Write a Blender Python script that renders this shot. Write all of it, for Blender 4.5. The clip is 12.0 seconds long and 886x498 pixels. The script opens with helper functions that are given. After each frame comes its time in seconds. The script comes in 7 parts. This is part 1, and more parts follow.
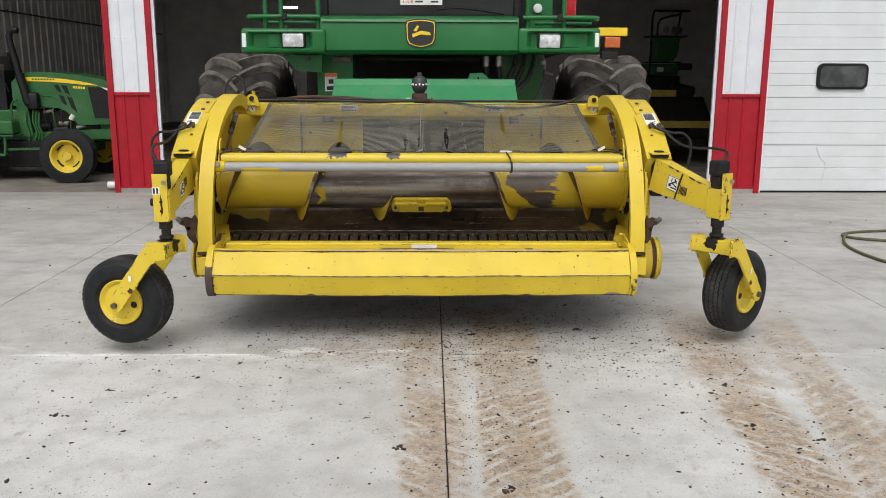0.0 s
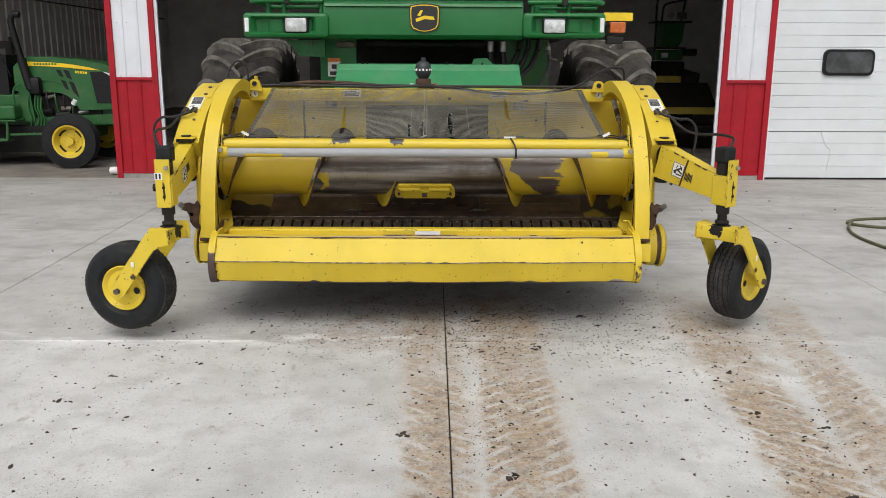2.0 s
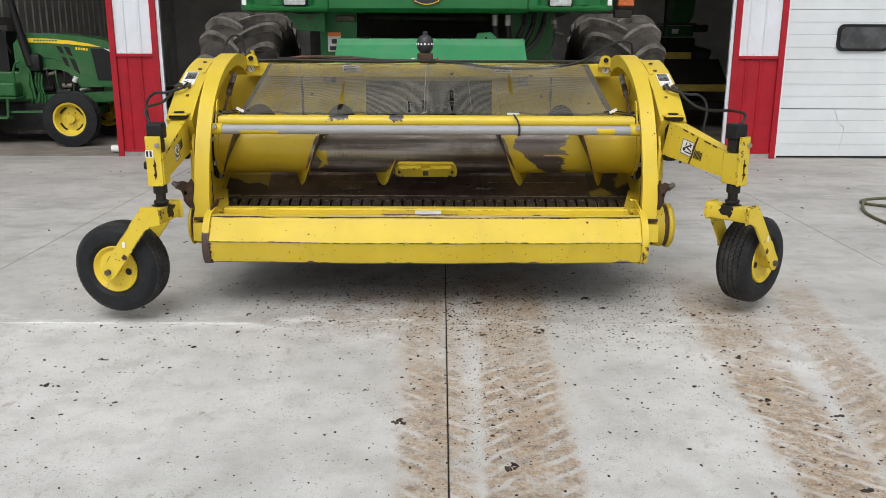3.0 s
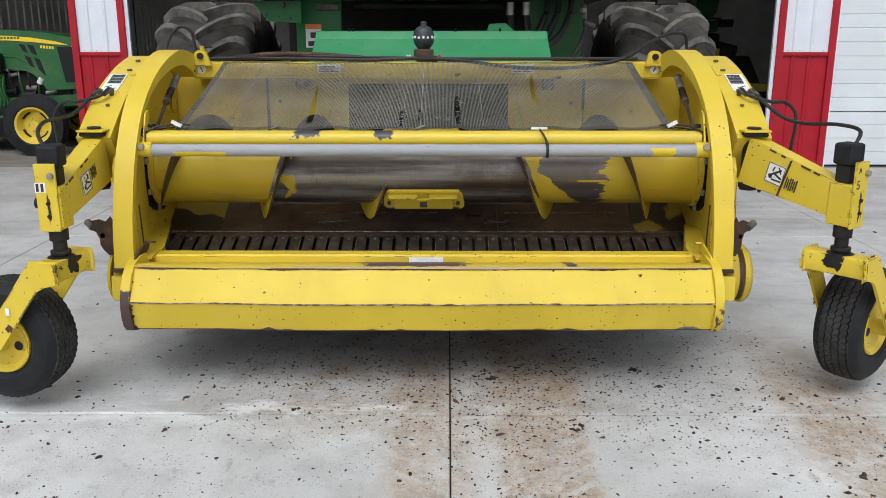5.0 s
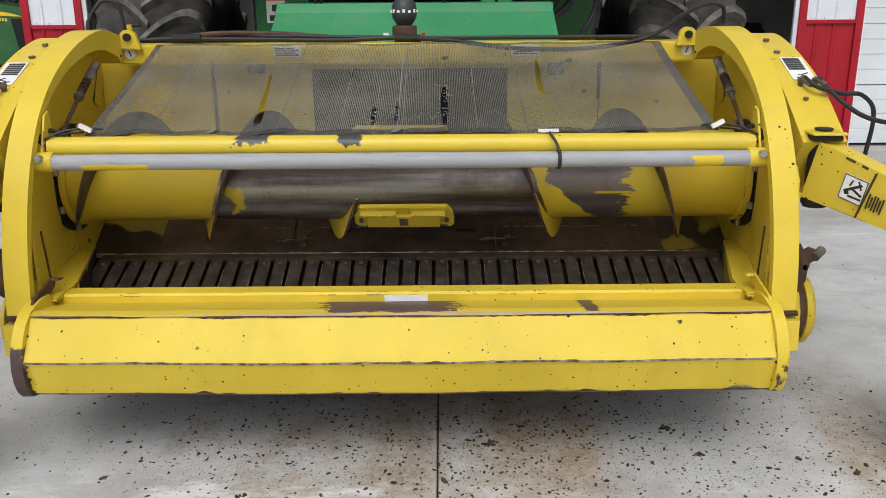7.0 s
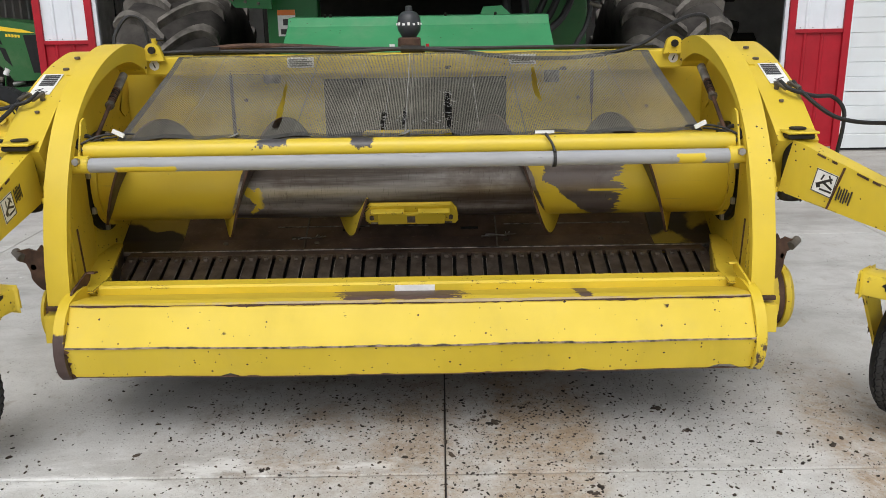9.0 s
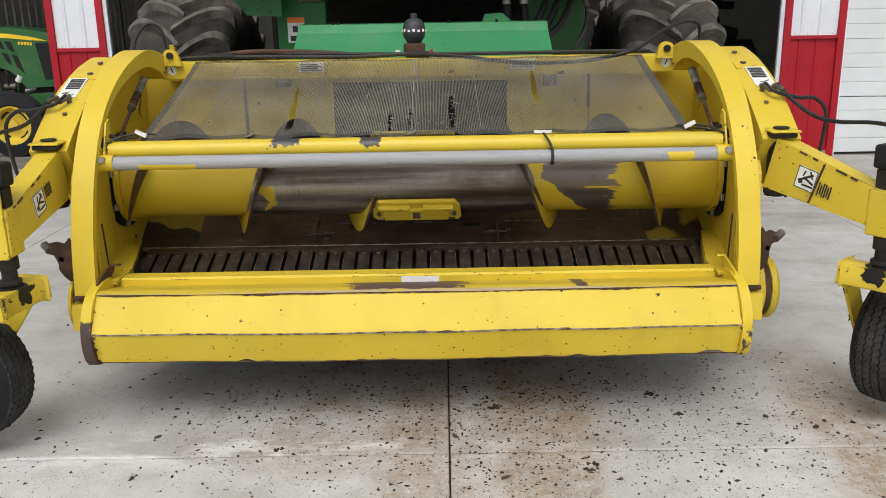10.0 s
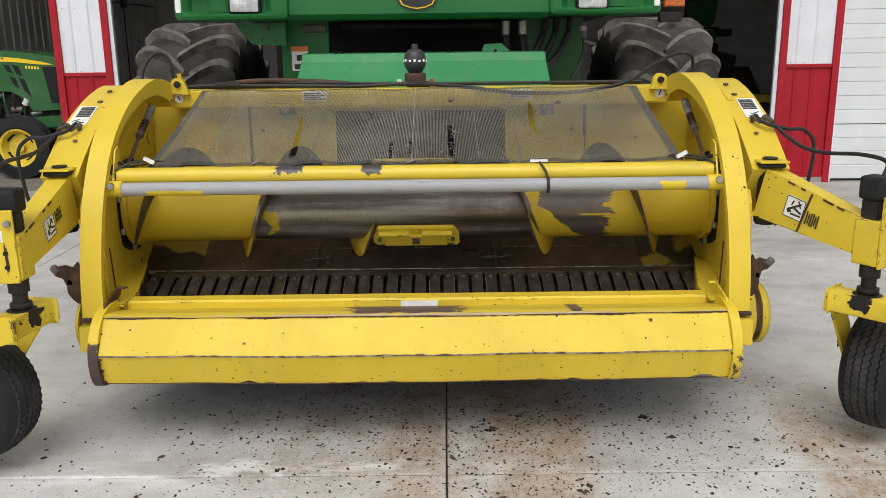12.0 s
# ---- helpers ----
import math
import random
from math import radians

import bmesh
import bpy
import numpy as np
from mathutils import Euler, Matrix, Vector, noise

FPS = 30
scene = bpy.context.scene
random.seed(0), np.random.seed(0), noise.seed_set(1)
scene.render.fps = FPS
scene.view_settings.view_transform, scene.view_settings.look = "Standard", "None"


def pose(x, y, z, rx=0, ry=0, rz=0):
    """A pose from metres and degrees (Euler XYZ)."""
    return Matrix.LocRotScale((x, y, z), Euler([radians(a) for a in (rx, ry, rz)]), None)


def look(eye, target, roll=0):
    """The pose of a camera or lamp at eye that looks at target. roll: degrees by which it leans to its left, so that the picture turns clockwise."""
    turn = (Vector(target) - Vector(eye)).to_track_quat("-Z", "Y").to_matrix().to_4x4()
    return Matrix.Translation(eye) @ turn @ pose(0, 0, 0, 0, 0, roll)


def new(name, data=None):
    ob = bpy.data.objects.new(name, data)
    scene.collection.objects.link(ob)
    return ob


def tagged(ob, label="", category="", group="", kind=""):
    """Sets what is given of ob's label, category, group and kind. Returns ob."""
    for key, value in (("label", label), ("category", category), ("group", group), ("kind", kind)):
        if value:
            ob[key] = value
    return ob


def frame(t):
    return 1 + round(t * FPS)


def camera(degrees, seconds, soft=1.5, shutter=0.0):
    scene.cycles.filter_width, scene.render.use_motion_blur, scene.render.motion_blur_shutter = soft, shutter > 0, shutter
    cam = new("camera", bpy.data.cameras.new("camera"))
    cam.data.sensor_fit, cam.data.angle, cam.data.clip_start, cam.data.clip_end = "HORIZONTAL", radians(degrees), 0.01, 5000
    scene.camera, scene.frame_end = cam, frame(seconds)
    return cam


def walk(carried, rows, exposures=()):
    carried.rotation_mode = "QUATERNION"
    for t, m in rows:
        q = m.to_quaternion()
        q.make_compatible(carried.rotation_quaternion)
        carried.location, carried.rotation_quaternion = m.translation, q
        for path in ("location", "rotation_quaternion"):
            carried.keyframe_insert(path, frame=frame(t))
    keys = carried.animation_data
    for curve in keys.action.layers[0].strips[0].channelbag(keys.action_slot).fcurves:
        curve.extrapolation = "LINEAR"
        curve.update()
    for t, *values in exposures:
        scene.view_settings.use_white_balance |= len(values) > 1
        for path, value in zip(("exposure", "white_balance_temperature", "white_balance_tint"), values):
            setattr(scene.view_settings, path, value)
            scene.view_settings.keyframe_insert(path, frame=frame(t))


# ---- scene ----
cam = camera(55.6, 12.0, soft=0.32)
PATH = [
    (0, (0.045, -0.527, 1.565), (0.076, 1.429, 1.15), 0.2),
    (0.5, (0.046, -0.526, 1.563), (0.078, 1.429, 1.142), 0.3),
    (1, (0.038, -0.52, 1.564), (0.071, 1.433, 1.135), 0.3),
    (1.5, (0.033, -0.518, 1.559), (0.065, 1.434, 1.124), 0.4),
    (2, (0.039, -0.507, 1.562), (0.064, 1.442, 1.115), 0.3),
    (2.5, (0.063, -0.475, 1.562), (0.08, 1.469, 1.093), 0.3),
    (2.7, (0.078, -0.453, 1.553), (0.09, 1.488, 1.072), 0.3),
    (4.3, (0.094, 0.454, 1.513), (0.081, 2.386, 0.996), -0.1),
    (4.5, (0.109, 0.581, 1.516), (0.095, 2.515, 1.007), -0.0),
    (5, (0.104, 0.865, 1.494), (0.093, 2.801, 0.995), 0.0),
    (5.5, (0.094, 1.169, 1.529), (0.086, 3.105, 1.025), 0.1),
    (6, (0.094, 1.353, 1.528), (0.091, 3.281, 0.996), -0.1),
    (6.5, (0.123, 1.57, 1.534), (0.123, 3.49, 0.975), -0.3),
    (7, (0.137, 1.676, 1.529), (0.138, 3.592, 0.954), -0.4),
    (9, (0.118, 1.424, 1.53), (0.118, 3.348, 0.983), -0.9),
    (9.5, (0.11, 1.317, 1.522), (0.108, 3.242, 0.98), -0.9),
    (10, (0.112, 1.232, 1.527), (0.106, 3.16, 0.997), -1.0),
    (10.5, (0.112, 1.195, 1.539), (0.103, 3.127, 1.024), -1.0),
    (11, (0.109, 1.171, 1.544), (0.098, 3.108, 1.047), -1.0),
    (11.5, (0.123, 1.159, 1.551), (0.114, 3.099, 1.067), -0.9),
    (12, (0.121, 1.15, 1.562), (0.114, 3.092, 1.083), -0.7),
]
BALANCE = [(0, -0.03, 6500, 10), (2.0, -0.06, 6500, 10), (2.5, -0.06, 6500, 10), (4.2, 0.0, 6050, 10), (5.0, 0.0, 6050, 10), (5.5, 0.0, 6340, 10), (6.0, 0.0, 6390, 10), (7.0, 0.0, 6250, 10), (9.0, 0.0, 6370, 10), (9.5, 0.0, 6440, 10), (12, 0.0, 6550, 10)]
walk(cam, [(t, look(eye, target, roll)) for t, eye, target, roll in PATH], BALANCE)

# ---- world, sun, exposure ----
world = bpy.data.worlds.new("overcast_sky")
scene.world = world
world.use_nodes = True
wn, wl = world.node_tree.nodes, world.node_tree.links
sky = wn.new("ShaderNodeTexSky")
sky.sky_type = 'NISHITA'
sky.sun_disc = False
sky.sun_elevation, sky.sun_rotation = radians(54), radians(188)
sky.air_density, sky.dust_density = 1.0, 4.0
soften = wn.new("ShaderNodeHueSaturation")
soften.inputs["Saturation"].default_value = 0.12
wl.new(sky.outputs[0], soften.inputs["Color"])
wl.new(soften.outputs[0], wn["Background"].inputs["Color"])
wn["Background"].inputs["Strength"].default_value = 0.15
sun_data = bpy.data.lights.new("sun", 'SUN')
sun_data.energy, sun_data.angle, sun_data.color = 1.0, radians(40), (1.0, 0.97, 0.93)
sun = new("sun", sun_data)
sun.matrix_world = look((-1.2, -5.0, 12.6), (0, 4, 0))


# ---- helpers for nodes ----
class Nodes:
    """A small wrapper that makes node trees short to write."""
    def __init__(self, name):
        self.m = bpy.data.materials.new(name)
        self.m.use_nodes = True
        self.t = self.m.node_tree
        self.b = self.t.nodes["Principled BSDF"]
        self.tc = self.t.nodes.new("ShaderNodeTexCoord")
        self.geo = self.t.nodes.new("ShaderNodeNewGeometry")

    def put(self, sock, v):
        if isinstance(v, bpy.types.NodeSocket):
            self.t.links.new(v, sock)
        elif isinstance(v, tuple) and len(v) == 3 and sock.type == 'RGBA':
            sock.default_value = (*v, 1)
        else:
            sock.default_value = v

    def co(self, scale=(1, 1, 1), world_space=False, shift=(0, 0, 0), turn=(0, 0, 0)):
        n = self.t.nodes.new("ShaderNodeMapping")
        self.put(n.inputs[0], self.geo.outputs["Position"] if world_space else self.tc.outputs["Object"])
        n.inputs["Scale"].default_value, n.inputs["Location"].default_value, n.inputs["Rotation"].default_value = scale, shift, turn
        return n.outputs[0]

    def noise(self, scale, detail=4, rough=0.55, vec=None, distort=0):
        n = self.t.nodes.new("ShaderNodeTexNoise")
        self.put(n.inputs["Vector"], vec if vec is not None else self.tc.outputs["Object"])
        for k, v in (("Scale", scale), ("Detail", detail), ("Roughness", rough), ("Distortion", distort)):
            n.inputs[k].default_value = v
        return n.outputs[0]

    def cells(self, scale, vec=None, out="Distance", feature='F1', rnd=1.0):
        n = self.t.nodes.new("ShaderNodeTexVoronoi")
        n.feature = feature
        self.put(n.inputs["Vector"], vec if vec is not None else self.tc.outputs["Object"])
        n.inputs["Scale"].default_value = scale
        n.inputs["Randomness"].default_value = rnd
        return n.outputs[out]

    def wave(self, scale, vec, distort=0, dscale=1.0, axis='X'):
        n = self.t.nodes.new("ShaderNodeTexWave")
        n.bands_direction = axis
        self.put(n.inputs["Vector"], vec)
        n.inputs["Scale"].default_value, n.inputs["Distortion"].default_value, n.inputs["Detail Scale"].default_value = scale, distort, dscale
        return n.outputs["Fac"]

    def step(self, v, a, b, lo=0.0, hi=1.0):
        n = self.t.nodes.new("ShaderNodeMapRange")
        n.interpolation_type = 'SMOOTHSTEP'
        for k, x in (("Value", v), ("From Min", a), ("From Max", b), ("To Min", lo), ("To Max", hi)):
            self.put(n.inputs[k], x)
        return n.outputs[0]

    def math(self, op, a, b=0.0):
        n = self.t.nodes.new("ShaderNodeMath")
        n.operation = op
        self.put(n.inputs[0], a), self.put(n.inputs[1], b)
        return n.outputs[0]

    def mix(self, f, a, b):
        n = self.t.nodes.new("ShaderNodeMix")
        n.data_type = 'RGBA'
        self.put(n.inputs[0], f), self.put(n.inputs[6], a), self.put(n.inputs[7], b)
        return n.outputs[2]

    def axis(self, i, world_space=True):
        n = self.t.nodes.new("ShaderNodeSeparateXYZ")
        self.put(n.inputs[0], self.geo.outputs["Position"] if world_space else self.tc.outputs["Object"])
        return n.outputs[i]

    def random(self):
        return self.t.nodes.new("ShaderNodeObjectInfo").outputs["Random"]

    def island(self):
        return self.geo.outputs["Random Per Island"]

    def bump(self, h, strength=0.3, dist=0.01):
        n = self.t.nodes.new("ShaderNodeBump")
        self.put(n.inputs["Height"], h)
        n.inputs["Strength"].default_value, n.inputs["Distance"].default_value = strength, dist
        self.put(self.b.inputs["Normal"], n.outputs[0])

    def done(self, color=None, rough=None, metal=None, **more):
        for k, v in (("Base Color", color), ("Roughness", rough), ("Metallic", metal)):
            if v is not None:
                self.put(self.b.inputs[k], v)
        for k, v in more.items():
            self.put(self.b.inputs[k.replace("_", " ")], v)
        return self.m


def paint(name, color, rough=0.38, chips=0.5, chip_color=(0.026, 0.017, 0.014), dust=0.15, dust_color=(0.33, 0.27, 0.18), fade=0.12, edge=True):
    """Old machine paint: faded patches, dust film, chips and bare specks."""
    n = Nodes(name)
    v = n.co((1, 1, 1), True)
    base = n.mix(n.step(n.noise(2.3, 4, vec=v), 0.35, 0.7), color, tuple(min(1, c * (1 + fade) + 0.01) for c in color))
    base = n.mix(n.math('MULTIPLY', n.step(n.noise(5.5, 6, 0.65, vec=v), 0.45, 0.75), dust), base, dust_color)
    runs = n.math('MULTIPLY', n.step(n.noise(7, 5, 0.6, vec=n.co((1, 1, 0.12), True, (4, 2, 0))), 0.50, 0.76), 0.20 if edge else 0.10)
    base = n.mix(runs, base, tuple(c * 0.62 for c in color))
    grain = n.noise(160, 2, vec=v)
    base = n.mix(n.math('MULTIPLY', grain, 0.08), base, dust_color)
    gate = n.noise(5, 3, vec=v)
    jag = n.math('MULTIPLY', n.noise(130, 5, 0.75, vec=n.co((1, 1, 1.6), True)), 0.20)
    def spots(scale, shift, k, lo):
        w = n.co((1, 1, 1), True, shift)
        sep = n.t.nodes.new("ShaderNodeSeparateColor")
        n.put(sep.inputs[0], n.cells(scale, w, "Color"))
        size = n.math('MULTIPLY', n.math('POWER', sep.outputs[0], 4.0), k)
        d = n.math('SUBTRACT', n.math('ADD', n.cells(scale, w), jag), size)
        return n.math('MULTIPLY', n.step(d, 0.112, 0.088), n.step(gate, lo - 0.24 * chips, lo + 0.05 - 0.24 * chips))
    speck = spots(24, (0, 0, 0), 0.12, 0.57)
    fleck = spots(55, (0.3, 0.9, 5), 0.22, 0.56)
    speck = n.math('MAXIMUM', speck, fleck)
    w2 = n.co((1, 1, 1.5), True, (3.1, 1.7, 0.4))
    big = n.math('ADD', n.cells(7, w2), n.math('MULTIPLY', n.math('SUBTRACT', n.noise(34, 6, 0.72, vec=w2), 0.5), 0.42))
    big = n.math('MULTIPLY', n.step(big, 0.095 + 0.03 * chips, 0.075 + 0.03 * chips), n.step(n.noise(3, 2, vec=n.co((1, 1, 1), True, (9, 2, 1))), 0.668 - 0.15 * chips, 0.688 - 0.15 * chips))
    flake = n.math('MULTIPLY', big, min(1.0, 2 * chips))
    bare = n.math('MAXIMUM', speck, flake)
    if edge:
        bv = n.t.nodes.new("ShaderNodeBevel")
        bv.samples = 4
        bv.inputs["Radius"].default_value = 0.007
        dot = n.t.nodes.new("ShaderNodeVectorMath")
        dot.operation = 'DOT_PRODUCT'
        n.put(dot.inputs[0], bv.outputs[0]), n.put(dot.inputs[1], n.geo.outputs["True Normal"])
        worn = n.math('MULTIPLY', n.step(dot.outputs["Value"], 0.985, 0.93), n.step(n.math('ADD', n.noise(9, 7, 0.68, vec=v), n.math('MULTIPLY', n.noise(1.9, 2, vec=n.co((1, 1, 1), True, (2, 7, 3))), 0.5)), 0.90 - 0.095 * chips, 0.94 - 0.095 * chips))
        bare = n.math('MAXIMUM', bare, n.math('MULTIPLY', worn, min(1, 1.6 * chips)))
    col = n.mix(bare, base, n.mix(n.noise(60, 3, vec=v), chip_color, tuple(c * 2.1 for c in chip_color)))
    n.bump(n.math('ADD', n.math('MULTIPLY', bare, -0.6), n.math('MULTIPLY', grain, 0.15)), 0.25, 0.002)
    return n.done(col, n.mix(bare, n.mix(n.noise(6, 4, vec=v), (rough - 0.06,) * 3, (rough + 0.16,) * 3), (0.85,) * 3), Specular_IOR_Level=0.35)


def plain(name, color, rough=0.5, metal=0.0, vary=0.25, scale=14, bump=0.1, dust=0.0, dust_color=(0.28, 0.24, 0.19), gloss=0.5):
    n = Nodes(name)
    v = n.co((1, 1, 1), True)
    c = n.mix(n.step(n.noise(scale, 5, vec=v), 0.3, 0.75), tuple(x * (1 - vary) for x in color), tuple(min(1, x * (1 + vary)) for x in color))
    if dust:
        c = n.mix(n.math('MULTIPLY', n.step(n.noise(scale * 0.35, 6, 0.65, vec=v), 0.35, 0.7), dust), c, dust_color)
    if bump:
        n.bump(n.noise(scale * 9, 3, vec=v), bump, 0.004)
    return n.done(c, n.mix(n.noise(scale * 0.6, 3, vec=v), (max(0.02, rough - 0.08),) * 3, (min(1, rough + 0.1),) * 3), metal, Specular_IOR_Level=gloss)


# ---- materials ----
YELLOW_WORN = paint("yellow_paint_worn", (0.63, 0.464, 0.029), 0.42, 1.15, dust=0.20, dust_color=(0.40, 0.32, 0.12))
YELLOW = paint("yellow_paint", (0.635, 0.467, 0.028), 0.42, 0.74, dust=0.13, dust_color=(0.40, 0.32, 0.12))
YELLOW_CLEAN = paint("yellow_paint_clean", (0.64, 0.469, 0.029), 0.38, 0.18, dust=0.1, edge=False)
GREEN = paint("green_paint", (0.006, 0.125, 0.028), 0.3, 0.1, dust=0.05, dust_color=(0.10, 0.17, 0.08), edge=False)
GREEN_DUSTY = paint("green_paint_dusty", (0.036, 0.235, 0.092), 0.45, 0.2, dust=0.25, dust_color=(0.22, 0.30, 0.2), edge=False)
GREEN_TRACTOR = paint("green_paint_tractor", (0.008, 0.098, 0.022), 0.3, 0.05, dust=0.1, edge=False)
# darker copy of the yellow: the shop's shade mixed into base and dust
YELLOW_DIM = paint("yellow_paint_dim", (0.40, 0.30, 0.04), 0.55, 0.4, dust=0.7, dust_color=(0.22, 0.17, 0.08), edge=False)
STRUT = plain("dusty_grey_strut", (0.13, 0.115, 0.095), 0.55, 0.3, vary=0.4, scale=20)
STAY_GREY = plain("scuffed_grey_stay", (0.24, 0.225, 0.20), 0.55, 0.2, vary=0.5, scale=26)
CONDUIT = plain("dark_grey_conduit", (0.07, 0.068, 0.064), 0.5)
# flat black that paints the shade in openings, slots and under the tractor
VOID_BLACK = plain("flat_black_void", (0.006, 0.006, 0.006), 0.9, bump=0)
RUBBER = plain("black_rubber", (0.0105, 0.0115, 0.0135), 0.6, vary=0.3, scale=22, bump=0.12, dust=0.10, dust_color=(0.05, 0.047, 0.042), gloss=0.28)
TREAD = plain("dusty_tread_rubber", (0.020, 0.020, 0.021), 0.75, vary=0.3, scale=30, bump=0.25, dust=0.6, dust_color=(0.075, 0.070, 0.063), gloss=0.25)
RUBBER_DUSTY = plain("dusty_tyre_rubber", (0.030, 0.027, 0.025), 0.85, vary=0.3, scale=9, bump=0.2, dust=0.5, dust_color=(0.11, 0.10, 0.088), gloss=0.15)
LUG_RUBBER = plain("worn_tyre_lug", (0.085, 0.077, 0.069), 0.85, vary=0.45, scale=13, bump=0.35, dust=0.6, dust_color=(0.29, 0.265, 0.235), gloss=0.2)
HOSE = plain("hose_rubber", (0.014, 0.014, 0.015), 0.5, vary=0.2, scale=30, bump=0.1, dust=0.2, dust_color=(0.07, 0.063, 0.055), gloss=0.35)
BLACK = plain("black_plastic", (0.009, 0.009, 0.0095), 0.45, vary=0.2, scale=20, gloss=0.3)
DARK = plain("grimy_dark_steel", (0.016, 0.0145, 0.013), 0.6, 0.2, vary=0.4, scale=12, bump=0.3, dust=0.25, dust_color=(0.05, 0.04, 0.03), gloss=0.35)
STEEL = plain("bare_steel", (0.42, 0.41, 0.40), 0.38, 0.85, vary=0.2, scale=30, dust=0.25, dust_color=(0.22, 0.17, 0.12))
RUST = plain("rusty_steel", (0.085, 0.045, 0.028), 0.75, 0.2, vary=0.45, scale=18, bump=0.35)
WHITE_PLASTIC = plain("white_plastic", (0.75, 0.75, 0.73), 0.45, vary=0.06)
DECAL_WHITE = plain("decal_white", (0.78, 0.78, 0.76), 0.4, vary=0.08, scale=40, bump=0)
DECAL_BLACK = plain("decal_black", (0.02, 0.02, 0.02), 0.4, vary=0.1, bump=0)
DECAL_ORANGE = plain("decal_orange", (0.75, 0.2, 0.03), 0.4, vary=0.1, bump=0)
DECAL_YELLOW = plain("decal_yellow", (0.82, 0.58, 0.02), 0.4, vary=0.05, bump=0)
RED_METAL = plain("red_ribbed_metal", (0.365, 0.0075, 0.019), 0.5, vary=0.12, scale=5, bump=0.05, dust=0.05, dust_color=(0.32, 0.10, 0.09), gloss=0.3)
WHITE_METAL = plain("white_ribbed_metal", (0.72, 0.75, 0.80), 0.4, vary=0.04, scale=4, bump=0.05, dust=0.15, dust_color=(0.55, 0.54, 0.52))
DOOR_WHITE = plain("white_door_panel", (0.68, 0.715, 0.735), 0.45, vary=0.04, scale=3, bump=0.08, dust=0.2, dust_color=(0.56, 0.54, 0.50))
# wall liner set paler than the ceiling's to stand for daylight on it
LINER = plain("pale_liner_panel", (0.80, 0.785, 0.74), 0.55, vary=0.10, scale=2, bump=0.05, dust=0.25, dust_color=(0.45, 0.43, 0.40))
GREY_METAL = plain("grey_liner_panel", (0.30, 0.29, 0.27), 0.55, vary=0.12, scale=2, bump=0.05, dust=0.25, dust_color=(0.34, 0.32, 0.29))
LAMP_LENS = plain("clear_lamp_lens", (0.78, 0.80, 0.81), 0.12, vary=0.06, scale=30, bump=0.05)
HEAD_LENS = plain("ribbed_head_lens", (0.56, 0.58, 0.59), 0.15, vary=0.28, scale=26, bump=0.25)
AMBER = plain("amber_lens", (0.55, 0.13, 0.03), 0.25, vary=0.15, scale=40)
FIRE_RED = plain("red_paint", (0.5, 0.012, 0.02), 0.3, vary=0.1)
GARDEN_HOSE = plain("garden_hose_rubber", (0.10, 0.10, 0.045), 0.5, vary=0.25, scale=25)
CONCRETE_BASE = plain("concrete_curb", (0.30, 0.29, 0.27), 0.85, vary=0.2, scale=9, bump=0.3)


def glass_dark():
    n = Nodes("tinted_glass")
    return n.done((0.02, 0.025, 0.025), 0.06, 0.0, IOR=1.5, Transmission_Weight=0.35)


GLASS = glass_dark()


def worn_tube():
    """Press bar: yellow paint rubbed down to grey steel, patches of paint left near both ends."""
    n = Nodes("worn_grey_bar")
    v = n.co((1, 1, 1), True)
    x, z = n.axis(0), n.axis(2)
    rag = n.math('SUBTRACT', n.noise(17, 6, 0.6, vec=n.co((0.7, 2, 2), True)), 0.5)
    xr = n.math('ADD', x, n.math('MULTIPLY', rag, 0.09))
    zr = n.math('ADD', z, n.math('MULTIPLY', rag, 0.012))
    left = n.math('MULTIPLY', n.step(n.math('ABSOLUTE', n.math('ADD', xr, 0.96)), 0.115, 0.109), n.step(zr, 1.000, 0.997))
    right = n.math('MULTIPLY', n.step(n.math('ABSOLUTE', n.math('SUBTRACT', xr, 1.03)), 0.05, 0.046), n.step(zr, 1.019, 1.016))
    flecks = n.step(n.math('ADD', n.noise(6, 5, 0.6, vec=n.co((0.6, 2, 2), True, (3, 1, 0))), n.step(zr, 0.99, 0.975, 0.0, 0.10)), 0.735, 0.75)
    yellow = n.math('MAXIMUM', n.math('MAXIMUM', left, right), flecks)
    grey = n.mix(n.noise(26, 5, vec=n.co((0.3, 2, 2), True)), (0.25, 0.255, 0.265), (0.39, 0.395, 0.405))
    grey = n.mix(n.math('MULTIPLY', n.step(n.noise(9, 6, 0.7, vec=n.co((0.5, 2, 2), True, (1, 4, 0))), 0.58, 0.66), 0.6), grey, (0.16, 0.155, 0.15))
    return n.done(n.mix(yellow, grey, (0.645, 0.472, 0.028)), 0.55, 0.0)


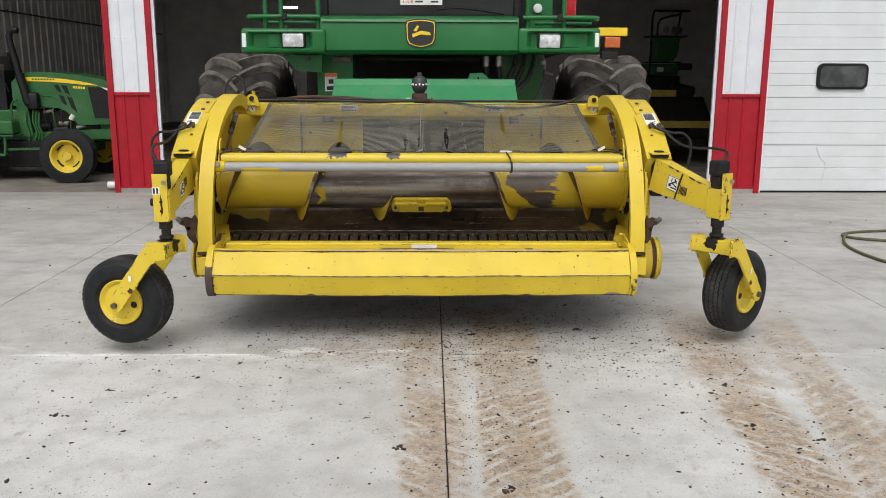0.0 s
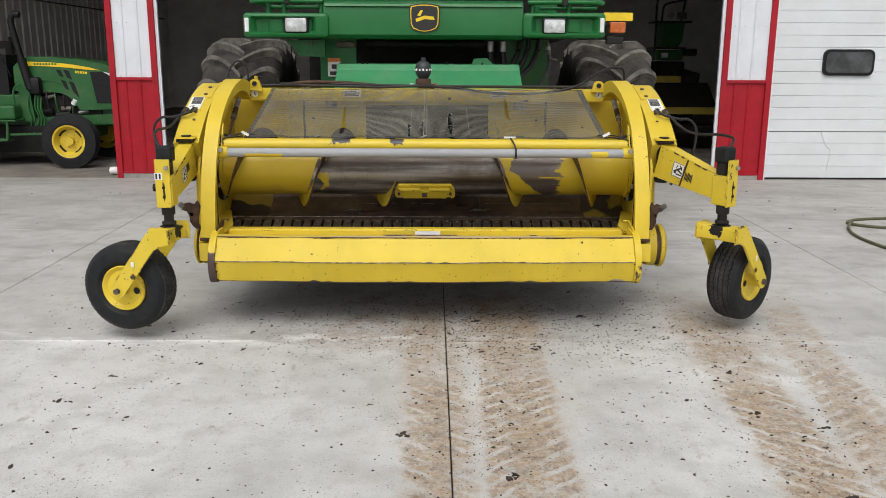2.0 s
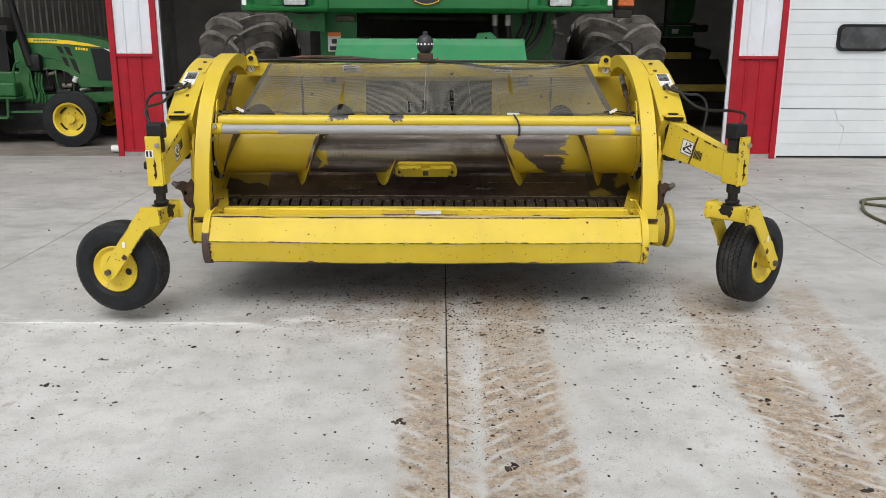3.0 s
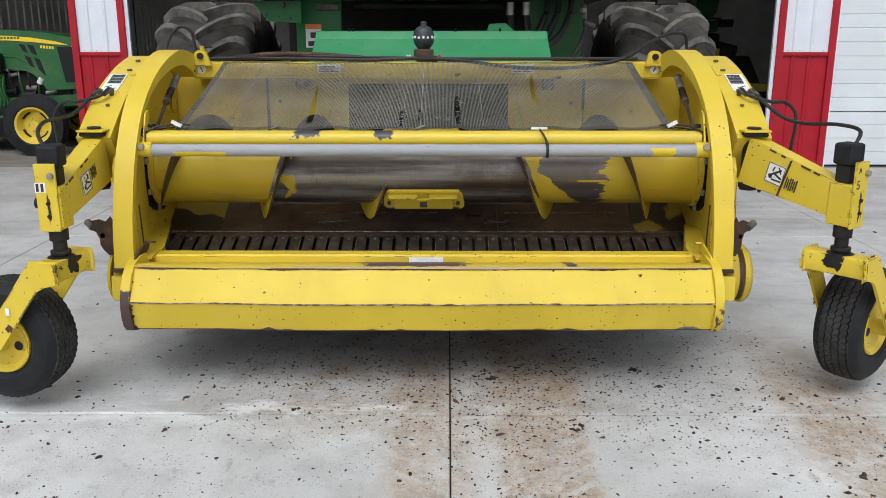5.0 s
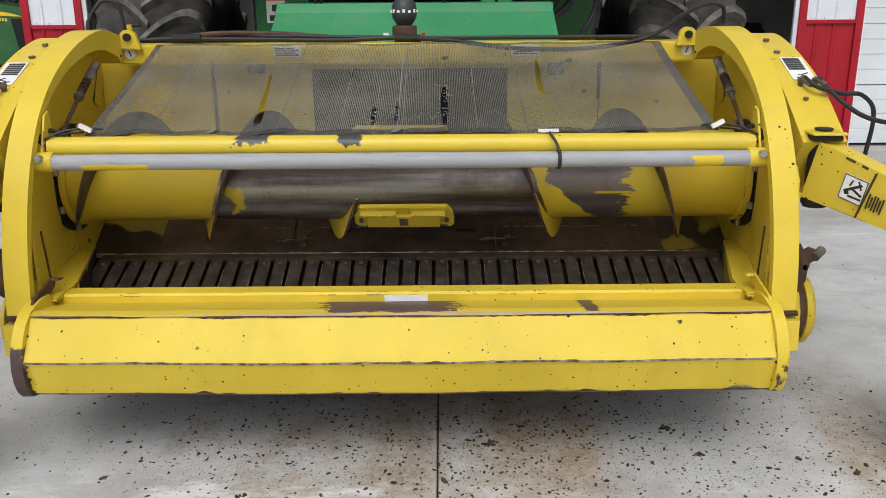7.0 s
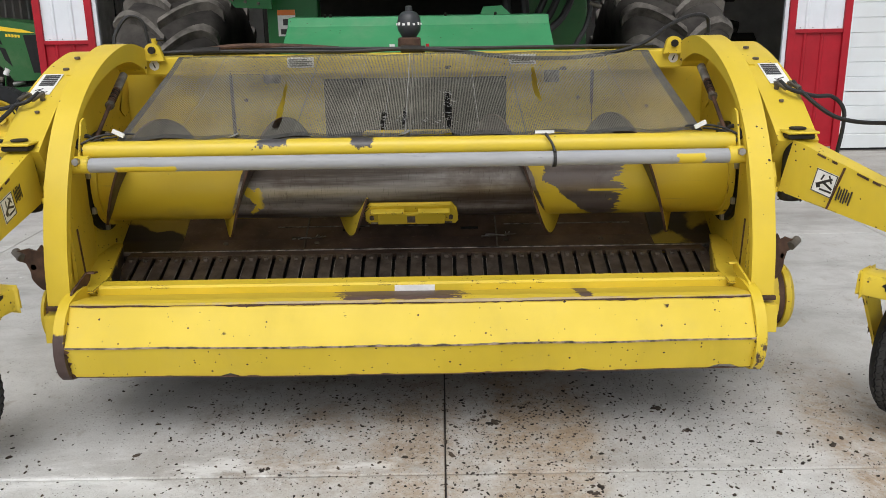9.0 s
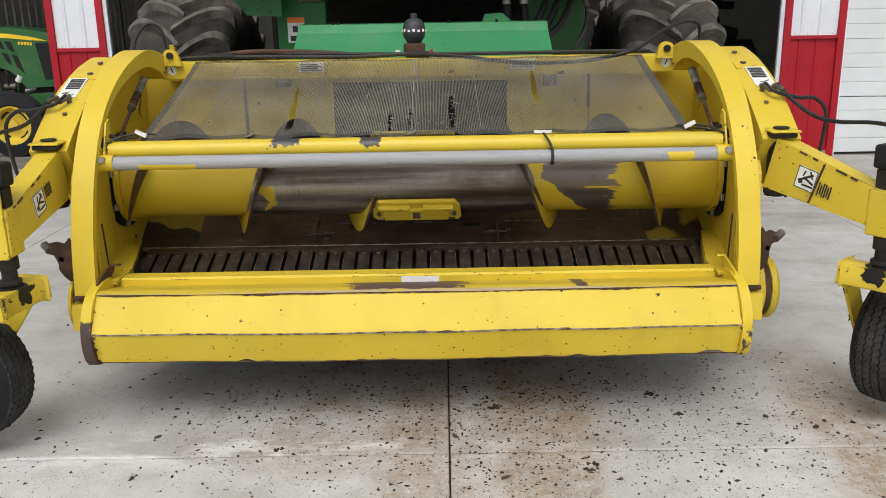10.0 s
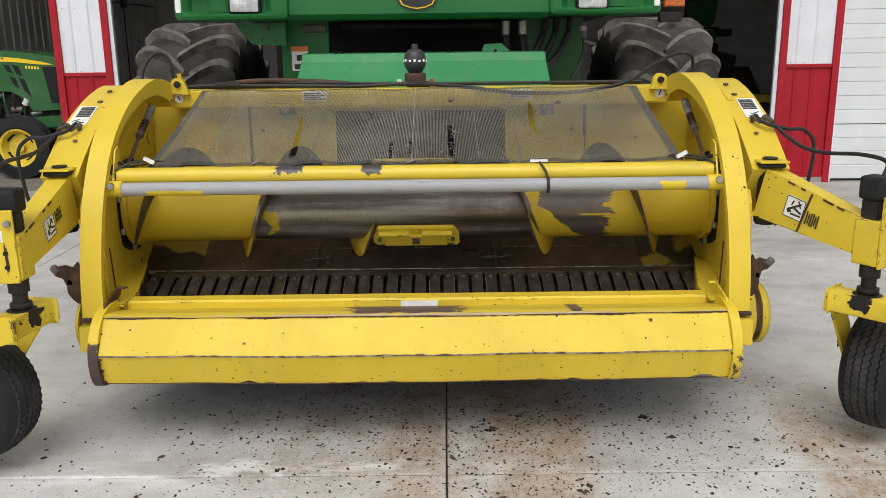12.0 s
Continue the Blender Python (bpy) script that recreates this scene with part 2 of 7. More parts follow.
def flaked_tube():
    """Screen tube: yellow with large flaked dark patches."""
    n = Nodes("flaked_yellow_tube")
    v = n.co((1, 1, 1), True)
    f = n.noise(7.5, 5, 0.5, vec=n.co((0.8, 2, 2), True, (3.2, 0, 0)))
    rag = n.math('MULTIPLY', n.math('SUBTRACT', n.noise(26, 7, 0.7, vec=v), 0.5), 0.10)
    x, z = n.math('ADD', n.axis(0), rag), n.math('ADD', n.axis(2), rag)
    one = n.math('MULTIPLY', n.step(n.math('ABSOLUTE', n.math('ADD', x, 0.51)), 0.060, 0.056), n.step(z, 1.052, 1.056))
    two = n.math('MULTIPLY', n.step(n.math('ABSOLUTE', n.math('ADD', x, 0.18)), 0.046, 0.042), n.step(z, 1.046, 1.050))
    bare = n.math('MAXIMUM', n.step(f, 0.70, 0.71), n.math('MAXIMUM', one, two))
    c = n.mix(n.step(n.noise(6, 5, vec=v), 0.4, 0.8), (0.645, 0.472, 0.028), (0.56, 0.43, 0.05))
    return n.done(n.mix(bare, c, n.mix(n.noise(50, 2, vec=v), (0.022, 0.019, 0.020), (0.07, 0.066, 0.07))), 0.4)


def auger_skin():
    """Drum: yellow outside the last turns of the flights, brown polished steel in the middle, a ragged bare patch."""
    n = Nodes("auger_drum_skin")
    v = n.co((1, 1, 1), True)
    x, z = n.axis(0), n.axis(2)
    rag = n.math('SUBTRACT', n.noise(13, 7, 0.66, vec=n.co((1, 1.2, 1.2), True)), 0.5)
    teeth = n.math('SUBTRACT', n.noise(30, 4, 0.6, vec=n.co((0.3, 1.4, 1.4), True)), 0.5)
    low = n.math('SUBTRACT', 0.914, z)
    west = n.step(n.math('ADD', n.math('ADD', x, n.math('MULTIPLY', low, 0.36)), n.math('MULTIPLY', rag, 0.02)), -0.690, -0.694)
    east = n.step(n.math('SUBTRACT', n.math('SUBTRACT', x, n.math('MULTIPLY', low, 0.38)), n.math('MULTIPLY', rag, 0.03)), 0.470, 0.474)
    # flakes of paint left beside the west flight
    left = n.math('MULTIPLY', n.step(n.math('ADD', n.noise(9, 4, 0.5, vec=v), n.math('MULTIPLY', rag, 0.3)), 0.54, 0.555), n.step(x, -0.60, -0.64))
    # the bare patch east of the flight
    inner = n.math('ADD', 0.535, n.math('MULTIPLY', n.math('MAXIMUM', n.math('SUBTRACT', 0.86, z), 0.0), 1.25))
    bare = n.math('MULTIPLY', n.step(n.math('SUBTRACT', n.math('ADD', x, n.math('MULTIPLY', rag, 0.12)), inner), 0.0, 0.004),
                  n.step(n.math('ADD', n.math('ADD', x, n.math('MULTIPLY', teeth, 0.20)), n.math('MULTIPLY', rag, 0.05)), 0.846, 0.842))
    stroke = n.math('MULTIPLY', n.step(n.math('ABSOLUTE', n.math('SUBTRACT', z, 0.812)), 0.006, 0.003), n.step(n.math('ABSOLUTE', n.math('SUBTRACT', x, 0.79)), 0.08, 0.06))
    bare = n.math('MULTIPLY', bare, n.math('SUBTRACT', 1.0, stroke))
    paint_on = n.math('MAXIMUM', n.math('MAXIMUM', west, left), n.math('MULTIPLY', east, n.math('SUBTRACT', 1.0, bare)))
    steel = n.math('SUBTRACT', 1.0, paint_on)
    # grey streaks along the drum paint its sheen into the rubbed steel
    bands = n.noise(2.5, 5, 0.6, vec=n.co((0.35, 5, 5), True))
    brown = n.mix(n.step(bands, 0.36, 0.66), (0.085, 0.068, 0.056), (0.36, 0.34, 0.32))
    rust = n.step(n.noise(2.1, 6, 0.65, vec=n.co((1, 1.3, 1.3), True, (0.4, 0, 1))), 0.45, 0.60)
    brown = n.mix(n.math('MULTIPLY', rust, 0.55), brown, (0.085, 0.055, 0.040))
    scratch = n.noise(60, 2, vec=n.co((5, 0.4, 0.4), True))
    brown = n.mix(n.math('MULTIPLY', n.step(scratch, 0.60, 0.74), 0.5), brown, (0.035, 0.026, 0.021))
    brown = n.mix(n.math('MULTIPLY', n.step(n.noise(11, 5, vec=v), 0.55, 0.75), 0.4), brown, (0.055, 0.03, 0.02))
    brown = n.mix(n.math('MULTIPLY', bare, 0.55), brown, (0.16, 0.135, 0.13))
    yel = n.mix(n.step(n.noise(5, 6, vec=v), 0.5, 0.8), (0.625, 0.455, 0.028), (0.47, 0.34, 0.045))
    yel = n.mix(n.math('MULTIPLY', n.step(n.noise(7, 6, 0.7, vec=n.co((0.25, 1, 4), True, (2, 2, 5))), 0.60, 0.70), 0.5), yel, (0.36, 0.26, 0.05))
    yel = n.mix(n.step(n.math('ADD', n.noise(9, 6, 0.7, vec=n.co((1, 1, 1), True, (5, 5, 5))), n.math('MULTIPLY', n.noise(60, 3, vec=v), 0.12)), 0.735, 0.75), yel, (0.06, 0.04, 0.03))
    n.bump(bands, 0.08, 0.01)
    return n.done(n.mix(steel, yel, brown), n.mix(steel, (0.4,) * 3, n.mix(bands, (0.44,) * 3, (0.26,) * 3)), n.math('MULTIPLY', steel, 0.6))


def pan_skin():
    """Trough and slats: wet-looking brown polished steel with crop residue."""
    n = Nodes("brown_stained_steel")
    v = n.co((1, 1, 1), True)
    c = n.mix(n.step(n.noise(6, 6, 0.6, vec=v), 0.3, 0.75), (0.050, 0.030, 0.021), (0.150, 0.096, 0.066))
    c = n.mix(n.math('MULTIPLY', n.step(n.noise(45, 4, vec=v), 0.62, 0.72), 0.5), c, (0.20, 0.15, 0.10))
    n.bump(n.noise(30, 5, vec=v), 0.2, 0.004)
    return n.done(c, n.mix(n.noise(8, 4, vec=v), (0.22,) * 3, (0.5,) * 3), 0.35)


def end_skin():
    """Yellow trough ends with brown stain creeping up."""
    n = Nodes("stained_yellow_plate")
    v = n.co((1, 1, 1), True)
    f = n.math('ADD', n.noise(3.0, 2, 0.4, vec=n.co((1, 1, 1), True, (0.35, 0, 0))), n.math('MULTIPLY', n.noise(24, 4, vec=v), 0.06))
    f = n.math('ADD', f, n.math('MULTIPLY', n.step(n.axis(0), 0.0, -0.1, 0.0, 0.07), n.step(n.noise(4, 3, vec=v), 0.3, 0.6)))
    s = n.step(f, 0.515, 0.545)
    return n.done(n.mix(s, n.mix(n.noise(5, 4, vec=v), (0.52, 0.385, 0.035), (0.33, 0.235, 0.04)), (0.030, 0.021, 0.015)), 0.45)


def cap_skin():
    """Shield ends: yellow rubbed to purple-brown rust along the front."""
    n = Nodes("rubbed_end_cap")
    v = n.co((1, 1, 1), True)
    s = n.step(n.math('SUBTRACT', n.noise(7, 6, 0.66, vec=n.co((1, 1, 0.6), True)), n.step(n.axis(0), -0.2, 0.2, 0.0, 0.05)), 0.5, 0.53)
    low = n.step(n.math('ADD', n.axis(2), n.math('MULTIPLY', n.noise(16, 5, 0.65, vec=v), 0.10)), 0.505, 0.485)
    s = n.math('MULTIPLY', n.math('MAXIMUM', s, n.math('MULTIPLY', low, n.step(n.axis(0), 0.2, -0.2))), n.step(n.math('ADD', n.axis(2), n.math('MULTIPLY', n.noise(11, 4, vec=v), 0.06)), 0.513, 0.506, 0.0, 1.0))
    return n.done(n.mix(s, (0.645, 0.472, 0.028), n.mix(n.noise(40, 3, vec=v), (0.040, 0.024, 0.022), (0.085, 0.050, 0.042))), 0.5)


def ledge_skin():
    """Ledge: yellow, a bare tan lip, rubbed to purple-brown in ragged stretches."""
    n = Nodes("rubbed_yellow_ledge")
    v = n.co((1, 1, 1), True)
    x, y = n.axis(0), n.axis(1)
    rag = n.math('SUBTRACT', n.noise(24, 6, 0.65, vec=n.co((1, 1.5, 1), True)), 0.5)
    wide = n.step(n.math('ABSOLUTE', n.math('ADD', n.math('ADD', x, 0.035), n.math('MULTIPLY', rag, 0.30))), 0.225, 0.215)
    small = n.step(n.math('ABSOLUTE', n.math('ADD', n.math('SUBTRACT', x, 0.62), n.math('MULTIPLY', rag, 0.06))), 0.026, 0.021)
    far = n.step(n.math('ADD', n.noise(3.1, 3, vec=n.co((1, 0.3, 0.3), True, (0.9, 0, 0))), n.math('MULTIPLY', rag, 0.3)), 0.70, 0.71)
    s = n.math('MULTIPLY', n.math('MAXIMUM', n.math('MAXIMUM', wide, small), far), n.step(n.math('ADD', y, n.math('MULTIPLY', rag, 0.05)), 4.211, 4.216))
    tan = n.step(n.math('ADD', y, n.math('MULTIPLY', rag, 0.02)), 4.2115, 4.2075)
    tan = n.math('MULTIPLY', tan, n.step(n.noise(2.6, 6, 0.7, vec=n.co((1, 0.5, 0.5), True, (4, 0, 0))), 0.42, 0.50, 0.15, 1.0))
    brown = n.mix(n.noise(40, 3, vec=v), (0.070, 0.040, 0.036), (0.135, 0.085, 0.076))
    c = n.mix(s, n.mix(n.noise(6, 4, vec=v), (0.645, 0.472, 0.028), (0.60, 0.44, 0.045)), brown)
    bare = n.mix(n.noise(18, 5, vec=n.co((0.4, 1, 1), True)), (0.40, 0.29, 0.12), (0.60, 0.50, 0.36))
    return n.done(n.mix(tan, c, bare), 0.5)


def concrete():
    """Broom-finished slab, mottled, with brown tyre-track dirt, pale scuffs and fine specks."""
    n = Nodes("apron_concrete")
    v = n.co((1, 1, 1), True)
    x, y = n.axis(0), n.axis(1)
    big = n.noise(0.9, 5, 0.55, vec=v)
    mid = n.noise(5.5, 6, 0.6, vec=v)
    fine = n.noise(150, 4, 0.75, vec=v)
    c = n.mix(n.step(big, 0.3, 0.7), (0.51, 0.51, 0.495), (0.71, 0.71, 0.69))
    c = n.mix(n.math('MULTIPLY', n.step(mid, 0.4, 0.72), 0.40), c, (0.34, 0.325, 0.30))
    c = n.mix(n.math('MULTIPLY', n.step(n.noise(2.2, 6, 0.7, vec=n.co((1, 0.5, 1), True, (7, 3, 0))), 0.50, 0.68), 0.55), c, (0.70, 0.69, 0.675))
    c = n.mix(n.math('MULTIPLY', n.step(fine, 0.38, 0.66), 0.30), c, (0.27, 0.26, 0.24))
    c = n.mix(n.math('MULTIPLY', n.step(n.noise(48, 5, 0.7, vec=n.co((1, 1, 1), True, (4, 9, 0))), 0.55, 0.72), 0.30), c, (0.24, 0.225, 0.20))
    c = n.mix(n.math('MULTIPLY', n.random(), 0.05), c, (0.34, 0.33, 0.31))
    # the slabs beyond the cross joint are greyer, darkening towards the shop
    c = n.mix(n.math('ADD', n.step(y, 3.98, 3.99, 0.0, 0.20), n.step(y, 5.0, 10.4, 0.0, 0.33)), c, (0.235, 0.218, 0.193))
    worn = n.math('MULTIPLY', n.step(n.noise(1.3, 6, 0.68, vec=n.co((0.7, 1.6, 1), True, (3, 8, 0))), 0.46, 0.66), n.step(y, 4.2, 6.0))
    c = n.mix(n.math('MULTIPLY', worn, 0.42), c, (0.19, 0.172, 0.148))
    # tyre tracks of tan soil: four bands with lug prints, pressed hard in some stretches
    wob = n.math('MULTIPLY', n.math('SUBTRACT', n.noise(6.0, 7, 0.72, vec=v), 0.5), 0.13)
    shake = n.math('MULTIPLY', n.math('SUBTRACT', n.noise(9, 4, 0.6, vec=n.co((1, 1, 1), True, (3, 5, 0))), 0.5), 0.35)
    mottle = n.noise(9, 8, 0.72, vec=n.co((1, 0.7, 1), True, (1, 6, 0)))
    grainy = n.noise(46, 7, 0.78, vec=n.co((1, 0.8, 1), True, (2, 8, 0)))
    carry, lugs = 0.0, 0.0
    for xc, lean, half, y0, y1, strong, faint, way in ((0.05, -0.02, 0.15, 1.0, 3.40, 0.86, 0.60, 1), (0.445, 0.035, 0.185, 0.6, 3.50, 0.90, 0.72, -1),
                                                        (1.575, 0.08, 0.17, 0.6, 3.38, 0.92, 0.66, 1), (1.99, 0.18, 0.15, 2.2, 3.60, 0.82, 0.66, -1)):
        dx = n.math('SUBTRACT', n.math('ADD', x, wob), n.math('ADD', xc, n.math('MULTIPLY', n.math('SUBTRACT', y, 3.2), lean)))
        far = n.math('ABSOLUTE', dx)
        beat = n.math('ADD', n.math('MULTIPLY', n.math('ADD', y, n.math('MULTIPLY', dx if way > 0 else n.math('MULTIPLY', dx, -1.0), 0.85)), 8.6), shake)
        lug = n.math('FRACT', beat)
        edge = n.math('ADD', far, n.math('MULTIPLY', n.step(n.math('ABSOLUTE', n.math('SUBTRACT', lug, 0.5)), 0.30, 0.05), 0.012))
        band = n.step(edge, half + 0.040, half - 0.045)
        span = n.math('MULTIPLY', n.step(n.math('ADD', n.math('ADD', y, n.math('MULTIPLY', mottle, 0.55)), n.math('MULTIPLY', grainy, 0.20)), y1 + 0.55, y1 + 0.27), n.step(n.math('ADD', y, n.math('MULTIPLY', mottle, 0.5)), y0, y0 + 0.5))
        reach = n.math('MULTIPLY', n.step(y, 5.4, 4.3), faint)
        press = n.math('MAXIMUM', n.math('MULTIPLY', span, strong), n.math('MULTIPLY', reach, n.step(y, -8.6, -6.0)))
        carry = n.math('MAXIMUM', carry, n.math('MULTIPLY', band, press))
        bar = n.math('MULTIPLY', n.step(n.math('ABSOLUTE', n.math('SUBTRACT', lug, 0.5)), 0.19, 0.10), n.math('MULTIPLY', n.step(far, half * 0.2, half * 0.5, 0.25, 1.0), n.step(far, half * 0.98, half * 0.80)))
        lugs = n.math('MAXIMUM', lugs, n.math('MULTIPLY', bar, n.math('MULTIPLY', band, press)))
    cover = n.math('MULTIPLY', carry, n.step(n.math('ADD', mottle, n.math('MULTIPLY', carry, 0.20)), 0.46, 0.70, 0.12, 1.05))
    cover = n.math('MULTIPLY', cover, n.step(grainy, 0.34, 0.56, 0.35, 1.0))
    cover = n.math('MULTIPLY', cover, n.math('SUBTRACT', 1.0, n.math('MULTIPLY', lugs, n.step(n.noise(7, 5, 0.6, vec=v), 0.36, 0.54, 0.2, 0.95))))
    soil = n.mix(n.step(n.noise(70, 6, 0.75, vec=v), 0.36, 0.64), (0.27, 0.180, 0.102), (0.47, 0.345, 0.220))
    wet = n.math('MULTIPLY', n.step(n.math('ADD', n.noise(12, 8, 0.74, vec=n.co((0.8, 1.3, 1), True, (4, 4, 0))), n.math('MULTIPLY', carry, 0.10)), 0.56, 0.68), n.step(carry, 0.3, 0.75))
    soil = n.mix(n.math('MULTIPLY', wet, 0.70), soil, (0.135, 0.086, 0.052))
    tread_dust = n.math('MULTIPLY', n.math('MULTIPLY', n.step(x, -0.5, 0.1), n.math('MAXIMUM', n.step(x, 1.0, 0.6), n.math('MULTIPLY', n.step(x, 1.25, 1.45), n.step(x, 2.5, 1.9)))), n.math('MULTIPLY', n.step(n.noise(2.7, 7, 0.72, vec=n.co((1, 0.6, 1), True, (5, 1, 0))), 0.44, 0.68), n.step(y, 5.0, 4.2)))
    c = n.mix(n.math('MULTIPLY', tread_dust, 0.38), c, (0.42, 0.34, 0.25))
    c = n.mix(n.math('MULTIPLY', cover, 0.95), c, soil)
    # scattered residue film near the header, also painting some of its shade there
    near = n.math('MULTIPLY', n.step(n.math('ABSOLUTE', n.math('SUBTRACT', y, 4.55)), 1.1, 0.35), n.math('MAXIMUM', n.step(n.math('ABSOLUTE', n.math('SUBTRACT', x, -0.02)), 1.25, 0.5), n.step(n.math('ABSOLUTE', n.math('SUBTRACT', x, 0.9)), 1.3, 0.5, 0.0, 0.20)))
    film = n.math('MULTIPLY', near, n.math('MAXIMUM', n.step(n.noise(9, 7, 0.7, vec=v), 0.40, 0.60), n.step(n.noise(45, 5, 0.7, vec=v), 0.46, 0.60)))
    c = n.mix(n.math('MULTIPLY', film, 0.28), c, n.mix(n.noise(3, 4, vec=v), (0.19, 0.147, 0.105), (0.33, 0.245, 0.165)))
    clump = n.math('MULTIPLY', n.step(n.noise(3.4, 6, 0.7, vec=n.co((1, 1, 1), True, (1, 3, 0))), 0.47, 0.62), near)
    c = n.mix(n.math('MULTIPLY', n.math('MULTIPLY', clump, n.step(grainy, 0.36, 0.56)), 0.45), c, (0.17, 0.116, 0.072))
    # brown soil trodden in where the wheels and the pickup dropped it
    earth = 0.0
    for ex, ey, rx, ry, k in ((0.43, 4.38, 0.30, 0.75, 1.0), (-0.28, 4.22, 0.42, 0.42, 0.85), (1.68, 3.95, 0.30, 0.55, 0.9), (0.0, 3.6, 0.22, 0.5, 0.6)):
        ux, uy = n.math('MULTIPLY', n.math('SUBTRACT', x, ex), 1 / rx), n.math('MULTIPLY', n.math('SUBTRACT', y, ey), 1 / ry)
        r2 = n.math('ADD', n.math('MULTIPLY', ux, ux), n.math('MULTIPLY', uy, uy))
        earth = n.math('MAXIMUM', earth, n.step(r2, 1.3, 0.1, 0.0, k))
    patchy = n.math('MULTIPLY', n.step(n.noise(7, 8, 0.72, vec=n.co((1, 0.8, 1), True, (6, 2, 0))), 0.40, 0.62), n.step(grainy, 0.34, 0.58, 0.4, 1.0))
    c = n.mix(n.math('MULTIPLY', n.math('MULTIPLY', earth, patchy), 0.72), c, n.mix(n.noise(20, 5, 0.7, vec=v), (0.21, 0.138, 0.075), (0.40, 0.285, 0.170)))
    # open pits and broom lines
    pits = n.math('MULTIPLY', n.step(n.cells(115, n.co((1, 0.8, 1), True, (0.3, 0.6, 0))), 0.26, 0.16), n.step(n.noise(19, 5, 0.7, vec=v), 0.44, 0.60))
    c = n.mix(n.math('MULTIPLY', pits, 0.5), c, (0.20, 0.185, 0.165))
    lime = n.math('MULTIPLY', n.step(n.noise(27, 7, 0.75, vec=n.co((1, 0.5, 1), True, (9, 2, 0))), 0.60, 0.70), n.step(n.noise(1.6, 4, vec=n.co((1, 1, 1), True, (2, 2, 0))), 0.40, 0.6))
    c = n.mix(n.math('MULTIPLY', lime, 0.5), c, (0.80, 0.80, 0.78))
    # small dark specks
    grit = n.math('MULTIPLY', n.step(n.cells(62, n.co((1, 1, 1), True, (0.7, 0.2, 0))), 0.20, 0.14), n.step(n.noise(2.6, 4, vec=n.co((1, 1, 1), True, (5, 1, 0))), 0.42, 0.62))
    c = n.mix(n.math('MULTIPLY', grit, 0.7), c, (0.09, 0.075, 0.06))
    smear = n.math('MULTIPLY', n.step(n.noise(14, 6, 0.7, vec=n.co((1, 0.55, 1), True, (3, 3, 0), (0, 0, 0.4))), 0.565, 0.70), n.step(n.noise(1.1, 3, vec=n.co((1, 1, 1), True, (8, 4, 0))), 0.38, 0.56))
    c = n.mix(n.math('MULTIPLY', smear, 0.55), c, (0.27, 0.225, 0.175))
    speck = n.math('MULTIPLY', n.step(n.cells(26, v), 0.13, 0.09), n.step(n.noise(4.5, 3, vec=v), 0.50, 0.62))
    c = n.mix(n.math('MULTIPLY', speck, 0.8), c, (0.06, 0.05, 0.042))
    # pale lime bloom along the cross joint
    bloom = n.math('MULTIPLY', n.step(n.math('ABSOLUTE', n.math('SUBTRACT', y, 4.03)), 0.22, 0.02), n.step(n.noise(2.4, 7, 0.70, vec=n.co((1, 2.6, 1), True, (1, 0, 0))), 0.46, 0.62))
    c = n.mix(n.math('MULTIPLY', n.math('MULTIPLY', bloom, n.step(x, 0.3, -0.1, 0.4, 1.0)), 0.6), c, (0.84, 0.84, 0.825))
    n.bump(n.math('ADD', n.math('MULTIPLY', fine, 0.6), n.noise(30, 4, vec=n.co((1, 6, 1), True))), 0.22, 0.004)
    return n.done(c, n.mix(mid, (0.62,) * 3, (0.88,) * 3))


def crumbs_skin():
    n = Nodes("dry_residue")
    c = n.mix(n.island(), (0.014, 0.011, 0.009), (0.075, 0.054, 0.038))
    return n.done(c, 0.9)


def mesh_skin():
    n = Nodes("woven_screen_strand")
    v = n.co((1, 1, 1), True)
    return n.done(n.mix(n.step(n.noise(3, 5, vec=v), 0.4, 0.7), (0.125, 0.119, 0.098), (0.22, 0.21, 0.17)), 0.75)


WORN_BAR, FLAKED_TUBE, AUGER_SKIN, PAN, END_PLATE, CAP_SKIN = worn_tube(), flaked_tube(), auger_skin(), pan_skin(), end_skin(), cap_skin()
SLAT = plain("brown_slat_steel", (0.115, 0.092, 0.076), 0.34, 0.5, vary=0.45, scale=16, bump=0.2, dust=0.35, dust_color=(0.10, 0.07, 0.05))
LEDGE = ledge_skin()
HEM = plain("dark_screen_hem", (0.062, 0.06, 0.056), 0.9, vary=0.5, scale=70, bump=0.3)
BARE_FLIGHT = plain("rubbed_flight_steel", (0.075, 0.056, 0.050), 0.42, 0.4, vary=0.6, scale=18, bump=0.15)
RAIL = plain("scuffed_rail", (0.17, 0.15, 0.13), 0.4, 0.4, vary=0.95, scale=26, bump=0.2)
# pale steel for lugs and paddle edges; on slats it paints edge highlights
PALE_STEEL = plain("pale_steel", (0.26, 0.23, 0.20), 0.35, 0.6, vary=0.9, scale=22, bump=0.1)
SMOKED = plain("smoked_pane", (0.075, 0.08, 0.082), 0.10, vary=0.35, scale=5, bump=0.03)
FOLD = plain("scuffed_fold", (0.20, 0.15, 0.11), 0.6, vary=0.95, scale=38, bump=0.2)
BOLT = plain("rusty_bolt", (0.11, 0.085, 0.066), 0.85, 0.0, vary=0.4, scale=40)
FRAY = plain("frayed_pale_strand", (0.32, 0.32, 0.31), 0.6, bump=0)
CONCRETE, CRUMBS, SCREEN = concrete(), crumbs_skin(), mesh_skin()
GROUND = plain("gravel_ground", (0.26, 0.24, 0.21), 0.95, vary=0.3, scale=6, bump=0.5)
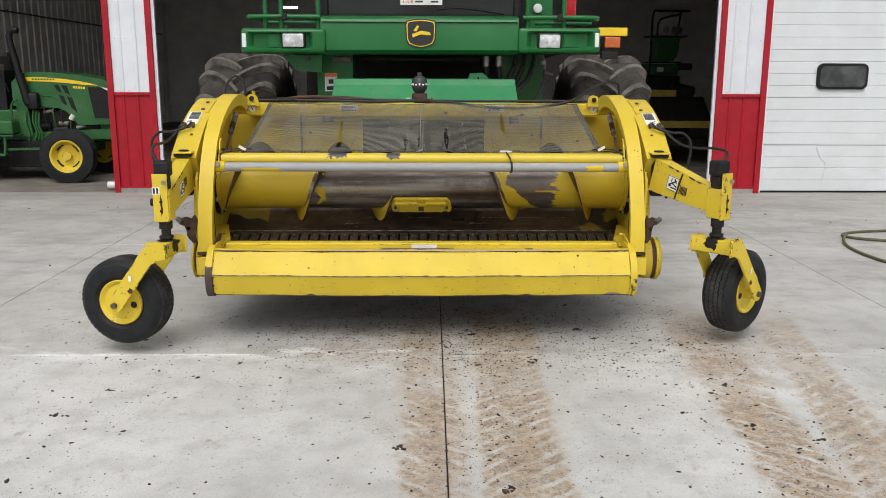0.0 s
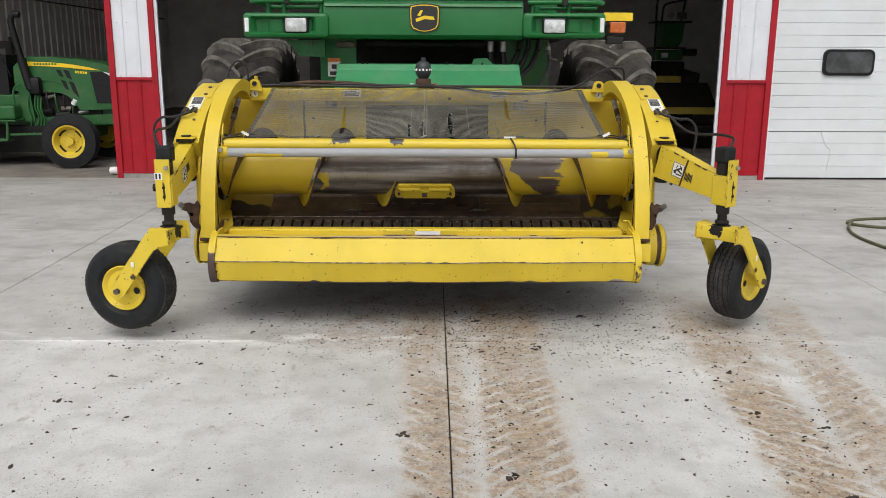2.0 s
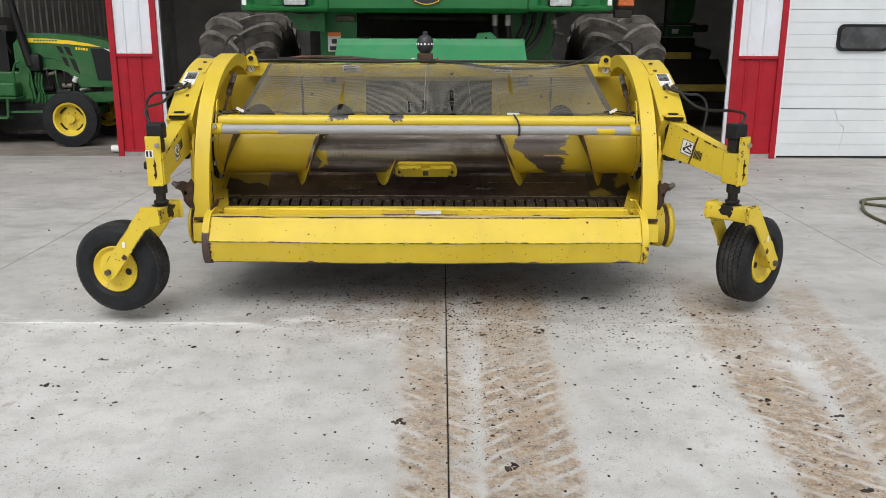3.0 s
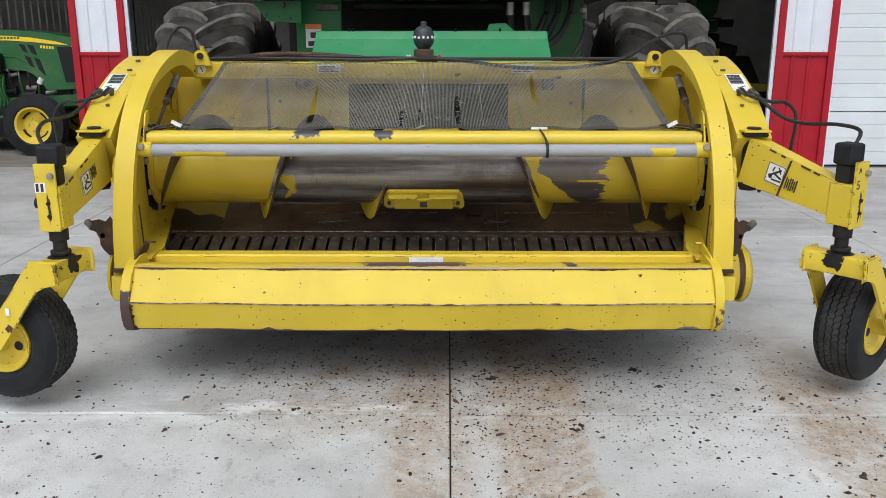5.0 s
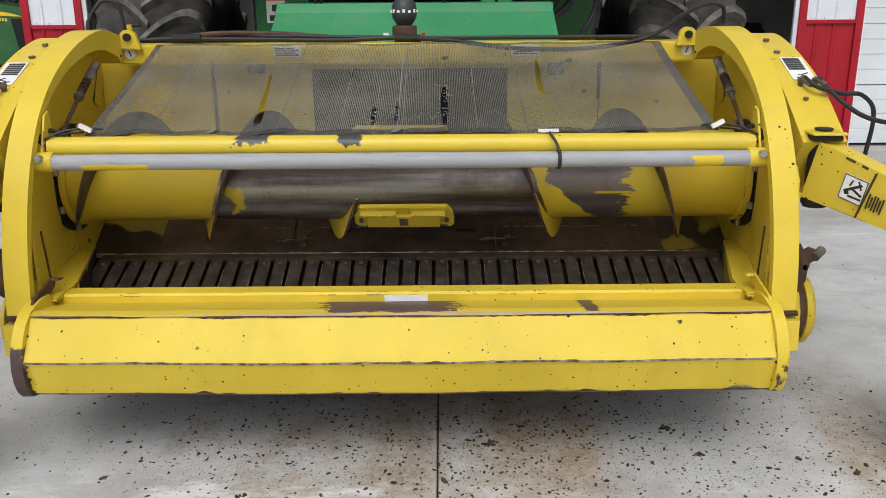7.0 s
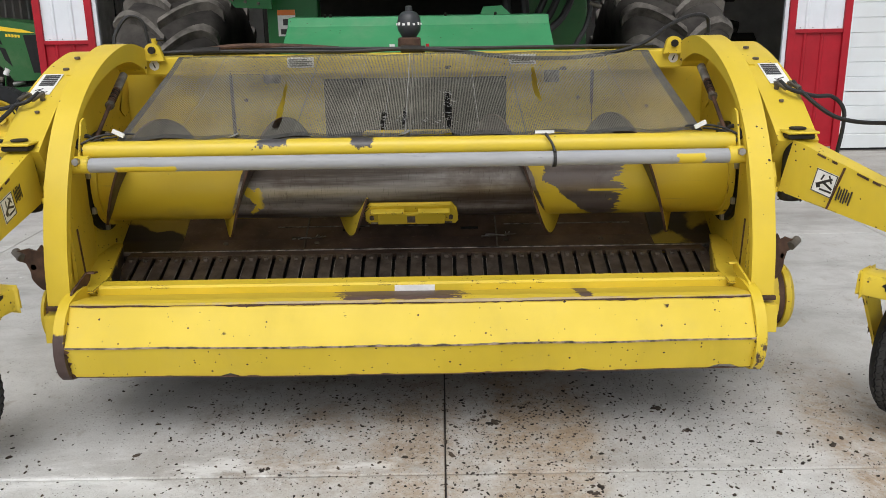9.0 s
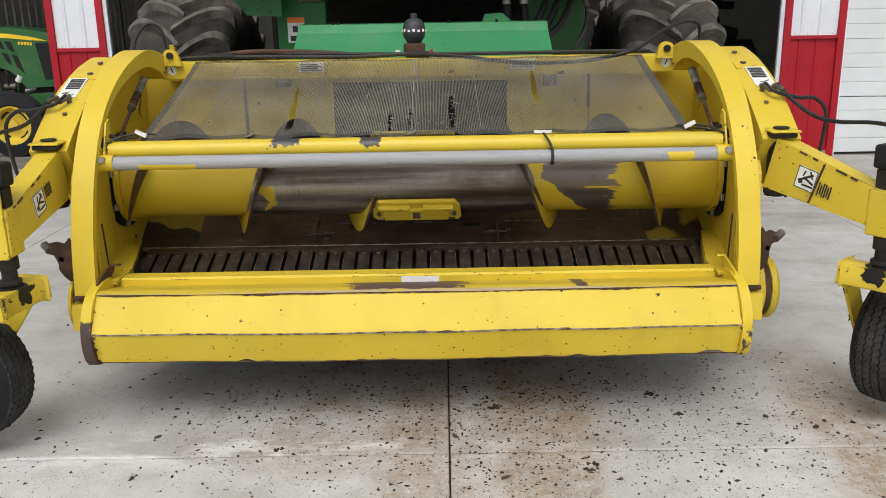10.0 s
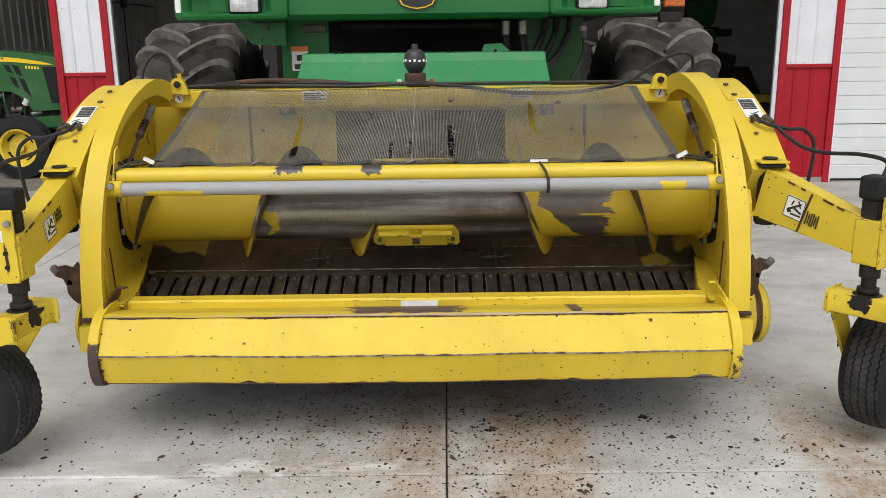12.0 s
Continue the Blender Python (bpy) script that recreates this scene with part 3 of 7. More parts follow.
# stained floor whose base tone is lowered to carry the bay's shade
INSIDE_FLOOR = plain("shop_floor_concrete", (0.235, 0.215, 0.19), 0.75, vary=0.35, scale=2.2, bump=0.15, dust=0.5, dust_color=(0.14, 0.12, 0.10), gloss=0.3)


# ---- mesh helpers ----
ORIGIN = {}


def thing(name, at, label, category, group=""):
    ob = new(name)
    ob.empty_display_size = 0.2
    ob.location = at
    ORIGIN[ob.name] = Vector(at)
    return tagged(ob, label, category, group)


def part(name, bm, material, parent=None, label="", smooth=None, bevel=0.0, kind=""):
    """One bmesh, given in world places, as ONE mesh object under a thing or a part."""
    if bevel:
        sharp = [e for e in bm.edges if len(e.link_faces) == 2 and e.calc_face_angle(0) > 0.6]
        bmesh.ops.bevel(bm, geom=sharp, offset=bevel, segments=2, affect='EDGES', profile=0.5, clamp_overlap=True)
    org = ORIGIN[parent.name] if parent is not None else Vector((0, 0, 0))
    bmesh.ops.recalc_face_normals(bm, faces=bm.faces)
    for v in bm.verts:
        v.co -= org
    me = bpy.data.meshes.new(name)
    bm.to_mesh(me)
    bm.free()
    me.materials.append(material)
    ob = new(name, me)
    if parent is not None:
        ob.parent = parent
        ORIGIN[ob.name] = org
    if smooth is not None:
        for p in me.polygons:
            p.use_smooth = True
        me.set_sharp_from_angle(angle=radians(smooth))
    return tagged(ob, label, kind=kind) if (label or kind) else ob


def structure(name, bm, material, label, category, smooth=None, bevel=0.0):
    ob = part(name, bm, material, None, label, smooth, bevel)
    ORIGIN[ob.name] = Vector((0, 0, 0))
    return tagged(ob, label, category, kind="structure")


def box(x0, x1, y0, y1, z0, z1, bm=None):
    bm = bm or bmesh.new()
    m = Matrix.Translation(((x0 + x1) / 2, (y0 + y1) / 2, (z0 + z1) / 2)) @ Matrix.Diagonal((abs(x1 - x0), abs(y1 - y0), abs(z1 - z0), 1))
    bmesh.ops.create_cube(bm, size=1, matrix=m)
    return bm


def beam(p0, p1, w, h, bm=None, w1=None, h1=None):
    """A box beam from p0 to p1, w wide across and h high, tapering to w1, h1."""
    bm = bm or bmesh.new()
    p0, p1 = Vector(p0), Vector(p1)
    d = (p1 - p0).normalized()
    side = d.cross(Vector((0, 0, 1)))
    side = side.normalized() if side.length > 1e-4 else Vector((1, 0, 0))
    up = side.cross(d).normalized()
    rings = []
    for p, a, b in ((p0, w, h), (p1, w1 or w, h1 or h)):
        rings.append([bm.verts.new(p + side * sx * a / 2 + up * sz * b / 2) for sx, sz in ((-1, -1), (1, -1), (1, 1), (-1, 1))])
    bm.faces.new(rings[0][::-1]), bm.faces.new(rings[1])
    for i in range(4):
        bm.faces.new((rings[0][i], rings[0][(i + 1) % 4], rings[1][(i + 1) % 4], rings[1][i]))
    return bm


def rod(p0, p1, r, bm=None, r1=None, seg=16):
    bm = bm or bmesh.new()
    p0, p1 = Vector(p0), Vector(p1)
    d = p1 - p0
    m = Matrix.Translation((p0 + p1) / 2) @ d.to_track_quat('Z', 'Y').to_matrix().to_4x4()
    bmesh.ops.create_cone(bm, cap_ends=True, segments=seg, radius1=r, radius2=r if r1 is None else r1, depth=d.length, matrix=m)
    return bm


def prism(profile, x0, x1, bm=None, axis=0):
    """A closed profile pulled along an axis. Profile: (y, z) for x, (x, z) for y, (x, y) for z."""
    bm = bm or bmesh.new()

    def at(a, b, t):
        return ((t, a, b), (a, t, b), (a, b, t))[axis]
    lo = [bm.verts.new(at(a, b, x0)) for a, b in profile]
    hi = [bm.verts.new(at(a, b, x1)) for a, b in profile]
    k = len(profile)
    bm.faces.new(lo), bm.faces.new(hi[::-1])
    for i in range(k):
        bm.faces.new((lo[i], lo[(i + 1) % k], hi[(i + 1) % k], hi[i]))
    return bm


def smooth_path(points, n=6):
    """Catmull-Rom through the points."""
    pts = [Vector(p) for p in points]
    ext = [2 * pts[0] - pts[1], *pts, 2 * pts[-1] - pts[-2]]
    out = []
    for i in range(1, len(ext) - 2):
        a, b, c, d = ext[i - 1:i + 3]
        for k in range(n):
            t = k / n
            out.append(0.5 * (2 * b + (c - a) * t + (2 * a - 5 * b + 4 * c - d) * t * t + (3 * b - a - 3 * c + d) * t ** 3))
    return out + [pts[-1]]


def tube(points, r, bm=None, seg=8, n=6):
    """A round hose along a smooth path."""
    bm = bm or bmesh.new()
    path = smooth_path(points, n)
    ref = Vector((0.3, 0.2, 0.93)).normalized()
    rings = []
    for i, p in enumerate(path):
        d = (path[min(i + 1, len(path) - 1)] - path[max(i - 1, 0)]).normalized()
        s = d.cross(ref).normalized()
        u = s.cross(d)
        rings.append([bm.verts.new(p + (s * math.cos(a) + u * math.sin(a)) * r) for a in [2 * math.pi * k / seg for k in range(seg)]])
    for a, b in zip(rings, rings[1:]):
        for k in range(seg):
            bm.faces.new((a[k], a[(k + 1) % seg], b[(k + 1) % seg], b[k]))
    bm.faces.new(rings[0][::-1]), bm.faces.new(rings[-1])
    return bm


def plate_path(outer, depth, x0, x1, bm=None):
    """A curved bar in the y-z plane: outer edge points, depth inward (to the centre side), from x0 to x1."""
    bm = bm or bmesh.new()
    path = [Vector((0, *p)) for p in outer]
    path = smooth_path(path, 9)
    rows = []
    for i, p in enumerate(path):
        d = (path[min(i + 1, len(path) - 1)] - path[max(i - 1, 0)]).normalized()
        inn = Vector((0, d.z, -d.y))
        k = depth(i / (len(path) - 1)) if callable(depth) else depth
        q = p + inn * k
        rows.append([bm.verts.new((x, a.y, a.z)) for x, a in ((x0, p), (x1, p), (x1, q), (x0, q))])
    for a, b in zip(rows, rows[1:]):
        for k in range(4):
            bm.faces.new((a[k], a[(k + 1) % 4], b[(k + 1) % 4], b[k]))
    bm.faces.new(rows[0][::-1]), bm.faces.new(rows[-1])
    return bm


def lathe(profile, m=None, seg=48, bm=None, closed=False):
    """Turns (radius, along) about the local x axis; m places it."""
    bm = bm or bmesh.new()
    m = m or Matrix.Identity(4)
    rings = []
    for k in range(seg):
        a = 2 * math.pi * k / seg
        rings.append([bm.verts.new(m @ Vector((h, r * math.cos(a), r * math.sin(a)))) for r, h in profile])
    n = len(profile)
    for k in range(seg):
        a, b = rings[k], rings[(k + 1) % seg]
        for i in range(n if closed else n - 1):
            j = (i + 1) % n
            if profile[i][0] < 1e-6 and profile[j][0] < 1e-6:
                continue
            bm.faces.new((a[i], b[i], b[j], a[j]))
    bmesh.ops.remove_doubles(bm, verts=bm.verts, dist=1e-5)
    return bm


def move(bm, m):
    bmesh.ops.transform(bm, matrix=m, verts=bm.verts)
    return bm


def quad(c, u, v, w, h, lift=0.0015, bm=None):
    """A thin sticker centred at c, along unit vectors u and v, w by h, standing lift off its surface."""
    bm = bm or bmesh.new()
    c, u, v = Vector(c), Vector(u).normalized(), Vector(v).normalized()
    nrm = u.cross(v).normalized()
    lo = [bm.verts.new(c + u * a * w / 2 + v * b * h / 2) for a, b in ((-1, -1), (1, -1), (1, 1), (-1, 1))]
    hi = [bm.verts.new(p.co + nrm * lift) for p in lo]
    bm.faces.new(lo[::-1]), bm.faces.new(hi)
    for i in range(4):
        bm.faces.new((lo[i], lo[(i + 1) % 4], hi[(i + 1) % 4], hi[i]))
    return bm


def text_part(name, words, size, m, material, parent):
    cu = bpy.data.curves.new(name, 'FONT')
    cu.body, cu.size, cu.extrude, cu.align_x, cu.align_y = words, size, 0.0008, 'CENTER', 'CENTER'
    tmp = bpy.data.objects.new(name, cu)
    scene.collection.objects.link(tmp)
    me = bpy.data.meshes.new_from_object(tmp.evaluated_get(bpy.context.evaluated_depsgraph_get()))
    bpy.data.objects.remove(tmp)
    bm = bmesh.new()
    bm.from_mesh(me)
    move(bm, m)
    return part(name, bm, material, parent)


# ---- large structure: ground, building ----
structure("ground", box(-400, 400, -400, 400, -0.5, -0.10), GROUND, "flat gravel yard reaching to the horizon", "ground")
structure("floor_inside", box(-8, 10, 10.42, 26, -0.1, -0.004), INSIDE_FLOOR, "stained concrete floor inside the shop, tone lowered for the dim bay", "floor")
WALL_Y = 10.4


def cladding(x0, x1, z0, z1, pitch=0.18, y=WALL_Y, rib=0.011):
    """Vertical ribbed sheet metal facing -y."""
    prof = [(x0, y + 0.03), (x0, y)]
    x = x0 + pitch * 0.62
    while x < x1 - 0.05:
        prof += [(x - 0.022, y), (x - 0.010, y - rib), (x + 0.010, y - rib), (x + 0.022, y)]
        x += pitch
    prof += [(x1, y), (x1, y + 0.03)]
    return prism(prof, z0, z1, axis=2)


def pillar(name, x0, x1, jamb_side, label):
    core = structure(name, box(x0 + 0.03, x1 - 0.03, WALL_Y + 0.03, WALL_Y + 0.12, 0.0, 5.2), CONCRETE_BASE, label, "wall")
    part("red_panel", cladding(x0 + 0.075, x1 - 0.075, 0.085, 1.245), RED_METAL, core, "red ribbed metal wainscot")
    part("white_panel", cladding(x0 + 0.075, x1 - 0.075, 1.285, 5.2, 0.19), WHITE_METAL, core, "white ribbed metal siding")
    part("corner_trim", box(x0, x0 + 0.075, WALL_Y - 0.03, WALL_Y + 0.10, 0.0, 5.2), RED_METAL, core, bevel=0.006)
    part("corner_trim", box(x1 - 0.075, x1, WALL_Y - 0.03, WALL_Y + 0.10, 0.0 if jamb_side < 0 else 0.05, 5.2), RED_METAL, core, bevel=0.006)
    part("belt_trim", box(x0 + 0.075, x1 - 0.075, WALL_Y - 0.026, WALL_Y + 0.02, 1.245, 1.285), RED_METAL, core, bevel=0.005)
    part("bottom_trim", box(x0 + 0.075, x1 - 0.075, WALL_Y - 0.024, WALL_Y + 0.02, 0.062, 0.085), RED_METAL, core)
    part("curb", box(x0 + 0.077, x1 - 0.077, WALL_Y - 0.02, WALL_Y + 0.1, -0.02, 0.06), CONCRETE_BASE, core, "bare concrete curb")
    jx = x1 if jamb_side > 0 else x0 - 0.040
    part("jamb", box(jx, jx + 0.040, WALL_Y + 0.0, WALL_Y + 0.04, 0.0, 5.2), WHITE_METAL, core, "white door jamb")
    bm = bmesh.new()
    for z in (1.30, 1.95, 2.6):
        for k in range(4):
            rod((x0 + 0.13 + k * 0.13, WALL_Y - 0.004, z), (x0 + 0.13 + k * 0.13, WALL_Y + 0.002, z), 0.006, bm, seg=6)
    part("screw_row", bm, STEEL, core)
    return core


pillar("wall_pillar_west", -4.045, -3.44, 1, "narrow wall between two doors, red wainscot under white metal siding")
pillar("wall_pillar_east", 3.72, 4.365, -1, "narrow wall beside the closed door, red wainscot under white siding")
structure("wall_far_west", box(-14, -8.4, WALL_Y, WALL_Y + 0.2, 0, 5.2), WHITE_METAL, "white metal front wall", "wall")
structure("wall_over_doors", box(-8.4, 14, WALL_Y + 0.25, WALL_Y + 0.42, 4.3, 5.6), WHITE_METAL, "white metal wall above the doors", "wall")
structure("wall_far_east", box(8.3, 14, WALL_Y, WALL_Y + 0.2, 0, 5.2), WHITE_METAL, "white metal front wall", "wall")
structure("wall_back", box(-8.2, 10.2, 26.0, 26.2, 0, 5.6), LINER, "grey metal back wall of the shop", "wall")
structure("wall_side_east", box(10.0, 10.2, 10.45, 26.0, 0, 5.6), LINER, "grey metal side wall of the shop", "wall")
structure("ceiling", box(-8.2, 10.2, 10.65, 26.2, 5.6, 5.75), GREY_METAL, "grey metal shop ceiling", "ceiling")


def ribbed_side():
    prof = [(-8.2, 10.45), (-8.0, 10.45)]
    y = 10.6
    while y < 25.9:
        prof += [(-8.0, y - 0.03), (-7.975, y - 0.012), (-7.975, y + 0.012), (-8.0, y + 0.03)]
        y += 0.3
    prof += [(-8.0, 26.0), (-8.2, 26.0)]
    return prism(prof, 0, 5.6, axis=2)


side = structure("wall_side_west", ribbed_side(), LINER, "grey ribbed metal liner wall inside the shop", "wall")
part("conduit", tube([(-7.95, 15.2, 2.4), (-7.95, 15.4, 2.62), (-7.95, 18, 2.62), (-7.95, 22, 2.6), (-7.95, 25.5, 2.6)], 0.016), CONDUIT, side, "dark conduit")
part("conduit", tube([(-7.95, 23.2, 2.6), (-7.95, 23.2, 1.6), (-7.95, 23.2, 0.4)], 0.015), CONDUIT, side)
part("junction_box", box(-7.98, -7.88, 23.1, 23.3, 2.5, 2.75), BLACK, side, bevel=0.01)
leaf = part("door_leaf", box(-7.97, -7.93, 15.0, 15.9, 0, 1.80), GREY_METAL, side, "grey walk door with a bright pane")
part("door_frame", box(-7.97, -7.91, 15.92, 16.02, 0, 1.88), CONDUIT, side, bevel=0.005)
part("door_pane", box(-7.928, -7.92, 15.12, 15.66, 1.10, 1.66), WHITE_PLASTIC, leaf)


def overhead_door():
    root = structure("door_1", box(4.42, 8.30, WALL_Y + 0.16, WALL_Y + 0.19, 0.03, 4.4), DOOR_WHITE, "closed white sectional overhead door with a small window", "door")
    z, k = 0.018, 0
    while z < 4.0:
        y = WALL_Y + 0.10
        prof = [(y + 0.06, z), (y, z + 0.004)]
        for j in range(1, 4):
            zz = z + j * 0.152
            prof += [(y, zz - 0.008), (y + 0.008, zz - 0.003), (y + 0.008, zz + 0.003), (y, zz + 0.008)]
        prof += [(y, z + 0.602), (y + 0.06, z + 0.606)] if k == 0 else [(y, z + 0.6095), (y + 0.06, z + 0.6099)]
        part("door_section", prism(prof, 4.40, 8.30), DOOR_WHITE, root)
        z += 0.61
        k += 1
    part("bottom_seal", box(4.40, 8.30, WALL_Y + 0.11, WALL_Y + 0.15, -0.003, 0.034), RUBBER, root, "black rubber seal")
    part("crease", tube([(5.12, WALL_Y + 0.095, 0.63), (5.20, WALL_Y + 0.09, 0.45), (5.27, WALL_Y + 0.098, 0.38), (5.24, WALL_Y + 0.1, 0.10)], 0.005, seg=6), DOOR_WHITE, root, "bent crease in the bottom panel")

    def rounded(x0, x1, z0, z1, r):
        pts = []
        for cx, cz, a0 in ((x1 - r, z1 - r, 0), (x0 + r, z1 - r, 90), (x0 + r, z0 + r, 180), (x1 - r, z0 + r, 270)):
            pts += [(cx + r * math.cos(radians(a0 + a)), cz + r * math.sin(radians(a0 + a))) for a in range(0, 91, 15)]
        return pts
    w = part("window_frame", prism(rounded(5.045, 5.705, 1.345, 1.675, 0.08), WALL_Y + 0.07, WALL_Y + 0.098, axis=1), BLACK, root, "black rounded window frame", bevel=0.005)
    part("pane", prism(rounded(5.08, 5.67, 1.38, 1.64, 0.06), WALL_Y + 0.060, WALL_Y + 0.0695, axis=1), SMOKED, w, "dark smoked pane")
    part("door_track", box(4.365, 4.40, WALL_Y + 0.02, WALL_Y + 0.16, 0, 4.4), WHITE_METAL, root)


overhead_door()
lamp = thing("strip_light", (-3.55, 22.0, 3.15), "lit white fluorescent strip light hanging in the dark shop", "lamp")
glow = Nodes("lit_tube")
glow.done((0.9, 0.9, 0.9), 0.4, Emission_Color=(1, 1, 1), Emission_Strength=7.0)
part("tube", box(-3.72, -3.38, 21.96, 22.04, 3.12, 3.16), glow.m, lamp)
part("housing", box(-3.74, -3.36, 21.94, 22.06, 3.162, 3.21), WHITE_METAL, lamp)
part("hanger", rod((-3.55, 22, 3.21), (-3.55, 22, 5.6), 0.006), STEEL, lamp)


# ---- the pickup header ----
header = thing("pickup_header", (0, 4.8, 0), "chipped yellow pickup header with worn auger and mesh screen", "farm machine")

ARCH = [(4.272, 0.53), (4.300, 0.72), (4.365, 0.92), (4.455, 1.08), (4.58, 1.218), (4.74, 1.322), (4.92, 1.388), (5.08, 1.412), (5.22, 1.392), (5.28, 1.372)]
SHROUD = [(4.435, 1.060), (4.53, 1.130), (4.68, 1.228), (4.84, 1.298), (5.0, 1.350), (5.18, 1.380), (5.36, 1.345), (5.46, 1.27)]


def both(f):
    for s in (-1, 1):
        f(s)


def header_side(s):
    def X(a, b):
        return (min(s * a, s * b), max(s * a, s * b))
    bm = plate_path(ARCH, lambda t: 0.030 + 0.075 * max(0.0, (t - 0.45) / 0.55), *X(1.219, 1.302))
    for v in bm.verts:
        if abs(v.co.x) < 1.25:
            v.co.x -= s * 0.03 * min(1, max(0, (v.co.y - 4.5) / 0.7))
    part("arch", bm, YELLOW_CLEAN, header, smooth=50, bevel=0.009)
    prof = [(4.46, 0.47), (4.45, 0.62), (4.47, 0.92), (4.56, 1.06), (4.70, 1.18), (4.84, 1.25), (5.06, 1.30), (5.42, 1.31), (5.46, 1.2), (5.46, 0.42), (4.9, 0.38)]
    part("side_plate", prism(prof, *X(1.338, 1.352)), YELLOW, header, bevel=0.003)
    part("shroud", plate_path(SHROUD, lambda t: 0.24 + 0.04 * math.sin(math.pi * t), *X(1.332, 1.478)), YELLOW_CLEAN, header, smooth=60, bevel=0.030)
    part("shroud_rib", plate_path([(p[0], p[1] + 0.006) for p in SHROUD[3:6]], 0.03, *X(1.350, 1.372)), YELLOW_CLEAN, header, smooth=60, bevel=0.009)
    for q, w in (((4.90, 1.3235), 0.013), ((5.02, 1.362), 0.012), ((4.60, 1.186), 0.009)):
        part("shroud_bolt", rod((s * 1.395, q[0], q[1] - 0.004), (s * 1.395, q[0] - 0.001, q[1] + 0.003), w, seg=8), BOLT, header)
    part("rear_frame", box(*X(1.12, 1.47), 5.402, 5.52, 0.45, 1.28), YELLOW, header, bevel=0.01)
    part("lower_leg", prism([(4.60, 0.90), (4.72, 0.92), (4.72, 0.52), (4.62, 0.46), (4.55, 0.52)], *X(1.356, 1.40)), YELLOW, header, bevel=0.006)
    # gusset and bar clamp
    part("gusset", prism([(4.47, 1.02), (4.53, 1.155), (4.56, 1.165), (4.60, 1.03)], *X(1.205, 1.212)), YELLOW, header, bevel=0.003)
    c = part("bar_clamp", rod((s * 1.165, 4.475, 1.005), (s * 1.247, 4.475, 1.005), 0.033), YELLOW, header, smooth=40, bevel=0.004)
    part("bolt", rod((s * 1.205, 4.452, 1.02), (s * 1.205, 4.43, 1.022), 0.014, seg=6), STEEL, c)
    # corner deck beside the slats
    deck = part("corner_deck", prism([(s * 1.17, 4.36), (s * 1.175, 4.53), (s * 1.30, 5.02), (s * 1.336, 5.02), (s * 1.336, 4.40), (s * 1.24, 4.36)], 0.545, 0.556, axis=2), YELLOW, header, bevel=0.002)
    part("deck_riser", prism([(s * 1.17, 4.53), (s * 1.30, 5.02), (s * 1.31, 5.02), (s * 1.18, 4.53)], 0.34, 0.5448, axis=2), END_PLATE, deck)
    part("corner_fill", box(*X(1.176, 1.236), 4.40, 4.52, 0.40, 0.544), YELLOW, header)
    part("knee_plate", prism([(s * 1.238, 4.40), (s * 1.325, 4.80), (s * 1.336, 4.80), (s * 1.25, 4.40)], 0.557, 0.98, axis=2), YELLOW, header, bevel=0.002)
    part("wear_strip", beam((s * 1.262, 4.525, 0.56), (s * 1.252, 4.48, 0.76), 0.005, 0.008), RUST, deck)
    # latch and drive cover outside the arch
    star = [(1.318, 0.70), (1.335, 0.735), (1.355, 0.712), (1.385, 0.722), (1.428, 0.712), (1.430, 0.680), (1.398, 0.668), (1.385, 0.635), (1.385, 0.61), (1.370, 0.585), (1.350, 0.565), (1.328, 0.565), (1.334, 0.60), (1.330, 0.64)]
    k = 1.0 if s < 0 else 0.62
    ring = [(1.372 + 0.011 * math.cos(a), 0.652 - 0.011 * math.sin(a)) for a in [math.pi * 2 * n / 12 for n in range(13)]]
    star = star[:7] + ring[:] + star[6:]
    l = part("latch", prism([(s * (1.318 + (a - 1.318) * k), c) for a, c in star], 4.352, 4.364, axis=1), RUST, header, "rusty star-shaped latch plate")
    part("latch_shackle", rod((s * (1.405 - 0.03 * (s > 0)), 4.345, 0.690), (s * (1.44 - 0.03 * (s > 0)), 4.375, 0.706), 0.016), STRUT, l, smooth=40)
    if s > 0:
        m = Matrix.Translation((s * 1.41, 4.60, 0.42))
        d = part("drive_cover", lathe([(0, -0.06), (0.10, -0.06), (0.122, -0.05), (0.128, -0.01), (0.128, 0.0), (0.0, 0.0)], m @ Matrix.Scale(s, 4, (1, 0, 0)), 40), YELLOW, header, smooth=40)
        part("cover_band", lathe([(0.118, 0.001), (0.122, 0.001), (0.122, 0.024), (0.118, 0.024)], m @ Matrix.Scale(s, 4, (1, 0, 0)), 40, closed=True), RUST, d)
        part("cover_flange", lathe([(0.0, 0.025), (0.132, 0.025), (0.134, 0.045), (0.12, 0.06), (0.0, 0.062)], m @ Matrix.Scale(s, 4, (1, 0, 0)), 40), YELLOW, d, smooth=40)
    if s < 0:
        m = Matrix.Translation((-1.312, 4.44, 0.455))
        d = part("drive_cover", lathe([(0, 0.0), (0.112, 0.0), (0.116, -0.012), (0.110, -0.022), (0.0, -0.024)], m, 36), YELLOW, header, smooth=40)
        part("cover_band", lathe([(0.0, -0.025), (0.098, -0.025), (0.098, -0.036), (0.0, -0.036)], m, 36), RUST, d)
        part("cover_flange", lathe([(0.0, -0.037), (0.115, -0.037), (0.118, -0.046), (0.105, -0.054), (0.0, -0.056)], m, 36), YELLOW, d, smooth=40)
    part("skid_foot", prism([(4.42, 0.32), (4.60, 0.22), (4.80, 0.24), (4.80, 0.32), (4.55, 0.44), (4.42, 0.44)], *X(1.26, 1.31)), YELLOW, header, bevel=0.005)
    part("arch_foot", box(*X(1.235, 1.308), 4.262, 4.40, 0.512, 0.529), RUST, header, bevel=0.004)
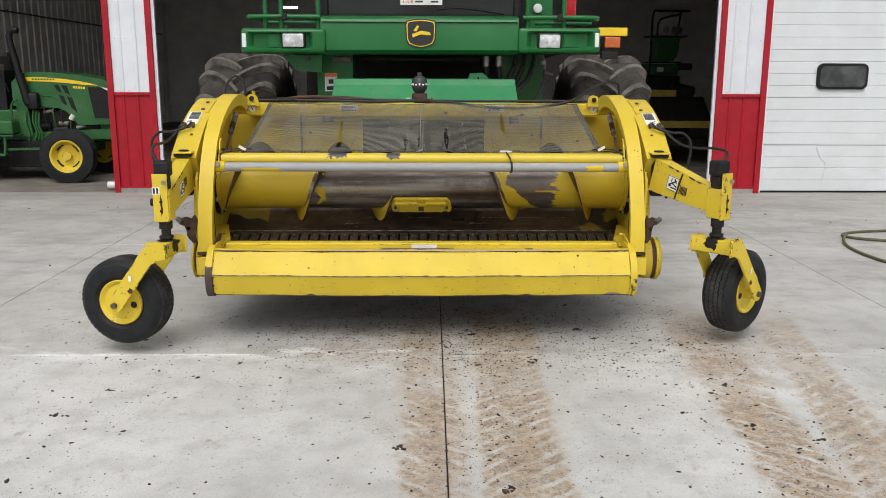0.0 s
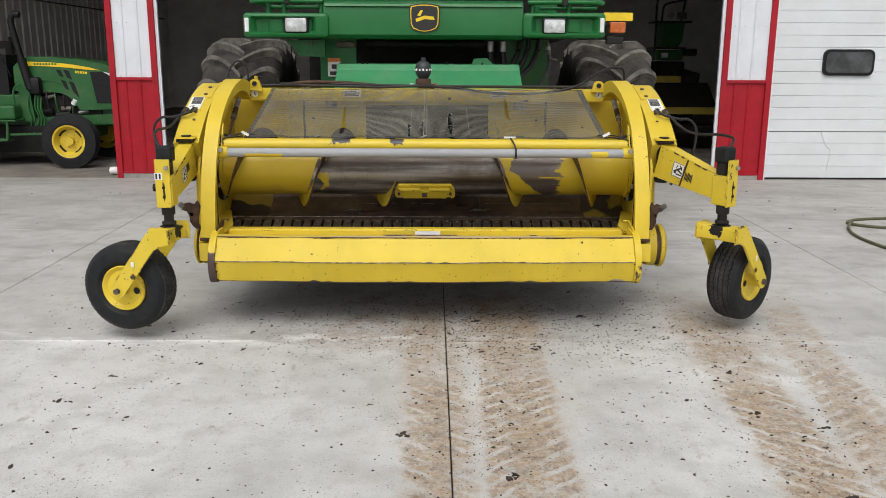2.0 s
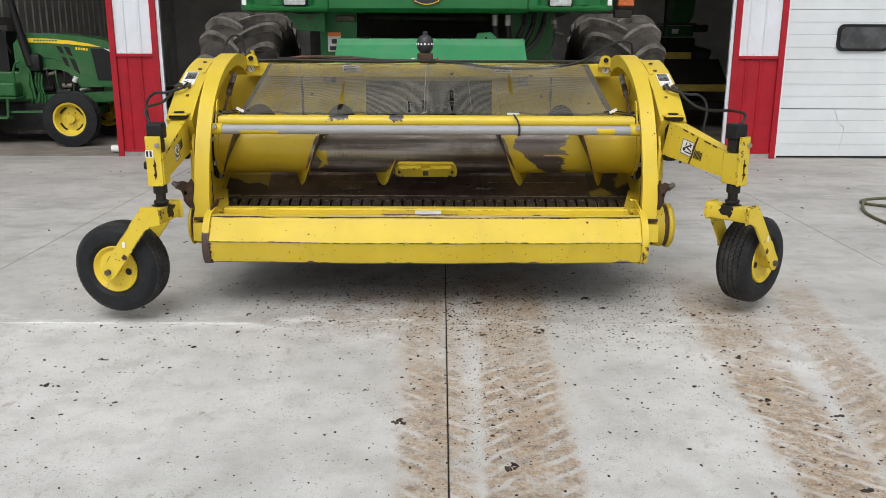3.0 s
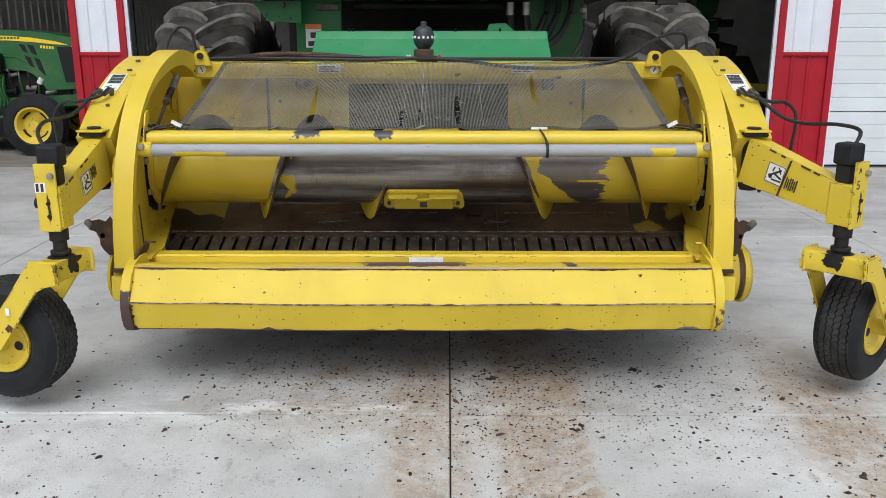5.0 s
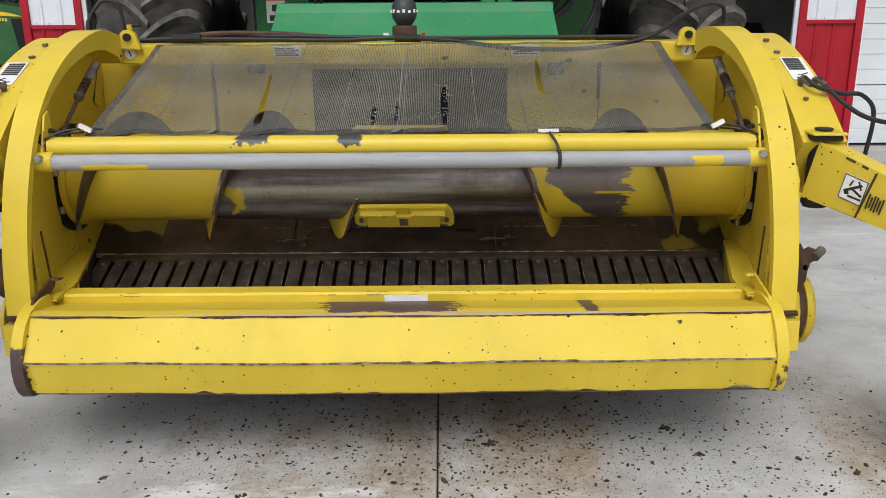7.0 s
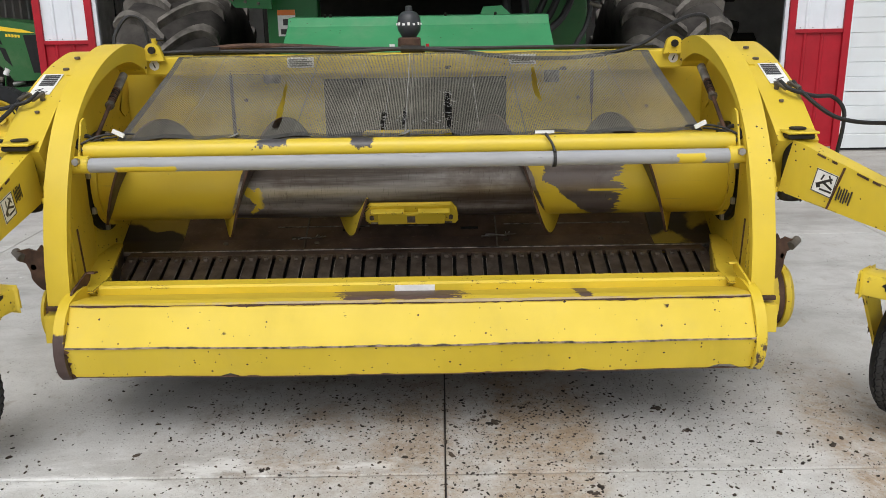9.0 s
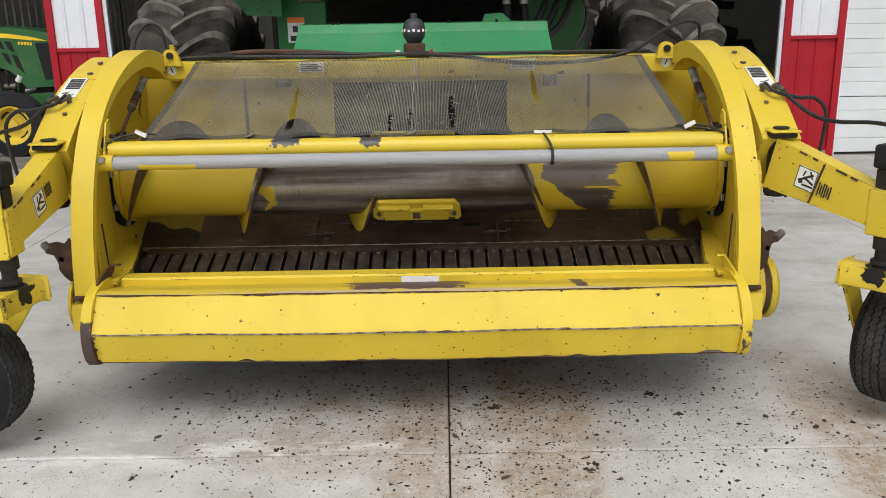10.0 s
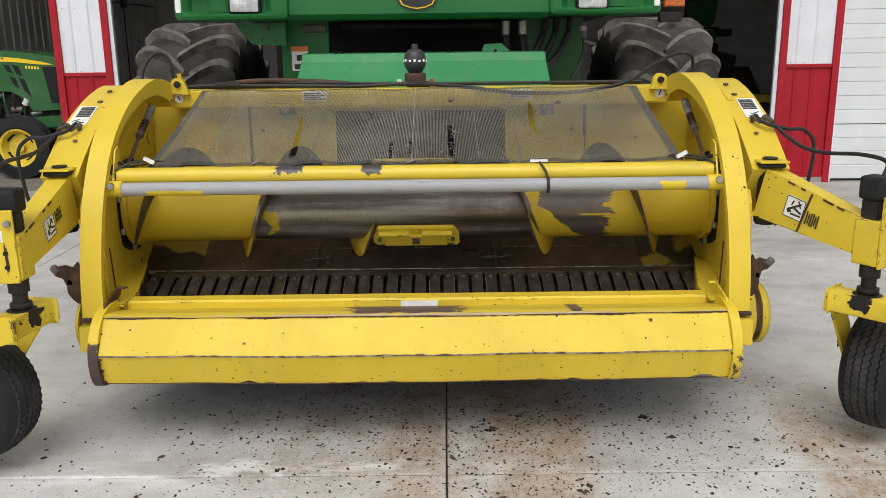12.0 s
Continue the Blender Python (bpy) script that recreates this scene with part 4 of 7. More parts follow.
    part("arch_foot_plate", prism([(4.24, 0.40), (4.25, 0.50), (4.45, 0.50), (4.52, 0.34)], *X(1.25, 1.31)), YELLOW, header, bevel=0.005)
    # screen stay strut
    t = part("turnbuckle", lathe([(0.010, 0.0), (0.017, 0.004), (0.017, 0.110), (0.012, 0.122), (0.0, 0.124)], look((s * 1.225, 5.06, 1.285), (s * 1.212, 4.84, 1.185)) @ Matrix.Rotation(math.pi / 2, 4, 'Y'), 16), STAY_GREY, header, "grey screen stay with a rusty threaded rod", smooth=40)
    part("stay_sleeve", rod((s * 1.2185, 4.95, 1.235), (s * 1.212, 4.84, 1.185), 0.013, seg=12), RUST, t, smooth=40)
    for k in range(7):
        q = k / 6
        part("stay_thread", rod((s * (1.2180 - 0.004 * q), 4.94 - 0.07 * q, 1.2305 - 0.032 * q), (s * (1.2178 - 0.004 * q), 4.936 - 0.07 * q, 1.2287 - 0.032 * q), 0.0165, seg=10), DARK if k % 2 else RUST, t)
    part("stay_nut", rod((s * 1.212, 4.845, 1.187), (s * 1.211, 4.826, 1.178), 0.018, seg=6), STRUT, t)
    part("strut_rod", rod((s * 1.212, 4.84, 1.185), (s * 1.20, 4.62, 1.07), 0.0075), RUST, t, smooth=40)
    part("strut_pin", rod((s * 1.23, 4.62, 1.065), (s * 1.17, 4.62, 1.065), 0.014), DARK, t)
    # lashing straps at the screen's lower corner
    part("strap", tube([(s * 1.21, 4.50, 1.075), (s * 1.15, 4.53, 1.10), (s * 1.08, 4.56, 1.105), (s * 1.03, 4.57, 1.10)], 0.0045, seg=6), HOSE, header)
    part("strap", tube([(s * 1.22, 4.50, 1.06), (s * 1.16, 4.55, 1.085), (s * 1.10, 4.58, 1.09)], 0.004, seg=6), HOSE, header)
    part("strap_end", beam((s * 1.10, 4.545, 1.118), (s * 1.06, 4.545, 1.098), 0.014, 0.014), WHITE_PLASTIC, header, "white strap toggle", bevel=0.004)
    part("hook", tube([(s * 1.20, 4.50, 1.05), (s * 1.225, 4.51, 1.075), (s * 1.205, 4.55, 1.10), (s * 1.18, 4.56, 1.085)], 0.008, seg=6), DARK, header)


both(header_side)

# auger trough, back wall with the feed opening
CY, CZ, DR = 4.97, 0.850, 0.172
part("trough", prism([(4.99, 0.508), (5.12, 0.538), (5.25, 0.61), (5.345, 0.72), (5.385, 0.86), (5.40, 0.86), (5.36, 0.70), (5.26, 0.59), (5.12, 0.515), (4.99, 0.475)], -1.06, 1.06), PAN, header, "brown stained steel trough")
for x in (-0.86, -0.45, 0.40, 0.83):
    part("trough_bolt", rod((x, 5.08, 0.527), (x, 5.078, 0.534), 0.011, seg=8), STRUT, header)
for x in (-0.50, 0.36):
    part("trough_seam", beam((x, 5.0, 0.516), (x, 5.24, 0.611), 0.006, 0.006), STRUT, header)
    for k in range(5):
        a, b = math.sin(2.1 * k + 9 * x), math.cos(3.7 * k + 5 * x)
        part("wire_clip", tube([(x - 0.05 + 0.02 * a, 5.10 + 0.012 * b, 0.541), (x - 0.012 * k, 5.085 + 0.01 * a, 0.552 + 0.006 * b), (x + 0.03 + 0.01 * b, 5.10, 0.546), (x + 0.065 + 0.025 * a, 5.12 + 0.02 * b, 0.552)], 0.0026, seg=6), STEEL if k % 2 else STRUT, header)
both(lambda s: part("trough_end", prism([(4.99, 0.502), (5.12, 0.537), (5.25, 0.612), (5.345, 0.722), (5.385, 0.862), (5.40, 0.86), (5.36, 0.70), (5.26, 0.59), (5.12, 0.515), (4.99, 0.475)], *sorted((s * 1.062, s * 1.337))), END_PLATE, header, "yellow trough end with brown stains"))


def back_wall():
    bm = prism([(-1.337, 0.862), (-1.337, 1.27), (1.337, 1.27), (1.337, 0.862), (0.425, 0.862), (0.425, 1.232), (-0.425, 1.232), (-0.425, 0.862)], 5.388, 5.40, axis=1)
    w = part("back_wall", bm, YELLOW_CLEAN, header)
    # black sheet painting the darkness inside the feed opening
    part("feed_opening", box(-0.43, 0.43, 5.42, 5.44, 0.55, 1.26), VOID_BLACK, w, "flat black sheet painting the shade in the feed opening")
    for x, w0, w1, z0 in ((-0.851, 0.007, 0.007, 0.9), (0.821, 0.007, 0.002, 1.10)):
        part("seam", box(x - w0, x + w0, 5.380, 5.388, z0, 1.262), RUST, w)
    part("seam", box(0.822, 0.826, 5.383, 5.388, 0.9, 1.10), RUST, w)
    for x, z in ((-0.788, 1.14), (0.758, 1.13), (1.08, 1.085)):
        part("wall_bolt", rod((x, 5.388, z), (x, 5.382, z), 0.009, seg=8), RUST, w)
    for x, z0, h in ((-0.660, 1.215, 0.040), (0.633, 1.20, 0.036)):
        part("lift_lug", box(x - h, x + h, 5.375, 5.388, z0, 1.262), PALE_STEEL, w, bevel=0.006)


back_wall()
part("mounting_frame", box(-0.58, 0.58, 5.442, 5.60, 0.60, 1.20), DARK, header, bevel=0.01)
part("top_beam", box(-1.21, 1.21, 5.30, 5.44, 1.265, 1.345), YELLOW, header, bevel=0.008)
part("beam_lip", box(-1.20, 1.20, 5.29, 5.299, 1.262, 1.28), YELLOW, header)
part("beam_end_plate", box(-1.21, -1.05, 5.285, 5.30, 1.268, 1.342), YELLOW, header, bevel=0.003)
part("beam_end_plate", box(1.05, 1.21, 5.285, 5.30, 1.268, 1.342), YELLOW, header, bevel=0.003)
for s in (-1, 1):
    r = part("round_decal", rod((s * 1.165, 5.2848, 1.31), (s * 1.165, 5.282, 1.31), 0.022, seg=24), DECAL_WHITE, header, "round white dial decal")
    part("dial_mark", beam((s * 1.16, 5.2815, 1.298), (s * 1.17, 5.2815, 1.322), 0.002, 0.005), DECAL_BLACK, r)
    hx, hz = s * 1.158, (1.374 if s > 0 else 1.378)
    lug = [(hx + 0.034 * math.cos(q), hz + 0.030 * math.sin(q)) for q in [math.pi * k / 12 for k in range(13)]]
    h = part("hinge_bracket", prism([(hx + 0.050, 1.33)] + lug + [(hx - 0.045, 1.33)], 5.252, 5.280, axis=1), YELLOW, header, bevel=0.004)
    part("hinge_bolt", rod((hx, 5.238, hz), (hx, 5.29, hz), 0.016, seg=10), DARK, h)
    if s < 0:
        part("hinge_knob", rod((hx + 0.012, 5.262, hz + 0.025), (hx + 0.012, 5.262, hz + 0.050), 0.011, r1=0.015, seg=14), YELLOW, h, smooth=40)
        part("hinge_pin", rod((hx + 0.025, 5.25, hz + 0.045), (hx + 0.060, 5.25, hz + 0.046), 0.006, seg=8), DARK, h)
    part("hinge_link", tube([(s * 1.205, 5.24, 1.385), (s * 1.215, 5.232, 1.350), (s * 1.205, 5.228, 1.318), (s * 1.19, 5.24, 1.30)], 0.008, seg=6), RUST, h)
    part("hinge_rust", box(*sorted((s * 1.195, s * 1.205)), 5.24, 5.28, 1.31, 1.38), RUST, h, bevel=0.008)


# the auger: drum, spiral flights, centre paddles
def flight(x0, x1, a0, turns, r0, r1, th=0.004, worn=-1):
    """A spiral plate; worn: which of its sides (0 or 2) the crop has rubbed bare."""
    bm = bmesh.new()
    n = max(8, int(48 * abs(turns)))
    rows = []
    for i in range(n + 1):
        t = i / n
        a = a0 + 2 * math.pi * turns * t
        x = x0 + (x1 - x0) * t
        cut = 1 - 0.30 * max(0, (t - 0.95) / 0.05)
        rr, ri = r1 * cut, (r0 if r0 < DR else r0 * cut)
        co, si = math.cos(a), math.sin(a)
        rows.append([bm.verts.new((x + o, CY - r * co, CZ + r * si)) for o, r in ((-th, ri), (-th, rr), (th, rr), (th, ri))])
    for a, b in zip(rows, rows[1:]):
        for k in range(4):
            f = bm.faces.new((a[k], a[(k + 1) % 4], b[(k + 1) % 4], b[k]))
            f.material_index = int(k == worn)
    bm.faces.new(rows[0][::-1]), bm.faces.new(rows[-1])
    return bm


drum = part("auger_drum", lathe([(0, -1.315), (DR, -1.315), (DR, -0.5), (DR, 0), (DR, 0.5), (DR, 1.315), (0, 1.315)], Matrix.Translation((0, CY, CZ)), 64), AUGER_SKIN, header, "auger drum, yellow ends worn to brown steel", smooth=40)
for s in (-1, 1):
    part("end_ring", lathe([(DR, s * 1.285), (DR + 0.016, s * 1.285), (DR + 0.016, s * 1.31), (DR, s * 1.31)], Matrix.Translation((0, CY, CZ)), 64, closed=True), YELLOW, drum, smooth=40)
    part("end_gap", lathe([(0.0, s * 1.318), (0.212, s * 1.318), (0.212, s * 1.336), (0.0, s * 1.336)], Matrix.Translation((0, CY, CZ)), 48), DARK, drum)
    for k in range(8):
        a = k * math.pi / 4 + 0.3
        part("ring_bolt", box(s * 1.312 - 0.008, s * 1.312 + 0.008, CY - 0.196 * math.cos(a) - 0.012, CY - 0.196 * math.cos(a) + 0.012, CZ + 0.196 * math.sin(a) - 0.014, CZ + 0.196 * math.sin(a) + 0.014), STEEL, drum, bevel=0.003)
    x1, a0, turns = (-0.19, -34, 2.04) if s < 0 else (0.081, -201, 2.336)
    fl = part("flight", flight(s * 1.25, x1, radians(a0), turns, DR - 0.004, 0.256, worn=2 if s < 0 else 0), YELLOW, header, "yellow spiral flight, pushing side rubbed to brown steel", smooth=60)
    fl.data.materials.append(BARE_FLIGHT)
    part("flight_edge", flight(s * 1.25, x1, radians(a0), turns, 0.252, 0.2575, 0.0048), RUST, fl, "worn brown flight edge", smooth=60)
for k in range(2):
    a, dx = radians(-38 + 180 * k), (-0.012, -0.03)[k]
    rot = Matrix.Translation((dx, CY, CZ)) @ Matrix.Rotation(-a, 4, 'X') @ Matrix.Translation((0, -0.012, -0.022)) @ Matrix.Diagonal((1, 1, 1.28, 1))
    foot = [(-0.175, -0.040), (-0.192, -0.026), (-0.190, 0.018), (-0.165, 0.045), (0.165, 0.045), (0.186, 0.018), (0.192, -0.026), (0.182, -0.040)]
    pd = part("paddle", move(prism(foot, -DR - 0.014, -DR + 0.006, axis=1), rot), YELLOW, header, "yellow feed paddle", bevel=0.004)
    part("paddle_face", move(box(-0.14, 0.14, -DR - 0.030, -DR - 0.0142, -0.032, 0.020), rot), YELLOW, pd, bevel=0.003)
    for x0, x1 in ((-0.168, -0.028), (0.028, 0.160)):
        part("paddle_lip", move(box(x0, x1, -DR - 0.040, -DR - 0.0142, 0.028, 0.036), rot), YELLOW, pd, bevel=0.003)
    part("paddle_edge", move(box(-0.17, 0.17, -DR - 0.018, -DR - 0.0142, -0.0395, -0.034), rot), PALE_STEEL, pd)
    part("bolt_hole", move(box(-0.017, 0.017, -DR - 0.0312, -DR - 0.0298, -0.022, 0.010), rot), BOLT, pd)
    for x in (-0.165, 0.165):
        part("bolt_head", move(rod((x, -DR - 0.014, -0.008), (x, -DR - 0.022, -0.008), 0.010, seg=6), rot), BOLT, pd)
for x0, x1 in ((-0.64, -0.22), (-0.10, 0.05), (0.40, 0.98)):
    part("trough_scuff", beam((x0, 5.188, 0.576), (x1, 5.188, 0.576), 0.006, 0.004), RAIL, header)
for x0, x1 in ((-0.34, -0.26), (0.20, 0.28)):
    part("trough_slot", beam((x0, 5.17, 0.5662), (x1, 5.17, 0.5662), 0.028, 0.006), VOID_BLACK, header)

# slats over the tine reel, each a bent strip with a bolt
PITCH = 0.0651
N_SLATS = 39


def slat_z(y):
    return 0.512 + (y - 4.94) * 0.34


for i in range(N_SLATS):
    x = (i - (N_SLATS - 1) / 2) * PITCH + 0.003
    w = 0.0245
    jit, sway = random.uniform(-0.002, 0.002), random.uniform(-0.0025, 0.0025)
    prof = [(4.53, 0.33), (4.545, 0.372)] + [(y, slat_z(y)) for y in (4.58, 4.70, 4.82, 4.942)] + [(y, slat_z(y) - 0.010) for y in (4.942, 4.82, 4.70, 4.59)] + [(4.555, 0.362), (4.545, 0.33)]
    bm = prism([(a, c + jit) for a, c in prof], x - w, x + w)
    for v in bm.verts:
        v.co.x += sway * (4.94 - v.co.y) / 0.4
    sl = part("slat", bm, SLAT, header, bevel=0.0025)
    part("slat_bolt", rod((x, 4.912, slat_z(4.912) - 0.002 + jit), (x, 4.912, slat_z(4.912) + 0.008 + jit), 0.010, seg=8), BOLT, sl)
    # thin pale strips paint the bright highlights along slat edges
    if i % 3 != 1:
        e = 1 if i % 2 else -1
        part("slat_edge", beam((x + e * w, 4.60, slat_z(4.60) + jit), (x + e * w, 4.90, slat_z(4.90) + jit), 0.003, 0.004), PALE_STEEL, sl)
part("slat_header", prism([(4.943, 0.513), (4.998, 0.517), (4.998, 0.505), (4.943, 0.503)], -1.26, 1.26), PAN, header)
part("slat_rail", box(-1.30, 1.30, 4.998, 5.012, 0.500, 0.521), RAIL, header, bevel=0.003)
part("reel_core", prism([(4.52, 0.28), (4.55, 0.335), (4.96, 0.482), (5.03, 0.482), (5.03, 0.28)], -1.32, 1.32), BLACK, header, "dark tine reel")

# unseen pan added to block light from the ground below the header
part("shade_pan", prism([(4.24, 0.30), (4.40, 0.262), (5.44, 0.262), (5.44, 0.275), (4.40, 0.275), (4.24, 0.312)], -1.24, 1.24), DARK, header, "added dark pan that shades the ground under the header")

# front angle bar and folded shield
part("front_bar", prism([(4.410, 0.488), (4.410, 0.546), (4.418, 0.554), (4.480, 0.554), (4.480, 0.546), (4.424, 0.541), (4.424, 0.488)], -1.2, 1.2), YELLOW, header, bevel=0.002)
part("bar_decal", box(-0.065, 0.085, 4.4085, 4.410, 0.515, 0.544), DECAL_WHITE, header, "worn white decal")
part("front_ledge", prism([(4.206, 0.546), (4.206, 0.556), (4.235, 0.559), (4.408, 0.5215), (4.408, 0.5115), (4.235, 0.547)], -1.203, 1.203), LEDGE, header)


def shield():
    bm = bmesh.new()
    prof = [(4.215, 0.556), (4.122, 0.425), (4.160, 0.303), (4.166, 0.305), (4.130, 0.425), (4.222, 0.553)]
    n = 60
    rows = []
    for i in range(n + 1):
        x = -1.20 + 2.40 * i / n
        sag = 0.008 * math.sin(math.pi * i / n) + 0.004 * noise.noise(Vector((x * 3.1, 0.3, 0)))
        dent = 0.006 * noise.noise(Vector((x * 2.0, 5.0, 0)))
        bite = 0.0
        for bx, bw, bh in ((1.10, 0.06, 0.020), (-0.64, 0.02, 0.012), (0.49, 0.03, 0.006), (0.61, 0.035, 0.014)):
            bite = max(bite, bh * max(0, 1 - abs(x - bx) / bw))
        row = []
        for k, (y, z) in enumerate(prof):
            lower = k in (2, 3)
            row.append(bm.verts.new((x, y + dent * (1 if k in (1, 4, 2, 3) else 0.3), z - sag * (0.6 if k in (0, 5) else 1) + (bite if lower else 0))))
        rows.append(row)
    for a, b in zip(rows, rows[1:]):
        for k in range(6):
            bm.faces.new((a[k], a[(k + 1) % 6], b[(k + 1) % 6], b[k]))
    bm.faces.new(rows[0][::-1]), bm.faces.new(rows[-1])
    sh = part("front_shield", bm, YELLOW, header, "dented yellow folded shield with dark scuffs")
    def scuff(name, y_at, z_at, h_at, down, label):
        bm = bmesh.new()
        rows = []
        m = 240
        for i in range(m + 1):
            x = -1.198 + 2.396 * i / m
            y, z, h = y_at(x), z_at(x), h_at(x)
            a, c = (z - h, z) if down else (z - 0.0015, z + h)
            rows.append([bm.verts.new((x, yy, zz)) for yy, zz in ((y - 0.0016, a), (y + 0.002, a), (y + 0.004, c), (y - 0.0008, c))])
        for a, c in zip(rows, rows[1:]):
            for k in range(4):
                bm.faces.new((a[k], a[(k + 1) % 4], c[(k + 1) % 4], c[k]))
        bm.faces.new(rows[0][::-1]), bm.faces.new(rows[-1])
        part(name, bm, FOLD if name == "fold_scuff" else RUST, sh, label)

    def bow(x):
        return math.sin(math.pi * (x + 1.2) / 2.4)
    scuff("fold_scuff", lambda x: 4.1205 + 0.006 * noise.noise(Vector((x * 2.0, 5.0, 0))), lambda x: 0.425 - 0.008 * bow(x) - 0.004 * noise.noise(Vector((x * 3.1, 0.3, 0))),
          lambda x: 0.0034 + 0.007 * max(0, noise.noise(Vector((x * 23, 1, 0))) + 0.4 * noise.noise(Vector((x * 80, 1, 4)))) * (1.4 if -0.4 < x < 0.6 else 0.5), False, "bare scuffed fold edge")
    scuff("lip_scuff", lambda x: 4.2065 + 0.0018 * noise.noise(Vector((x * 2.0, 5.0, 0))), lambda x: 0.553 - 0.005 * bow(x),
          lambda x: 0.0032 + 0.0075 * max(0, 0.25 + noise.noise(Vector((x * 6, 7, 0))) + 0.5 * noise.noise(Vector((x * 45, 2, 1)))), True, "dark worn lip")
    scuff("rim_scuff", lambda x: 4.1592 + 0.006 * noise.noise(Vector((x * 2.0, 5.0, 0))), lambda x: 0.3035 - 0.008 * bow(x) - 0.004 * noise.noise(Vector((x * 3.1, 0.3, 0))),
          lambda x: 0.0015 + 0.010 * max(0, noise.noise(Vector((x * 17, 3, 0))) - 0.12) + 0.02 * max(0, noise.noise(Vector((x * 5, 9, 0))) - 0.42), False, "rusty lower edge")
    for s, reach in ((-1, 0.030), (1, 0.016)):
        for (ya, za), (yb, zb), seed in (((4.122, 0.425), (4.160, 0.303), 2.0), ((4.205, 0.540), (4.122, 0.425), 6.0)):
            nv = Vector((0, za - zb, -(ya - yb))).normalized()
            nv = -nv if nv.y > 0 else nv
            bm = bmesh.new()
            rows = []
            for i in range(41):
                t = i / 40
                y, z = ya + (yb - ya) * t, za + (zb - za) * t - 0.002
                w = 0.002 + reach * max(0.0, noise.noise(Vector((t * 7 + seed, s, 0))) + 0.5 * noise.noise(Vector((t * 31, s, seed))) + (0.15 if seed == 2.0 else -0.15))
                rows.append([bm.verts.new(Vector((s * xx, y, z)) + nv * k) for xx, k in ((1.2, 0.0), (1.2, 0.0075), (1.2 - w, 0.0075), (1.2 - w, 0.0))])
            for a, c in zip(rows, rows[1:]):
                for k in range(4):
                    bm.faces.new((a[k], a[(k + 1) % 4], c[(k + 1) % 4], c[k]))
            bm.faces.new(rows[0][::-1]), bm.faces.new(rows[-1])
            part("corner_scuff", bm, RUST, sh)
    for s in (-1, 1):
        EAR_SKIN = RUST if s < 0 else YELLOW
        prof2 = [(4.25, 0.572), (4.21, 0.562), (4.172, 0.535), (4.140, 0.495), (4.120, 0.45), (4.112, 0.405), (4.116, 0.36), (4.130, 0.322), (4.155, 0.295), (4.19, 0.285), (4.23, 0.292), (4.33, 0.34), (4.40, 0.50), (4.36, 0.575), (4.30, 0.578)]
        c = part("end_cap", prism(prof2, *sorted((s * 1.193, s * 1.230))), CAP_SKIN, sh, "rubbed rounded end plate", bevel=0.017, smooth=60)
        e = part("ear", prism([(4.225, 0.548), (4.27, 0.585), (4.34, 0.600), (4.405, 0.615), (4.44, 0.607), (4.42, 0.580), (4.36, 0.556), (4.28, 0.530)], *sorted((s * 1.203, s * 1.211))), EAR_SKIN, sh, "bent corner plate", bevel=0.003)
        part("ear_flange", prism([(4.405, 0.615), (4.44, 0.607), (4.44, 0.602), (4.40, 0.608)], *sorted((s * 1.178, s * 1.203))), EAR_SKIN, sh)


shield()

# press bar, screen tube and mesh screen
part("press_bar", rod((-1.19, 4.47, 1.003), (1.19, 4.47, 1.003), 0.027, seg=24), WORN_BAR, header, "grey worn steel press bar", smooth=40)
part("screen_tube", rod((-1.2, 4.53, 1.045), (1.2, 4.53, 1.045), 0.036, seg=24), FLAKED_TUBE, header, "yellow tube with flaked paint", smooth=40)
part("tie", lathe([(0.029, -0.006), (0.033, -0.006), (0.033, 0.006), (0.029, 0.006)], Matrix.Translation((0.53, 4.47, 1.003)), 20, closed=True), HOSE, header)
part("tie_tail", tube([(0.53, 4.45, 1.03), (0.52, 4.47, 1.06), (0.50, 4.50, 1.09)], 0.005, seg=6), HOSE, header)
part("toggle", beam((0.465, 4.525, 1.092), (0.535, 4.525, 1.092), 0.012, 0.010), WHITE_PLASTIC, header, "white tie toggle", bevel=0.004)
for x in (-0.66, -0.02):
    part("grommet", lathe([(0.010, 0.0), (0.022, 0.0), (0.022, 0.004), (0.010, 0.004)], Matrix.Translation((x, 4.565, 1.093)) @ Matrix.Rotation(radians(70), 4, 'Y') @ Matrix.Rotation(0, 4, 'X'), 20, closed=True), STEEL, header)


def screen_at(u, v):
    """A place on the screen: u across 0 to 1, v down from the beam 0 to 1, sagging a little."""
    half = 1.045 + 0.045 * v
    x = -half + 2 * half * u
    y = 5.27 + (4.555 - 5.27) * v
    z = 1.345 + (1.082 - 1.345) * v
    sag = 0.010 * math.sin(math.pi * v) * (0.6 + 0.4 * math.sin(math.pi * u))
    wav = 0.006 * noise.noise(Vector((x * 4, v * 3, 0))) + 0.004 * math.sin(x * 26) * v
    tear = 0.012 * max(0, 1 - abs(u - 0.57) / 0.02) * (v > 0.6)
    return Vector((x, y, z - sag + wav + tear))


